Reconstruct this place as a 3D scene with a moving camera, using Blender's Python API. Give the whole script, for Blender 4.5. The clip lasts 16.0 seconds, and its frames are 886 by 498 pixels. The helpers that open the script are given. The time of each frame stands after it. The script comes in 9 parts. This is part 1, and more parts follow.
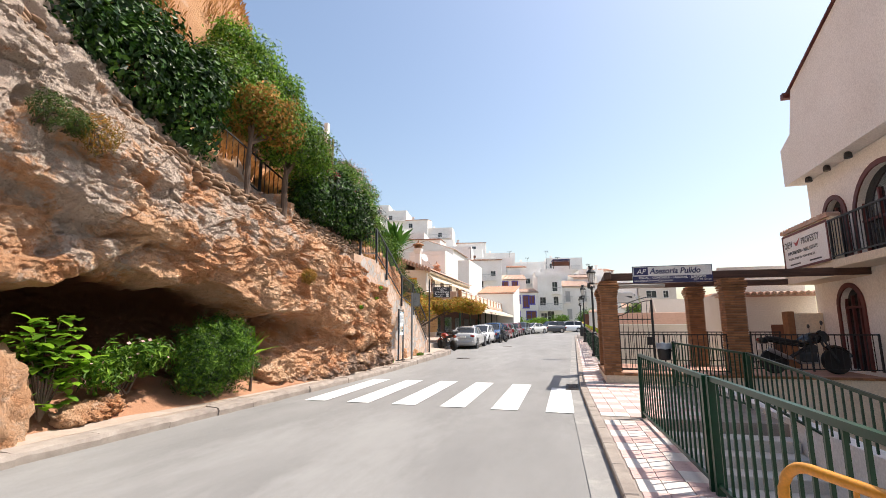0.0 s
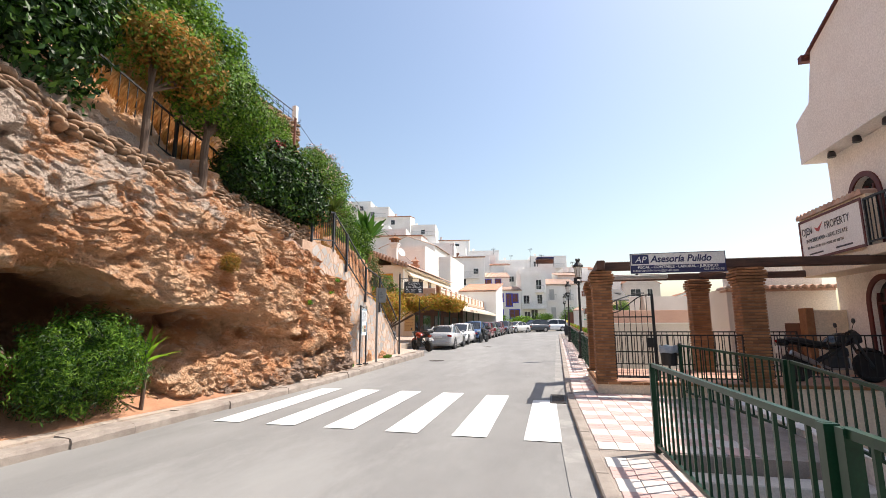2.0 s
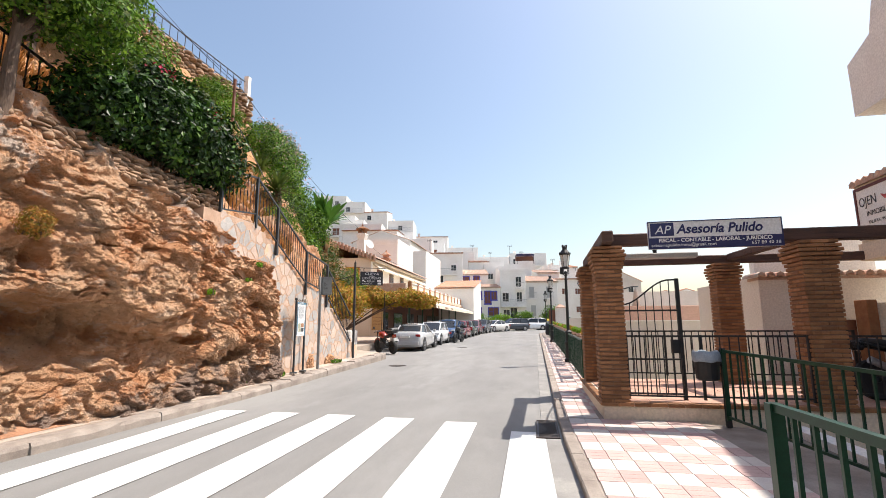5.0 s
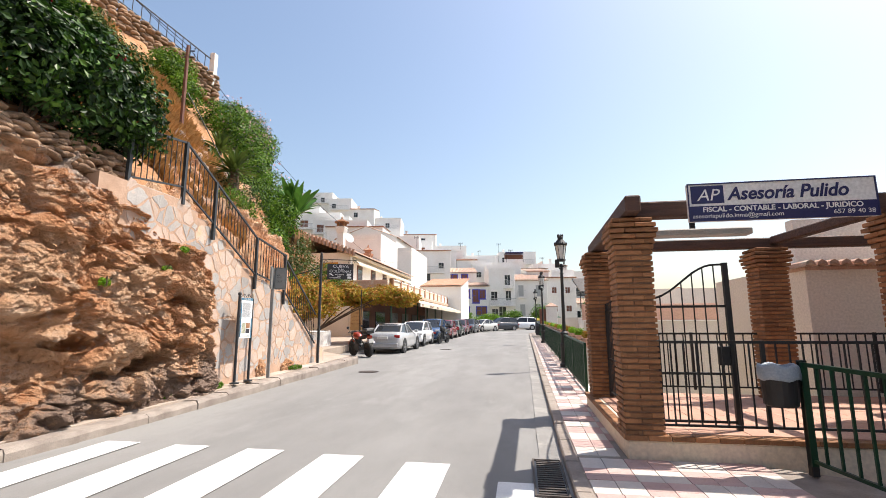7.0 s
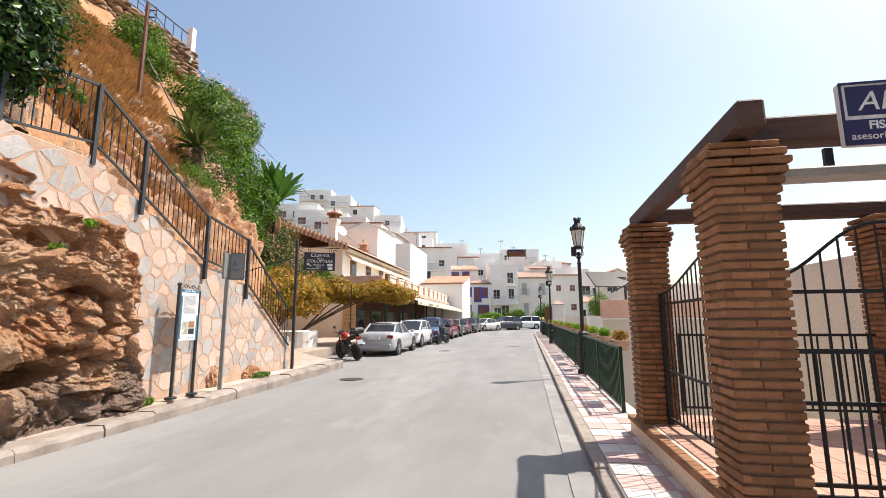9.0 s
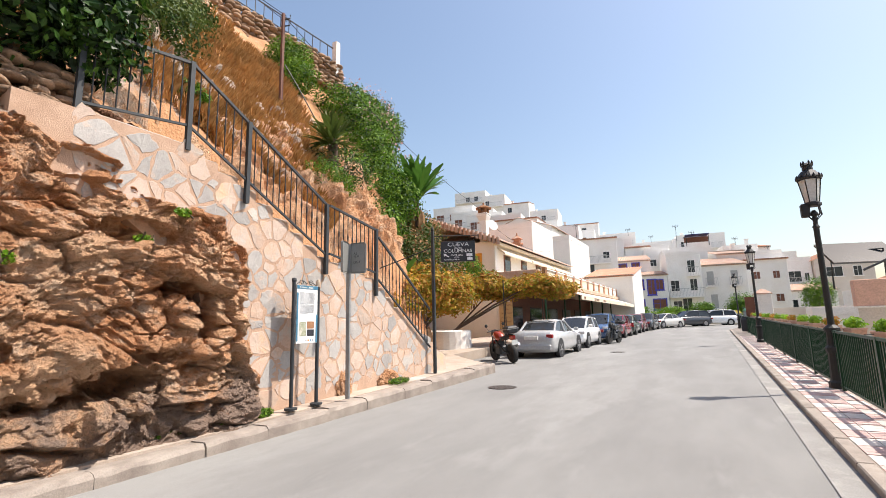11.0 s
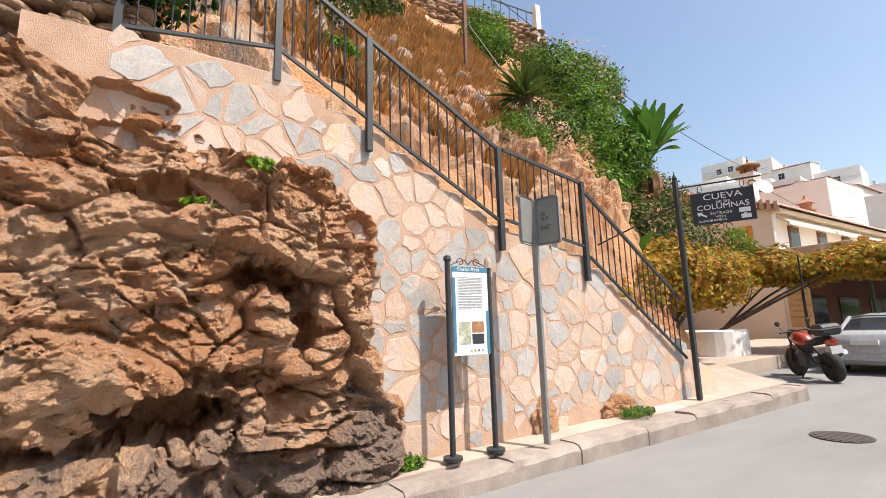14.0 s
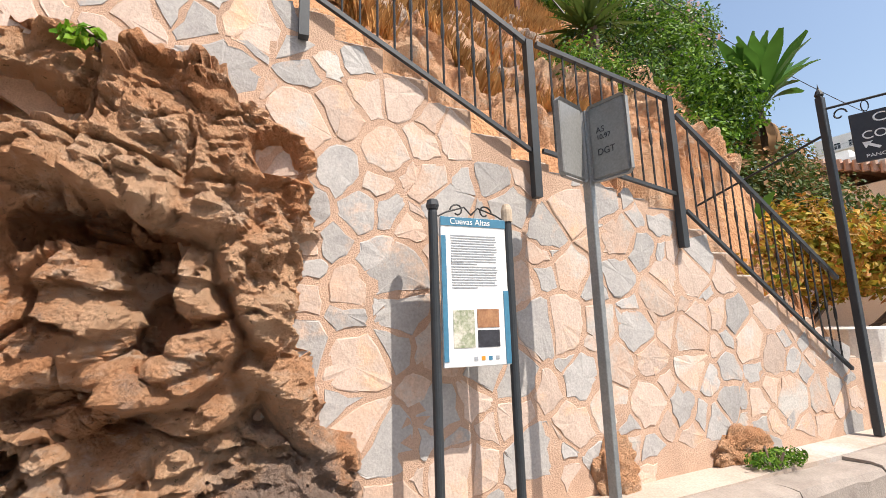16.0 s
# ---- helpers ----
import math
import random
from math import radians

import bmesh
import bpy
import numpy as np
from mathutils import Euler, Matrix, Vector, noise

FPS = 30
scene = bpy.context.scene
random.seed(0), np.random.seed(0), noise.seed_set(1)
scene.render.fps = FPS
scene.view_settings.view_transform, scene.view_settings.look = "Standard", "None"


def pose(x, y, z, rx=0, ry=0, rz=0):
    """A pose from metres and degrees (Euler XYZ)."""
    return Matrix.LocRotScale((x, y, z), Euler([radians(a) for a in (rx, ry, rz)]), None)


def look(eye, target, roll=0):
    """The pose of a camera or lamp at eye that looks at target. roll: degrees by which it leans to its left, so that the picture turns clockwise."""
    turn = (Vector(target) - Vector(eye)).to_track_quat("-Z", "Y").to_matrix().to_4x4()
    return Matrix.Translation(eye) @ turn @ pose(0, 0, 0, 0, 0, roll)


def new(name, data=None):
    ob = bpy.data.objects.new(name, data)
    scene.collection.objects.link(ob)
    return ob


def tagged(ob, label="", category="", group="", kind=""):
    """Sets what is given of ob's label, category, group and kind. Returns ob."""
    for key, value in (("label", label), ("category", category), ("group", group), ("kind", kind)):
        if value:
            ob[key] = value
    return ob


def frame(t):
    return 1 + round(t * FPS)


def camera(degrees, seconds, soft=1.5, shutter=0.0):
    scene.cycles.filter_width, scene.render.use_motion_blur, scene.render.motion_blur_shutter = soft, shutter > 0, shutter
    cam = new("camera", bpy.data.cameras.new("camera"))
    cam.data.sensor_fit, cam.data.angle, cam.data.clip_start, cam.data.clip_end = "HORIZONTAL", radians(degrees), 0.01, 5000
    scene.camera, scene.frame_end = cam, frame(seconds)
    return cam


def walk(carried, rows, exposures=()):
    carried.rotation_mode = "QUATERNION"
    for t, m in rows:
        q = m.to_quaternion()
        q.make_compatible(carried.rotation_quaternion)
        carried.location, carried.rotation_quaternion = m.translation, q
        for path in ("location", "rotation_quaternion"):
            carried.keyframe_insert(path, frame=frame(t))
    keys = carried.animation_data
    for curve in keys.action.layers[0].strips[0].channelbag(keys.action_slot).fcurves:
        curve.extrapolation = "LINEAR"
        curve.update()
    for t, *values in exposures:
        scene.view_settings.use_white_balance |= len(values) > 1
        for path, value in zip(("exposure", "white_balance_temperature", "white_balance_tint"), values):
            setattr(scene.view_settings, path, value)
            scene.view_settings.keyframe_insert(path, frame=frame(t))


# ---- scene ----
cam = camera(86.9, 16.0, soft=0.7)
METRES, EYE, TILT, LEAN, TURN = 18.0, 1.6, 0.0, 0.0, 15.1
ROWS = [
    (0.0, 0.0, 0.0, 0.0, 0.03, 9.49, 0.18),
    (0.5, 0.0108, 0.0304, 0.0008, -0.43, 9.45, 0.2),
    (1.0, 0.018, 0.0634, 0.0016, -0.63, 9.43, 0.19),
    (1.5, 0.0251, 0.0956, 0.0011, -1.7, 9.38, 0.18),
    (2.0, 0.0319, 0.1292, 0.0003, -1.84, 9.34, 0.18),
    (2.5, 0.0432, 0.1576, -0.0021, -2.71, 9.34, 0.19),
    (3.0, 0.0505, 0.1887, -0.0019, -2.93, 9.3, 0.21),
    (3.5, 0.0552, 0.2171, -0.0011, -3.35, 9.3, 0.18),
    (4.0, 0.0589, 0.25, -0.0013, -3.72, 9.27, 0.22),
    (6.5, 0.0951, 0.4021, -0.0012, -5.22, 9.14, 0.17),
    (7.0, 0.1009, 0.4339, -0.0002, -5.62, 9.12, 0.18),
    (7.5, 0.1075, 0.4645, 0.0002, -5.9, 9.08, 0.16),
    (8.0, 0.1124, 0.4981, 0.0004, -6.04, 9.05, 0.18),
    (10.5, 0.1318, 0.6538, -0.0042, 3.63, 9.04, 0.97),
    (11.0, 0.1327, 0.6855, -0.004, 14.32, 9.22, 1.33),
    (11.5, 0.1283, 0.7124, -0.004, 22.19, 9.34, 1.42),
    (12.0, 0.1222, 0.7444, -0.0053, 28.77, 9.48, 1.53),
    (12.5, 0.1135, 0.7726, -0.0053, 34.11, 9.56, 1.57),
    (13.0, 0.1049, 0.8009, -0.0051, 36.59, 9.6, 1.58),
    (13.5, 0.0964, 0.8286, -0.0042, 39.9, 9.7, 1.67),
    (14.0, 0.0833, 0.8557, -0.0018, 42.72, 9.68, 1.64),
    (14.5, 0.0712, 0.8821, -0.0017, 44.47, 9.69, 1.67),
    (15.0, 0.0531, 0.9093, -0.0013, 47.4, 9.66, 1.66),
    (15.5, 0.0407, 0.9361, -0.0029, 49.49, 9.69, 1.62),
    (16.0, 0.029, 0.9632, -0.0047, 52.41, 9.77, 1.72),
]
walk(cam, [(t, pose(0, 0, EYE, TILT, LEAN, TURN) @ pose(METRES * x, METRES * y, METRES * z, 90 + pitch, roll, yaw)) for t, x, y, z, yaw, pitch, roll in ROWS], [(0.0, 0.52, 6700, 12), (16.0, 0.52, 6700, 12)])

# ---- light ----
SUN_AZ, SUN_EL = radians(58.9), radians(58.0)
world = bpy.data.worlds.new("sky_world")
scene.world = world
world.use_nodes = True
_n, _l = world.node_tree.nodes, world.node_tree.links
_sky = _n.new("ShaderNodeTexSky")
_sky.sky_type = "NISHITA"
_sky.sun_disc = False
_sky.sun_elevation, _sky.sun_rotation = SUN_EL, SUN_AZ
_sky.air_density, _sky.dust_density, _sky.ozone_density, _sky.altitude = 1.35, 2.6, 1.2, 300
_l.new(_sky.outputs[0], _n["Background"].inputs[0])
_n["Background"].inputs[1].default_value = 0.136
sun = new("sun", bpy.data.lights.new("sun", "SUN"))
sun.data.energy, sun.data.angle, sun.data.color = 4.9, radians(0.55), (1.0, 0.95, 0.87)
_d = Vector((math.sin(SUN_AZ) * math.cos(SUN_EL), math.cos(SUN_AZ) * math.cos(SUN_EL), math.sin(SUN_EL)))
sun.matrix_world = look(_d * 60, (0, 0, 0))

# ---- tools ----
def srgb(r, g, b):
    f = lambda c: c / 12.92 if c <= 0.04045 else ((c + 0.055) / 1.055) ** 2.4
    return (f(r / 255), f(g / 255), f(b / 255))


def material(name, c1, c2=None, rough=0.8, metal=0.0, scale=3.0, fine=40.0, bump=0.3, dist=0.01, c3=None, c3_at=0.62, spread=0.0, spec=0.5, stretch=(1, 1, 1), subsurf=0.0):
    """A surface with variation at two scales: c1 and c2 mixed by broad noise, c3 in patches, fine grain and relief."""
    m = bpy.data.materials.new(name)
    m.use_nodes = True
    n, l = m.node_tree.nodes, m.node_tree.links
    b = n["Principled BSDF"]
    c2 = c2 or tuple(v * 0.8 for v in c1)
    geo = n.new("ShaderNodeNewGeometry")
    mp = n.new("ShaderNodeMapping")
    mp.inputs["Scale"].default_value = stretch
    l.new(geo.outputs["Position"], mp.inputs["Vector"])
    big = n.new("ShaderNodeTexNoise")
    big.inputs["Scale"].default_value, big.inputs["Detail"].default_value, big.inputs["Roughness"].default_value = scale, 6, 0.62
    small = n.new("ShaderNodeTexNoise")
    small.inputs["Scale"].default_value, small.inputs["Detail"].default_value = fine, 4
    for t in (big, small):
        l.new(mp.outputs[0], t.inputs["Vector"])
    r = n.new("ShaderNodeValToRGB")
    r.color_ramp.elements[0].position, r.color_ramp.elements[1].position = 0.32, 0.68
    r.color_ramp.elements[0].color, r.color_ramp.elements[1].color = (*c2, 1), (*c1, 1)
    l.new(big.outputs["Fac"], r.inputs[0])
    col = r.outputs[0]
    if c3:
        patch = n.new("ShaderNodeTexNoise")
        patch.inputs["Scale"].default_value, patch.inputs["Detail"].default_value, patch.inputs["Roughness"].default_value = scale * 0.45, 8, 0.7
        l.new(mp.outputs[0], patch.inputs["Vector"])
        rr = n.new("ShaderNodeValToRGB")
        rr.color_ramp.elements[0].position, rr.color_ramp.elements[1].position = c3_at - 0.05, c3_at + 0.07
        l.new(patch.outputs["Fac"], rr.inputs[0])
        mix = n.new("ShaderNodeMixRGB")
        mix.inputs[2].default_value = (*c3, 1)
        l.new(rr.outputs[0], mix.inputs[0])
        l.new(col, mix.inputs[1])
        col = mix.outputs[0]
    hsv = n.new("ShaderNodeHueSaturation")
    ms = n.new("ShaderNodeMapRange")
    ms.inputs["From Min"].default_value, ms.inputs["From Max"].default_value = 0.25, 0.75
    ms.inputs["To Min"].default_value, ms.inputs["To Max"].default_value = 0.84, 1.14
    l.new(small.outputs["Fac"], ms.inputs["Value"])
    val = ms.outputs[0]
    if spread:
        oi = n.new("ShaderNodeObjectInfo")
        mr = n.new("ShaderNodeMapRange")
        mr.inputs["To Min"].default_value, mr.inputs["To Max"].default_value = 1 - spread, 1 + spread
        l.new(oi.outputs["Random"], mr.inputs["Value"])
        mu = n.new("ShaderNodeMath")
        mu.operation = "MULTIPLY"
        l.new(val, mu.inputs[0])
        l.new(mr.outputs[0], mu.inputs[1])
        val = mu.outputs[0]
    l.new(val, hsv.inputs["Value"])
    l.new(col, hsv.inputs["Color"])
    l.new(hsv.outputs[0], b.inputs["Base Color"])
    b.inputs["Roughness"].default_value, b.inputs["Metallic"].default_value = rough, metal
    b.inputs["Specular IOR Level"].default_value = spec
    if bump:
        bp = n.new("ShaderNodeBump")
        bp.inputs["Strength"].default_value, bp.inputs["Distance"].default_value = bump, dist
        ad = n.new("ShaderNodeMath")
        ad.operation = "ADD"
        l.new(big.outputs["Fac"], ad.inputs[0])
        l.new(small.outputs["Fac"], ad.inputs[1])
        l.new(ad.outputs[0], bp.inputs["Height"])
        l.new(bp.outputs[0], b.inputs["Normal"])
    return m


def thing(name, at, label, category, group="", kind=""):
    ob = new(name)
    ob.location = at
    ob.empty_display_size = 0.2
    return tagged(ob, label, category, group, kind)


def finish(name, bm, mat, smooth=False):
    if isinstance(bm, tuple):
        me = bpy.data.meshes.new(name)
        me.from_pydata(bm[0], [], bm[1])
    else:
        bmesh.ops.recalc_face_normals(bm, faces=bm.faces)
        me = bpy.data.meshes.new(name)
        bm.to_mesh(me)
        bm.free()
    me.materials.append(mat)
    if smooth:
        me.shade_smooth()
    return me


def solid(name, bm, mat, label="", category="", kind="", smooth=False, group=""):
    return tagged(new(name, finish(name, bm, mat, smooth)), label, category, group, kind)


def part(name, bm, mat, parent, label="", smooth=False, kind=""):
    """bm in the thing's own space (its origin at the thing's base)."""
    ob = new(name, finish(name, bm, mat, smooth))
    ob.parent = parent
    return tagged(ob, label, "", "", kind)


def piece(name, me, parent, m):
    ob = new(name, me)
    ob.parent = parent
    ob.matrix_local = m
    return ob


def B():
    return bmesh.new()


def box(bm, x0, y0, z0, x1, y1, z1, m=None, bev=0.0):
    vs = [bm.verts.new(p) for p in ((x0, y0, z0), (x1, y0, z0), (x1, y1, z0), (x0, y1, z0), (x0, y0, z1), (x1, y0, z1), (x1, y1, z1), (x0, y1, z1))]
    fs = [bm.faces.new([vs[i] for i in f]) for f in ((0, 3, 2, 1), (4, 5, 6, 7), (0, 1, 5, 4), (1, 2, 6, 5), (2, 3, 7, 6), (3, 0, 4, 7))]
    if bev:
        es = {e for f in fs for e in f.edges}
        r = bmesh.ops.bevel(bm, geom=list(es), offset=bev, segments=1, affect="EDGES")
        vs = list({v for f in r["faces"] for v in f.verts} | {v for v in vs if v.is_valid})
    if m is not None:
        bmesh.ops.transform(bm, matrix=m, verts=vs)
    return bm


def ring_tube(bm, path, radii, n=8, closed=False):
    """A tube along a path of points."""
    pts = [Vector(p) for p in path]
    if not hasattr(radii, "__len__"):
        radii = [radii] * len(pts)
    rings = []
    k = len(pts)
    for i, p in enumerate(pts):
        a, c = pts[max(i - 1, 0)], pts[min(i + 1, k - 1)]
        if closed:
            a, c = pts[i - 1], pts[(i + 1) % k]
        d = (c - a).normalized()
        u = d.cross(Vector((0.13, 0.29, 1)) if abs(d.z) < 0.9 else Vector((1, 0, 0.1))).normalized()
        v = d.cross(u)
        rings.append([bm.verts.new(p + (u * math.cos(2 * math.pi * j / n) + v * math.sin(2 * math.pi * j / n)) * radii[i]) for j in range(n)])
    pairs = list(zip(rings, rings[1:])) + ([(rings[-1], rings[0])] if closed else [])
    for r0, r1 in pairs:
        for j in range(n):
            bm.faces.new((r0[j], r0[(j + 1) % n], r1[(j + 1) % n], r1[j]))
    if not closed:
        bm.faces.new(rings[0][::-1])
        bm.faces.new(rings[-1])
    return bm


def lathe(bm, profile, n=16, at=(0, 0, 0), turn=0.0):
    rings = []
    for r, z in profile:
        rings.append([bm.verts.new((at[0] + r * math.cos(2 * math.pi * j / n + turn), at[1] + r * math.sin(2 * math.pi * j / n + turn), at[2] + z)) for j in range(n)])
    for r0, r1 in zip(rings, rings[1:]):
        for j in range(n):
            bm.faces.new((r0[j], r0[(j + 1) % n], r1[(j + 1) % n], r1[j]))
    bm.faces.new(rings[0][::-1])
    bm.faces.new(rings[-1])
    return bm


def prism(bm, poly, axis, a, b):
    """Extrudes a polygon of (u, v) along an axis from a to b. axis x: (y, z); y: (x, z); z: (x, y)."""
    def p(u, v, w):
        return {"x": (w, u, v), "y": (u, w, v), "z": (u, v, w)}[axis]
    lo = [bm.verts.new(p(u, v, a)) for u, v in poly]
    hi = [bm.verts.new(p(u, v, b)) for u, v in poly]
    bm.faces.new(lo)
    bm.faces.new(hi[::-1])
    for i in range(len(poly)):
        j = (i + 1) % len(poly)
        bm.faces.new((lo[i], hi[i], hi[j], lo[j]))
    return bm


def lerp(table, v):
    """Piecewise linear look-up in rows of (key, value)."""
    if v <= table[0][0]:
        return table[0][1]
    for (a, p), (b, q) in zip(table, table[1:]):
        if v <= b:
            return p + (q - p) * (v - a) / (b - a)
    return table[-1][1]


def ease(a, b, v):
    t = min(max((v - a) / (b - a), 0.0), 1.0)
    return t * t * (3 - 2 * t)


def gz(y):
    """Height of the road at y: level at first, then rising gently."""
    return 0.0145 * max(0.0, y - 15.0)

# ---- materials ----
M_ASPHALT = material("asphalt", (0.24, 0.235, 0.226), (0.185, 0.18, 0.174), 0.9, scale=0.5, fine=160, bump=0.45, dist=0.005, c3=(0.265, 0.26, 0.25), c3_at=0.56, stretch=(1.6, 0.5, 1))
M_KERB = material("concrete_kerb", (0.36, 0.31, 0.265), (0.22, 0.18, 0.155), 0.9, scale=2.5, fine=70, bump=0.5, dist=0.01)
M_PAVE = material("pavement_concrete", (0.44, 0.37, 0.31), (0.36, 0.28, 0.22), 0.9, scale=1.6, fine=60, bump=0.4, dist=0.008, c3=(0.42, 0.40, 0.38), c3_at=0.6)
M_PAINT = material("road_paint", (0.80, 0.80, 0.78), (0.66, 0.66, 0.64), 0.7, scale=3, fine=90, bump=0.3, dist=0.002, c3=(0.42, 0.42, 0.41), c3_at=0.72)
M_TILE_W = material("tile_cream", (0.66, 0.60, 0.55), (0.56, 0.50, 0.45), 0.75, scale=3, fine=60, bump=0.2, dist=0.003, spread=0.08)
M_TILE_P = material("tile_pink", (0.55, 0.38, 0.345), (0.48, 0.325, 0.295), 0.75, scale=3, fine=60, bump=0.2, dist=0.003, spread=0.1)
M_MORTAR = material("mortar", (0.55, 0.375, 0.27), (0.46, 0.30, 0.21), 0.95, scale=3, fine=120, bump=0.6, dist=0.012, c3=(0.42, 0.28, 0.20), c3_at=0.6)
M_STONE = [
    material("flagstone_grey", (0.43, 0.405, 0.38), (0.35, 0.33, 0.315), 0.75, scale=5, fine=60, bump=0.35, dist=0.008, c3=(0.60, 0.42, 0.31), c3_at=0.63, spread=0.16),
    material("flagstone_ochre", (0.57, 0.39, 0.29), (0.50, 0.385, 0.31), 0.8, scale=4, fine=60, bump=0.4, dist=0.008, c3=(0.48, 0.45, 0.41), c3_at=0.55, spread=0.14),
    material("flagstone_pale", (0.56, 0.43, 0.355), (0.48, 0.37, 0.30), 0.8, scale=4, fine=60, bump=0.4, dist=0.008, c3=(0.62, 0.41, 0.27), c3_at=0.57, spread=0.12),
]
M_DRYSTONE = material("dry_stone", (0.38, 0.25, 0.16), (0.20, 0.125, 0.08), 0.95, scale=6, fine=50, bump=0.9, dist=0.02, spread=0.35)
M_BRICK = material("thin_brick", (0.34, 0.165, 0.075), (0.24, 0.11, 0.05), 0.9, scale=7, fine=80, bump=0.5, dist=0.006, spread=0.3)
M_BRICK_JOINT = material("brick_joint", (0.24, 0.15, 0.10), (0.17, 0.10, 0.07), 0.95, scale=8, fine=90, bump=0.5, dist=0.006)
M_WHITE = material("whitewash", (0.84, 0.82, 0.79), (0.77, 0.74, 0.70), 0.9, scale=0.7, fine=25, bump=0.25, dist=0.01)
M_CREAM = material("cream_render", (0.76, 0.66, 0.52), (0.70, 0.59, 0.45), 0.9, scale=0.9, fine=25, bump=0.3, dist=0.01, c3=(0.50, 0.38, 0.27), c3_at=0.7)
M_PINK = material("salmon_render", (0.70, 0.46, 0.36), (0.64, 0.40, 0.31), 0.9, scale=1.0, fine=30, bump=0.3, dist=0.01)
M_GREYWHITE = material("weathered_render", (0.66, 0.60, 0.54), (0.58, 0.52, 0.46), 0.9, scale=0.8, fine=30, bump=0.3, dist=0.01)
M_ROOF = material("clay_tile", (0.50, 0.25, 0.15), (0.38, 0.18, 0.11), 0.9, scale=4, fine=40, bump=0.4, dist=0.02, c3=(0.46, 0.36, 0.28), c3_at=0.58)
M_OLDROOF = material("pale_clay_tile", (0.56, 0.38, 0.29), (0.44, 0.27, 0.20), 0.9, scale=4, fine=40, bump=0.4, dist=0.02, c3=(0.54, 0.46, 0.38), c3_at=0.55)
M_MAROON = material("maroon_paint", (0.13, 0.025, 0.02), (0.09, 0.018, 0.016), 0.6, scale=4, fine=40, bump=0.15)
M_BLUETRIM = material("blue_paint", (0.06, 0.06, 0.42), (0.05, 0.05, 0.34), 0.6, scale=4, fine=40, bump=0.1)
M_BROWNWIN = material("brown_shutter", (0.20, 0.075, 0.04), (0.14, 0.05, 0.03), 0.6, scale=5, fine=40, bump=0.2)
M_DARKGLASS = material("dark_window_glass", (0.035, 0.04, 0.045), (0.02, 0.022, 0.026), 0.08, scale=1, fine=5, bump=0.0)
M_GREYWIN = material("grey_shutter", (0.45, 0.45, 0.44), (0.38, 0.38, 0.37), 0.7, scale=4, fine=40, bump=0.2)
M_IRON = material("black_iron", (0.010, 0.011, 0.012), (0.016, 0.016, 0.016), 0.6, scale=8, fine=80, bump=0.1, dist=0.002)
M_GREYIRON = material("grey_painted_steel", (0.03, 0.036, 0.042), (0.024, 0.028, 0.032), 0.55, scale=8, fine=80, bump=0.1, dist=0.002)
M_GREEN = material("green_gloss_paint", (0.005, 0.045, 0.020), (0.004, 0.030, 0.014), 0.38, scale=8, fine=80, bump=0.08, dist=0.002, spec=0.3)
M_WOOD = material("dark_beam_wood", (0.115, 0.06, 0.042), (0.06, 0.032, 0.024), 0.7, scale=5, fine=60, bump=0.6, dist=0.012, stretch=(0.4, 4, 4))
M_TERRA = material("terracotta_floor", (0.52, 0.30, 0.21), (0.44, 0.24, 0.17), 0.75, scale=2, fine=60, bump=0.2, dist=0.004, spread=0.08)
M_SOIL = material("red_soil", (0.46, 0.24, 0.14), (0.34, 0.17, 0.095), 0.95, scale=1.5, fine=40, bump=0.7, dist=0.03)
M_VALLEY = material("dry_ground", (0.36, 0.29, 0.20), (0.25, 0.21, 0.13), 0.95, scale=0.15, fine=6, bump=0.4, dist=0.05, c3=(0.10, 0.13, 0.05), c3_at=0.55)


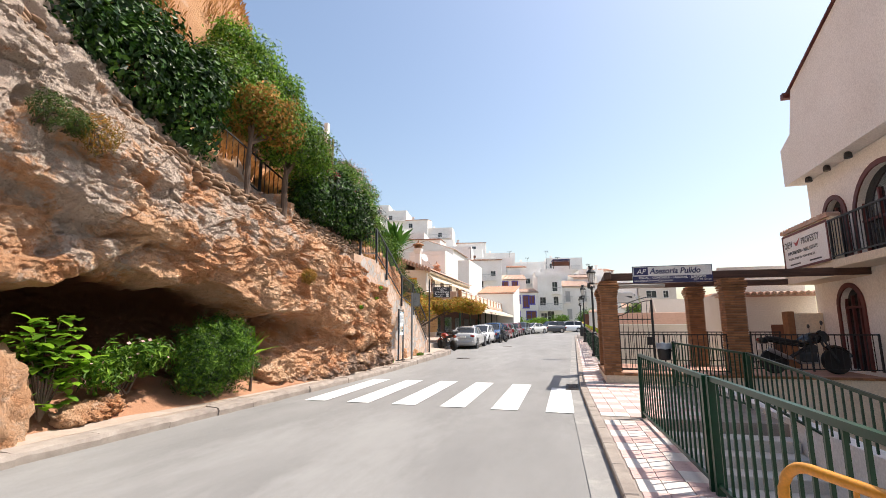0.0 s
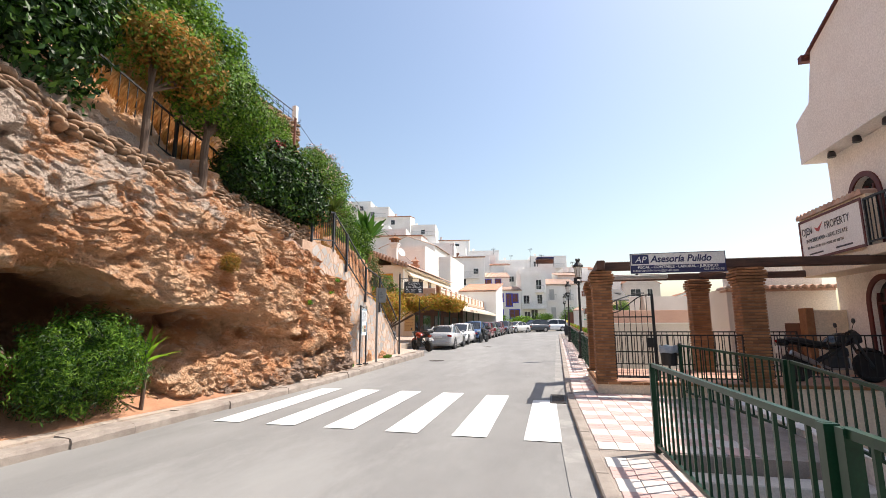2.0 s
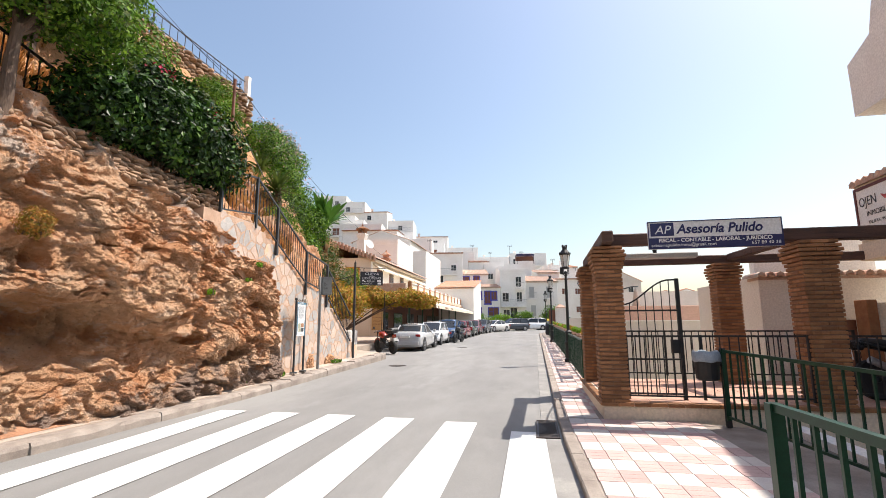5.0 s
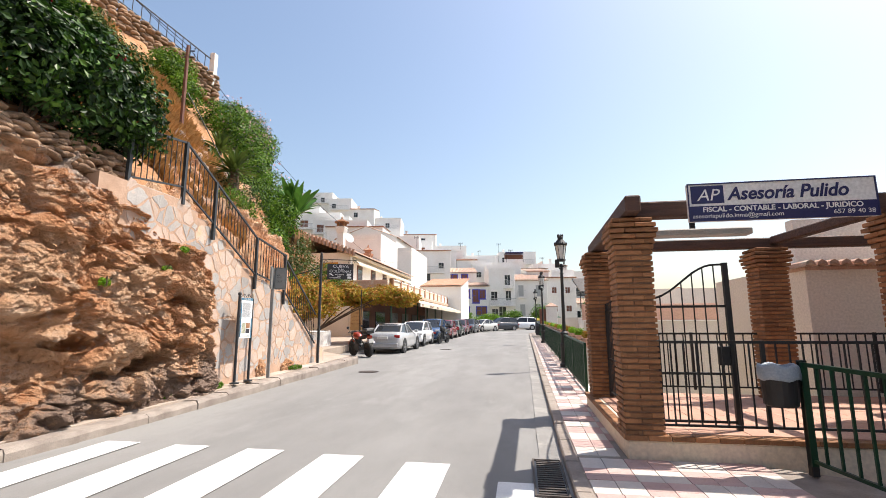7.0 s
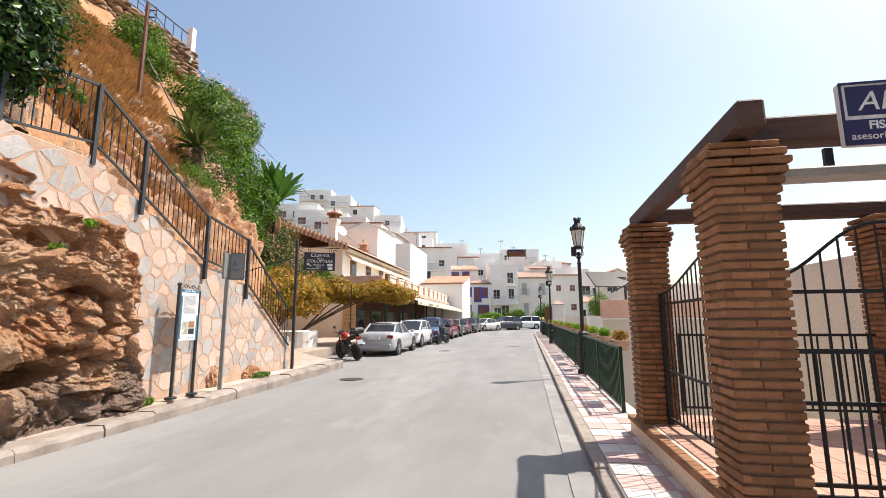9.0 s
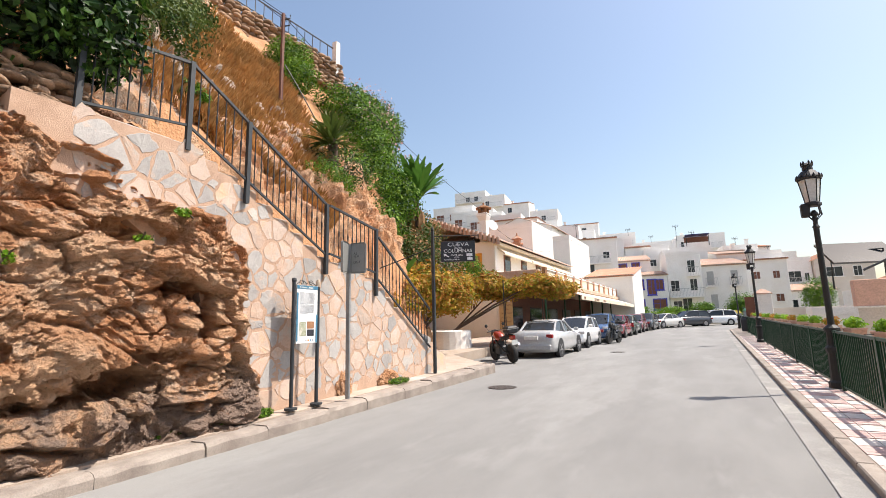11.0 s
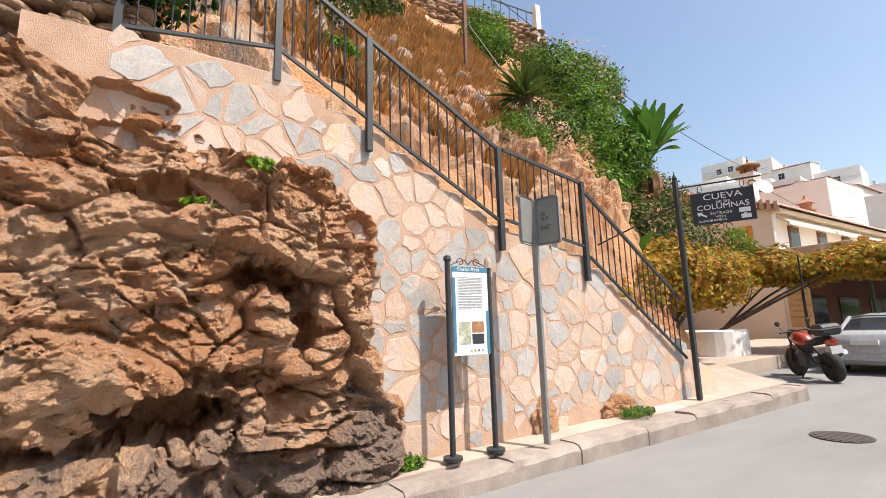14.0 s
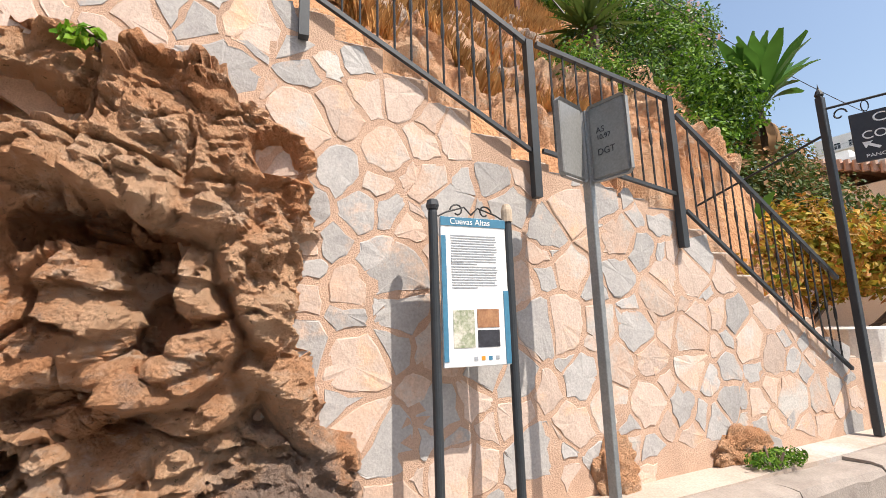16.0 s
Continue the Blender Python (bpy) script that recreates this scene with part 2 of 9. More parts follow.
def rock_material(name="weathered_limestone", hollow_shade_at=8.0, porous_on=True):
    """Limestone: ochre body, pale grey crust in patches, dark porous foot."""
    m = bpy.data.materials.new(name)
    m.use_nodes = True
    n, l = m.node_tree.nodes, m.node_tree.links
    b = n["Principled BSDF"]
    b.inputs["Roughness"].default_value = 0.95
    b.inputs["Specular IOR Level"].default_value = 0.2
    geo = n.new("ShaderNodeNewGeometry")

    def tex(scale, detail=8, rough=0.65, stretch=(1, 1, 1)):
        mp = n.new("ShaderNodeMapping")
        mp.inputs["Scale"].default_value = stretch
        l.new(geo.outputs["Position"], mp.inputs["Vector"])
        t = n.new("ShaderNodeTexNoise")
        t.inputs["Scale"].default_value, t.inputs["Detail"].default_value, t.inputs["Roughness"].default_value = scale, detail, rough
        l.new(mp.outputs[0], t.inputs["Vector"])
        return t.outputs["Fac"]

    def ramp(src, lo, hi):
        r = n.new("ShaderNodeMapRange")
        r.interpolation_type = "SMOOTHSTEP"
        r.inputs["From Min"].default_value, r.inputs["From Max"].default_value = lo, hi
        l.new(src, r.inputs["Value"])
        return r.outputs[0]

    def mix(fac, c1, c2):
        x = n.new("ShaderNodeMixRGB")
        l.new(fac, x.inputs[0])
        for i, c in ((1, c1), (2, c2)):
            if isinstance(c, tuple):
                x.inputs[i].default_value = (*c, 1)
            else:
                l.new(c, x.inputs[i])
        return x.outputs[0]

    def math_node(op, a, c):
        x = n.new("ShaderNodeMath")
        x.operation = op
        for i, v in ((0, a), (1, c)):
            if isinstance(v, (int, float)):
                x.inputs[i].default_value = v
            else:
                l.new(v, x.inputs[i])
        return x.outputs[0]

    sep = n.new("ShaderNodeSeparateXYZ")
    l.new(geo.outputs["Position"], sep.inputs[0])
    broad = tex(0.9, 6)
    col = mix(ramp(broad, 0.35, 0.65), (0.70, 0.33, 0.16), (0.86, 0.55, 0.345))
    col = mix(ramp(tex(2.6, 8, 0.7, (1, 1, 1.8)), 0.5, 0.66), col, (0.82, 0.57, 0.40))
    # grey crust grows with height, and towards the near end of the cliff
    crust = math_node("ADD", tex(1.1, 9, 0.72), math_node("MULTIPLY", sep.outputs["Z"], 0.065))
    crust = math_node("SUBTRACT", crust, math_node("MULTIPLY", sep.outputs["Y"], 0.014))
    col = mix(ramp(crust, 0.60, 0.70), col, (0.71, 0.565, 0.465))
    # brown and black weather stains on the crust
    col = mix(ramp(tex(1.9, 9, 0.75, (1, 1, 0.6)), 0.60, 0.73), col, (0.42, 0.275, 0.195))
    # dark porous stone low down at the far end
    porous = math_node("SUBTRACT", math_node("ADD", tex(1.6, 8, 0.7), math_node("MULTIPLY", sep.outputs["Y"], 0.03)), math_node("MULTIPLY", sep.outputs["Z"], 0.33))
    if porous_on:
        col = mix(ramp(porous, 0.66, 0.84), col, (0.38, 0.27, 0.21))
    # fine pits and grains
    pits = tex(26, 6, 0.75)
    col = mix(ramp(pits, 0.30, 0.40), (0.22, 0.11, 0.06), col)
    col = mix(ramp(tex(11, 8, 0.8), 0.32, 0.40), (0.30, 0.155, 0.085), col)
    # reddish stone, darkened with depth to paint in the hollow's shade
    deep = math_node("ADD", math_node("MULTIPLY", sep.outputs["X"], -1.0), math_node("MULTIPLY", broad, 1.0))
    col = mix(ramp(deep, hollow_shade_at, hollow_shade_at + 0.8), col, (0.19, 0.085, 0.05))
    l.new(col, b.inputs["Base Color"])
    bp = n.new("ShaderNodeBump")
    bp.inputs["Strength"].default_value, bp.inputs["Distance"].default_value = 1.0, 0.085
    l.new(math_node("ADD", math_node("MULTIPLY", pits, 1.5), math_node("MULTIPLY", tex(9, 8, 0.7), 1.5)), bp.inputs["Height"])
    l.new(bp.outputs[0], b.inputs["Normal"])
    return m


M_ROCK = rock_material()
M_OUTCROP = rock_material("outcrop_limestone", 90.0, False)
M_OFFWHITE = material("offwhite_render", (0.80, 0.74, 0.66), (0.74, 0.67, 0.58), 0.9, scale=0.9, fine=25, bump=0.3, dist=0.01, c3=(0.60, 0.50, 0.40), c3_at=0.72)

# ---- ground, road, cliff, hill ----
TOP = [(-12, 8.6), (0, 7.0), (3, 6.3), (5, 5.5), (6.3, 4.95), (8, 4.6), (10, 4.42), (12, 4.2), (14, 4.15), (16, 4.05), (17.5, 3.4), (19, 2.7), (20.5, 2.3), (23, 2.2), (26, 2.0), (40, 2.0)]
LIP = [(-12, 1.6), (1, 1.9), (4.2, 2.2), (5.3, 2.5), (5.9, 2.65), (7.3, 2.5), (8.4, 2.25), (9.5, 1.95), (11.8, 2.0), (13, 1.55), (14, 1.2), (18, 0.8)]
BROW = [(-12, 4.4), (3.7, 3.95), (4.9, 3.45), (5.9, 3.25), (7.5, 3.2), (18, 3.2)]
HOLLOW = [(-12, 0.6), (2.5, 0.8), (4.4, 1.5), (5.4, 2.6), (7.8, 2.6), (8.7, 2.4), (9.4, 2.0), (10.2, 1.7), (11.2, 1.35), (12.2, 0.9), (13.2, 0.45), (14, 0.15), (18, 0.1)]
FACE = [(-12, -6.4), (2, -6.45), (7, -6.62), (9, -6.6), (10.5, -6.42), (12, -6.45), (13, -6.6), (17, -6.66)]
PAVE_BACK = [(-12, -7.2), (2, -7.3), (6, -7.3), (8, -7.1), (10, -7.05), (14, -7.1), (16, -7.1), (24, -7.05), (25.2, -7.1)]


def pave_z(x, y):
    return 0.15 + gz(y) + 0.012 * max(0.0, y - 15.0) + 0.05 * min(1.2, max(0.0, -6.35 - x))


def grid(nx, ny, f):
    vs = [f(i / (nx - 1), j / (ny - 1)) for j in range(ny) for i in range(nx)]
    fs = [(j * nx + i, j * nx + i + 1, (j + 1) * nx + i + 1, (j + 1) * nx + i) for j in range(ny - 1) for i in range(nx - 1)]
    return vs, fs


def terrain(u, v):
    x = -260 + 520 * (0.5 + 0.5 * math.copysign(abs(2 * u - 1) ** 2.2, 2 * u - 1))
    y = -120 + 520 * v ** 1.35
    z = gz(min(y, 76)) - 0.12
    z -= 2.6 * ease(1.2, 1.6, x) * (1 - ease(62, 72, y)) + 6 * ease(6, 60, x) * (1 - ease(70, 110, y))
    z += 0.13 * max(0, min(y, 120) - 77) * (1 - ease(4, 50, x))
    z += ease(0, 1, (-14 - x) / 12) * 6 * ease(34, 60, y) + 0.22 * max(0, min(40, -26 - x)) * ease(20, 50, y)
    z += 0.28 * min(60, max(0, -12 - x)) * (1 - ease(20, 50, y))
    far = math.hypot(x, y - 20)
    z += 1.2 * noise.noise(Vector((x, y, 0)) * 0.03) * ease(40, 120, far)
    return (x, y, z)


solid("ground", grid(120, 140, terrain), M_VALLEY, "dry valley and hillside ground under the village", "ground", "structure")


def road_edge(y):
    return lerp([(-40, -6.35), (25.2, -6.35), (25.6, -7.4), (27.2, -8.8), (60, -8.8), (66, -7), (74, -3)], y)


def road_right(y):
    return lerp([(-40, 0.45), (4, 0.42), (9, 0.26), (13, 0.15), (55, 0.35), (62, 1.6), (74, 9.0)], y)


def road_pt(u, v):
    y = -45 + 121 * v
    a, b = road_edge(y) - 0.05, road_right(y) + 0.05
    x = a + (b - a) * u
    return (x, y, gz(y) + 0.008 * math.sin(math.pi * u) + 0.004 * noise.noise(Vector((x * 0.8, y * 0.4, 0))))


solid("road", grid(30, 240, road_pt), M_ASPHALT, "sun-bleached grey asphalt road rising gently through the village", "road", "structure", True)

# zebra crossing: six bars, lying on the road
for i in range(6):
    bm = B()
    near, far = -0.02 - 1.055 * i, -0.05 - 1.085 * i
    nx, ny = 4, 14
    y0 = 9.40 + 0.05 * i
    y1 = (13.1, 13.62, 13.78, 13.88, 13.93, 13.98)[i]
    vs = [[bm.verts.new((near + (far - near) * b / (ny - 1) - 0.52 + 0.52 * a / (nx - 1), y0 + (y1 - y0) * b / (ny - 1), 0.0)) for a in range(nx)] for b in range(ny)]
    for row in vs:
        for v in row:
            u = (v.co.x + 6.40) / 6.7
            v.co.z = 0.008 * math.sin(math.pi * min(max(u, 0), 1)) + 0.012
            v.co.x += 0.006 * noise.noise(Vector((v.co.x * 9, v.co.y * 5, 1)))
    for a in range(ny - 1):
        for c in range(nx - 1):
            bm.faces.new((vs[a][c], vs[a][c + 1], vs[a + 1][c + 1], vs[a + 1][c]))
    solid("zebra_bar", bm, M_PAINT, "worn white painted bar of the zebra crossing", "road marking", "structure", group="zebra crossing bars")


def strip(name, f0, f1, ys, z, thick, mat, label, cat):
    """A raised strip between two edges, with its sides."""
    vs, fs = [], []
    for y in ys:
        a, b = f0(y), f1(y)
        for x, dz in ((a, -thick), (a, 0), (a + (b - a) * 0.33, 0), (a + (b - a) * 0.67, 0), (b, 0), (b, -thick)):
            vs.append((x, y, z(x, y) + dz + (0.006 * noise.noise(Vector((x * 2, y * 1.3, 4))) if dz == 0 else 0)))
    for i in range(len(ys) - 1):
        for k in range(5):
            fs.append((i * 6 + k, i * 6 + k + 1, i * 6 + k + 7, i * 6 + k + 6))
    fs += [tuple(range(6)), tuple(range((len(ys) - 1) * 6 + 5, (len(ys) - 1) * 6 - 1, -1))]
    return solid(name, (vs, fs), mat, label, cat, "structure")


ys = [-40 + 0.4 * i for i in range(int(65.2 / 0.4) + 1)]
strip("pavement_west", lambda y: lerp(PAVE_BACK, y) - 0.9, lambda y: -6.68 + 0.02 * noise.noise(Vector((y, 0, 0))), ys, pave_z, 0.4, M_PAVE, "cracked earthy concrete pavement below the cliff", "pavement")

# kerb stones of the west side: worn, uneven lengths
random.seed(5)
kerb_west = solid("kerb_west", box(B(), -6.66, -40, -0.3, -6.36, -8, 0.13), M_KERB, "old concrete kerb along the cliff pavement", "kerb", "structure")
y = -8.0
while y < 25.1:
    L = random.uniform(0.9, 1.25)
    y2 = min(y + L, 25.2)
    bm = B()
    rings = []
    for i in range(9):
        yy = 0.001 + (y2 - y - 0.002) * i / 8
        j = lambda k: 0.016 * noise.noise(Vector((k * 3.7, (y + yy) * 4.5, 0))) + 0.012 * noise.noise(Vector((k, (y + yy) * 13, 2)))
        rings.append([(-0.16, yy, -0.35), (0.15 + j(1), yy, -0.35), (0.155 + j(2), yy, -0.06 + j(5)), (0.13 + j(3), yy, -0.012 + j(6)), (0.06, yy, j(4) * 0.5), (-0.16, yy, j(7) * 0.4)])
    vs = [bm.verts.new(p) for r in rings for p in r]
    for i in range(8):
        for k in range(6):
            bm.faces.new((vs[i * 6 + k], vs[i * 6 + (k + 1) % 6], vs[i * 6 + 6 + (k + 1) % 6], vs[i * 6 + 6 + k]))
    bm.faces.new(vs[5::-1])
    bm.faces.new(vs[-6:])
    me = finish("kerb_stone", bm, M_KERB)
    zc = pave_z(-6.5, y) - 0.005 + random.uniform(-0.012, 0.008)
    piece("kerb_stone", me, kerb_west, pose(-6.52 + random.uniform(-0.015, 0.015), y, zc, math.degrees(0.0145) if y > 15 else 0, random.uniform(-3, 3), random.uniform(-0.5, 0.5)))
    y = y2


def east_kerb(y):
    return road_right(y)


def hill_z(x, y):
    s = -7.2 - x
    z = lerp(TOP, y) + 1.15 * s
    if s > 14:
        z = lerp(TOP, y) + 1.15 * 14 + 0.35 * (s - 14)
    # the nose of the hill falls away to the north
    d = (y - 23.2) - 0.95 * (-8.0 - x)
    if d > 0:
        z -= 1.5 * d + 0.02 * d * d
    z += 4.6 * ease(9.9, 11.6, -x) * ease(6, 9, y) * (1 - ease(13.2, 15.4, y))
    p = Vector((x * 0.5, y * 0.5, 0))
    z += (0.45 * noise.fractal(p, 1.0, 2.0, 5) + 0.35 * noise.noise(p * 3)) * ease(0.3, 1.5, s)
    # the well of the steps is cut into the slope
    if y > 14.4 and x > -9.0:
        low = lerp([(14.4, 3.6), (15.3, 3.7), (16.15, 3.5), (17.15, 3.0), (18.85, 2.2), (20.35, 1.8), (22.78, 0.3), (30, 0.2)], y)
        z = min(z, low + (z - low) * ease(8.45, 8.9, -x)) if x > -8.9 else z
    return max(z, -1.0)


def hill_pt(u, v):
    x = -7.25 - 45 * u ** 1.6
    y = -35 + 85 * v
    return (x - 0.05, y, hill_z(x, y))


M_HILL = material("dry_grass_slope", (0.50, 0.27, 0.13), (0.36, 0.17, 0.08), 0.95, scale=0.8, fine=18, bump=0.9, dist=0.06, c3=(0.52, 0.42, 0.33), c3_at=0.6)
solid("hillside", grid(90, 220, hill_pt), M_HILL, "steep ochre hillside with dry grass and stone outcrops", "hillside", "structure", True)


def outcrop_pt(u, v):
    """Broken rock on the slope behind the steps."""
    y = 14.6 + 11.6 * v
    x = -8.6 - 5.35 * u
    z = hill_z(x, y)
    p = Vector((x, y, z))
    wv = noise.noise_vector(p * 0.9)
    d = noise.voronoi((p + wv * 0.5) * 1.1)[0]
    f = noise.voronoi((p + wv * 0.4) * 3.1)[0]
    g = noise.voronoi(p * 8)[0]
    k = 0.75 * (min(d[1] - d[0], 0.5) - 0.16) + 0.24 * (min(f[1] - f[0], 0.5) - 0.2) + 0.07 * (g[1] - g[0]) + 0.12 * noise.fractal(p * 2.5, 0.8, 2.1, 6)
    k += 0.45 * noise.noise(p * 0.45 + Vector((3, 1, 0))) + 0.12
    edge = min(1, 6 * v, 6 * (1 - v), 5 * (1 - u) + 0.05, 0.5 + 4 * u)
    k = k * edge - 0.25 * (1 - edge)
    return (x + 0.75 * k, y, z + 0.62 * k)


solid("rock_outcrop", grid(150, 300, outcrop_pt), M_OUTCROP, "broken ochre rock on the slope behind the steps", "rock", "structure")


def cliff_base(y, s):
    """The broad form of the cliff: s runs from the foot (0) over the lips to the back of the top (1.12)."""
    top = lerp(TOP, y) - 0.1
    z = 0.05 + s * (top - 0.05)
    wy = 0.30 * noise.noise(Vector((y * 0.7, z * 0.9, 5.0)))
    lip = lerp(LIP, y + wy) + 0.16 * noise.noise(Vector((y * 1.1, 7.3, 0))) + 0.06 * noise.noise(Vector((y * 3.1, 2.3, 0)))
    brow = lerp(BROW, y + wy) + 0.14 * noise.noise(Vector((y * 1.3, 3.1, 0)))
    x = lerp(FACE, y) + 0.16 * noise.noise(Vector((y * 0.45, z * 0.6, 1.0)))
    hollow = lerp(HOLLOW, y + wy)
    x -= hollow * ease(-0.03, 0.22, lip - z)
    x += hollow * lerp([(8, 0.3), (10, 0.72)], y) * ease(0.25, 1.5, lip - z)
    # a second, higher brow at the near end
    x -= lerp([(2, 0.5), (6, 0.5), (7.2, 0.22), (8.2, 0.0)], y) * ease(-0.03, 0.25, brow - z)
    x -= 0.22 * ease(0.5, 1.0, s) + 0.75 * ease(0.86, 1.15, s) ** 1.5
    # the small cave, the cleft beside the flagstone wall and the slot under it
    for cy, cz, ry, rz, deep, k in ((15.45, 0.93, 0.50, 0.25, 0.75, 2), (16.42, 1.75, 0.18, 0.42, 0.36, 8), (16.15, 2.05, 0.30, 0.16, 0.35, 5), (14.85, 0.80, 0.45, 0.10, 0.35, 3), (16.0, 1.22, 0.35, 0.12, 0.2, 6), (15.55, 2.72, 0.55, 0.14, 0.3, 4), (13.9, 1.35, 0.5, 0.12, 0.3, 9)):
        if abs(y - cy) < 2.2 * ry and abs(z - cz) < 2.2 * rz:
            r = math.hypot((y - cy) / ry, (z - cz) / rz) + 0.45 * noise.noise(Vector((y * 4, z * 4, k))) + 0.3 * noise.noise(Vector((y * 11, z * 11, k)))
            x -= deep * (1 - ease(0.6, 1.08, r))
    # the far end turns back into the steps' wall
    end = lerp([(0, 17.7), (0.8, 17.5), (1.4, 17.25), (2.0, 17.35), (2.75, 17.4), (2.98, 17.1), (3.1, 16.4), (3.3, 15.95), (3.6, 15.55), (4.2, 15.1), (5, 15.0)], z) + 0.12 * noise.noise(Vector((1, 4, z * 3)))
    x -= 0.6 * ease(end - 0.35, end + 0.12, y)
    return Vector((x, y, z))


def rock_relief(p):
    """Blocks, ledges, pits and crumbling grain of the limestone at a point of its broad form."""
    rough = lerp([(4, 0.5), (8, 0.65), (12, 0.8), (15, 0.85)], p.y)
    q = p + 0.20 * noise.noise_vector(p * 1.1) + 0.045 * noise.noise_vector(p * 3.7)
    h = 0.0
    for k, (f, step, groove) in enumerate(((0.8, 0.24, 0.12), (1.9, 0.18, 0.12), (4.6, 0.11, 0.06), (10.5, 0.05, 0.025))):
        g = Vector((q.x * f, q.y * f * 0.85, q.z * f * 1.25)) + Vector((3.3 * k, 0, 0))
        d, pts = noise.voronoi(g)
        e = d[1] - d[0]
        c = noise.cell_vector(pts[0] * 4.1 + Vector((9, 3, 1)))
        r = g - pts[0]
        size = 1.0 if k == 0 else rough
        h += size * step * ((c.x - 0.55) + 0.9 * (r.y * (c.y - 0.5) + r.z * (c.z - 0.85))) * ease(0.0, 0.06, e)
        h -= size * groove * (1 - ease(0.0, 0.09, e)) * ease(-0.15, 0.25, noise.noise(q * 1.3 + Vector((k, 7, 0))))
    h += 0.10 * noise.fractal(q * 1.7, 0.9, 2.1, 4)
    h += rough * 0.032 * (noise.ridged_multi_fractal(q * 3.0, 0.9, 2.1, 4, 1.0, 2.0) - 1.2)
    h += rough * 0.024 * noise.fractal(p * 9, 0.5, 2.1, 4)
    # rounded solution pits, in families
    d, pts = noise.voronoi(q * 1.6 + Vector((5, 5, 5)))
    c = noise.cell_vector(pts[0] * 2.7)
    if c.x > 0.74:
        h -= (0.14 + 0.18 * c.y) * (1 - ease(0.16, 0.16 + 0.22 * c.z + 0.06, d[0]))
    d, pts = noise.voronoi(q * 4.6 + Vector((1, 8, 2)))
    if noise.cell(pts[0] * 3.3) > 0.62:
        h -= rough * 0.08 * (1 - ease(0.14, 0.36, d[0]))
    return h


def cliff_grid():
    """The broad form, pushed out and in along its own normals by the relief."""
    ys = [-12 + 14 * i / 70 for i in range(70)] + [2 + 15.8 * i / 760 for i in range(761)]
    ss = [i / 240 * 1.12 for i in range(241)]
    n, m = len(ys), len(ss)
    base = [cliff_base(y, s) for s in ss for y in ys]
    co = np.array(base).reshape(m, n, 3)
    nr = np.cross(np.gradient(co, axis=1), np.gradient(co, axis=0))
    nr /= np.maximum(np.linalg.norm(nr, axis=2), 1e-9)[..., None]
    for _ in range(3):
        nr[1:-1, 1:-1] = (nr[1:-1, 1:-1] * 2 + nr[:-2, 1:-1] + nr[2:, 1:-1] + nr[1:-1, :-2] + nr[1:-1, 2:]) / 6
    nr[..., 0] = np.abs(nr[..., 0]) + 0.25
    nr /= np.linalg.norm(nr, axis=2)[..., None]
    vs = []
    for p, d, k in zip(base, nr.reshape(-1, 3), range(n * m)):
        h = rock_relief(p) * min(1.0, 0.25 + 2.5 * p.z)
        vs.append((p.x + d[0] * h, p.y + d[1] * h * 0.5, max(p.z + d[2] * h * 0.5 + 0.3 * ease(0.98, 1.12, ss[k // n]), -0.1)))
    fs = [(j * n + i, j * n + i + 1, (j + 1) * n + i + 1, (j + 1) * n + i) for j in range(m - 1) for i in range(n - 1)]
    return vs, fs


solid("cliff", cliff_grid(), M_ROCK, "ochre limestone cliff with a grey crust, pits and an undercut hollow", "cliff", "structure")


def soil_pt(u, v):
    y = 1.0 + 11.5 * v
    back = lerp(PAVE_BACK, y)
    x = back + 0.25 - 3.2 * u
    z = pave_z(-7.5, y) - 0.03 + 0.26 * ease(0.0, 0.2, u) + 0.40 * ease(0.15, 0.8, u) + 0.10 * noise.fractal(Vector((x * 1.3, y * 1.3, 0)), 1, 2, 5) * ease(0, 0.2, u)
    return (x, y, z)


solid("soil_bank", grid(50, 140, soil_pt), M_SOIL, "bare red earth on the floor of the hollow", "soil", "structure", True)

# ---- east side: pavement, railings, pergola, house ----
EZ = 0.10  # height of the east pavement over the road


def unit_bar(r, mat, n=6, name="bar"):
    bm = B()
    lathe(bm, [(r, 0), (r, 1)], n, turn=math.pi / n)
    return finish(name, bm, mat)


def square_bar(r, mat, name="bar"):
    return finish(name, box(B(), -r, -r, 0, r, r, 1), mat)


def between(p, q):
    """The pose of a unit bar (0..1 along z) from p to q, without turning about its axis for upright bars."""
    p, q = Vector(p), Vector(q)
    d = q - p
    u = d.to_track_quat("Z", "Y") if abs(d.x) + abs(d.y) > 1e-6 else Euler((0, 0, 0)).to_quaternion()
    return Matrix.LocRotScale(p, u, (1, 1, d.length))


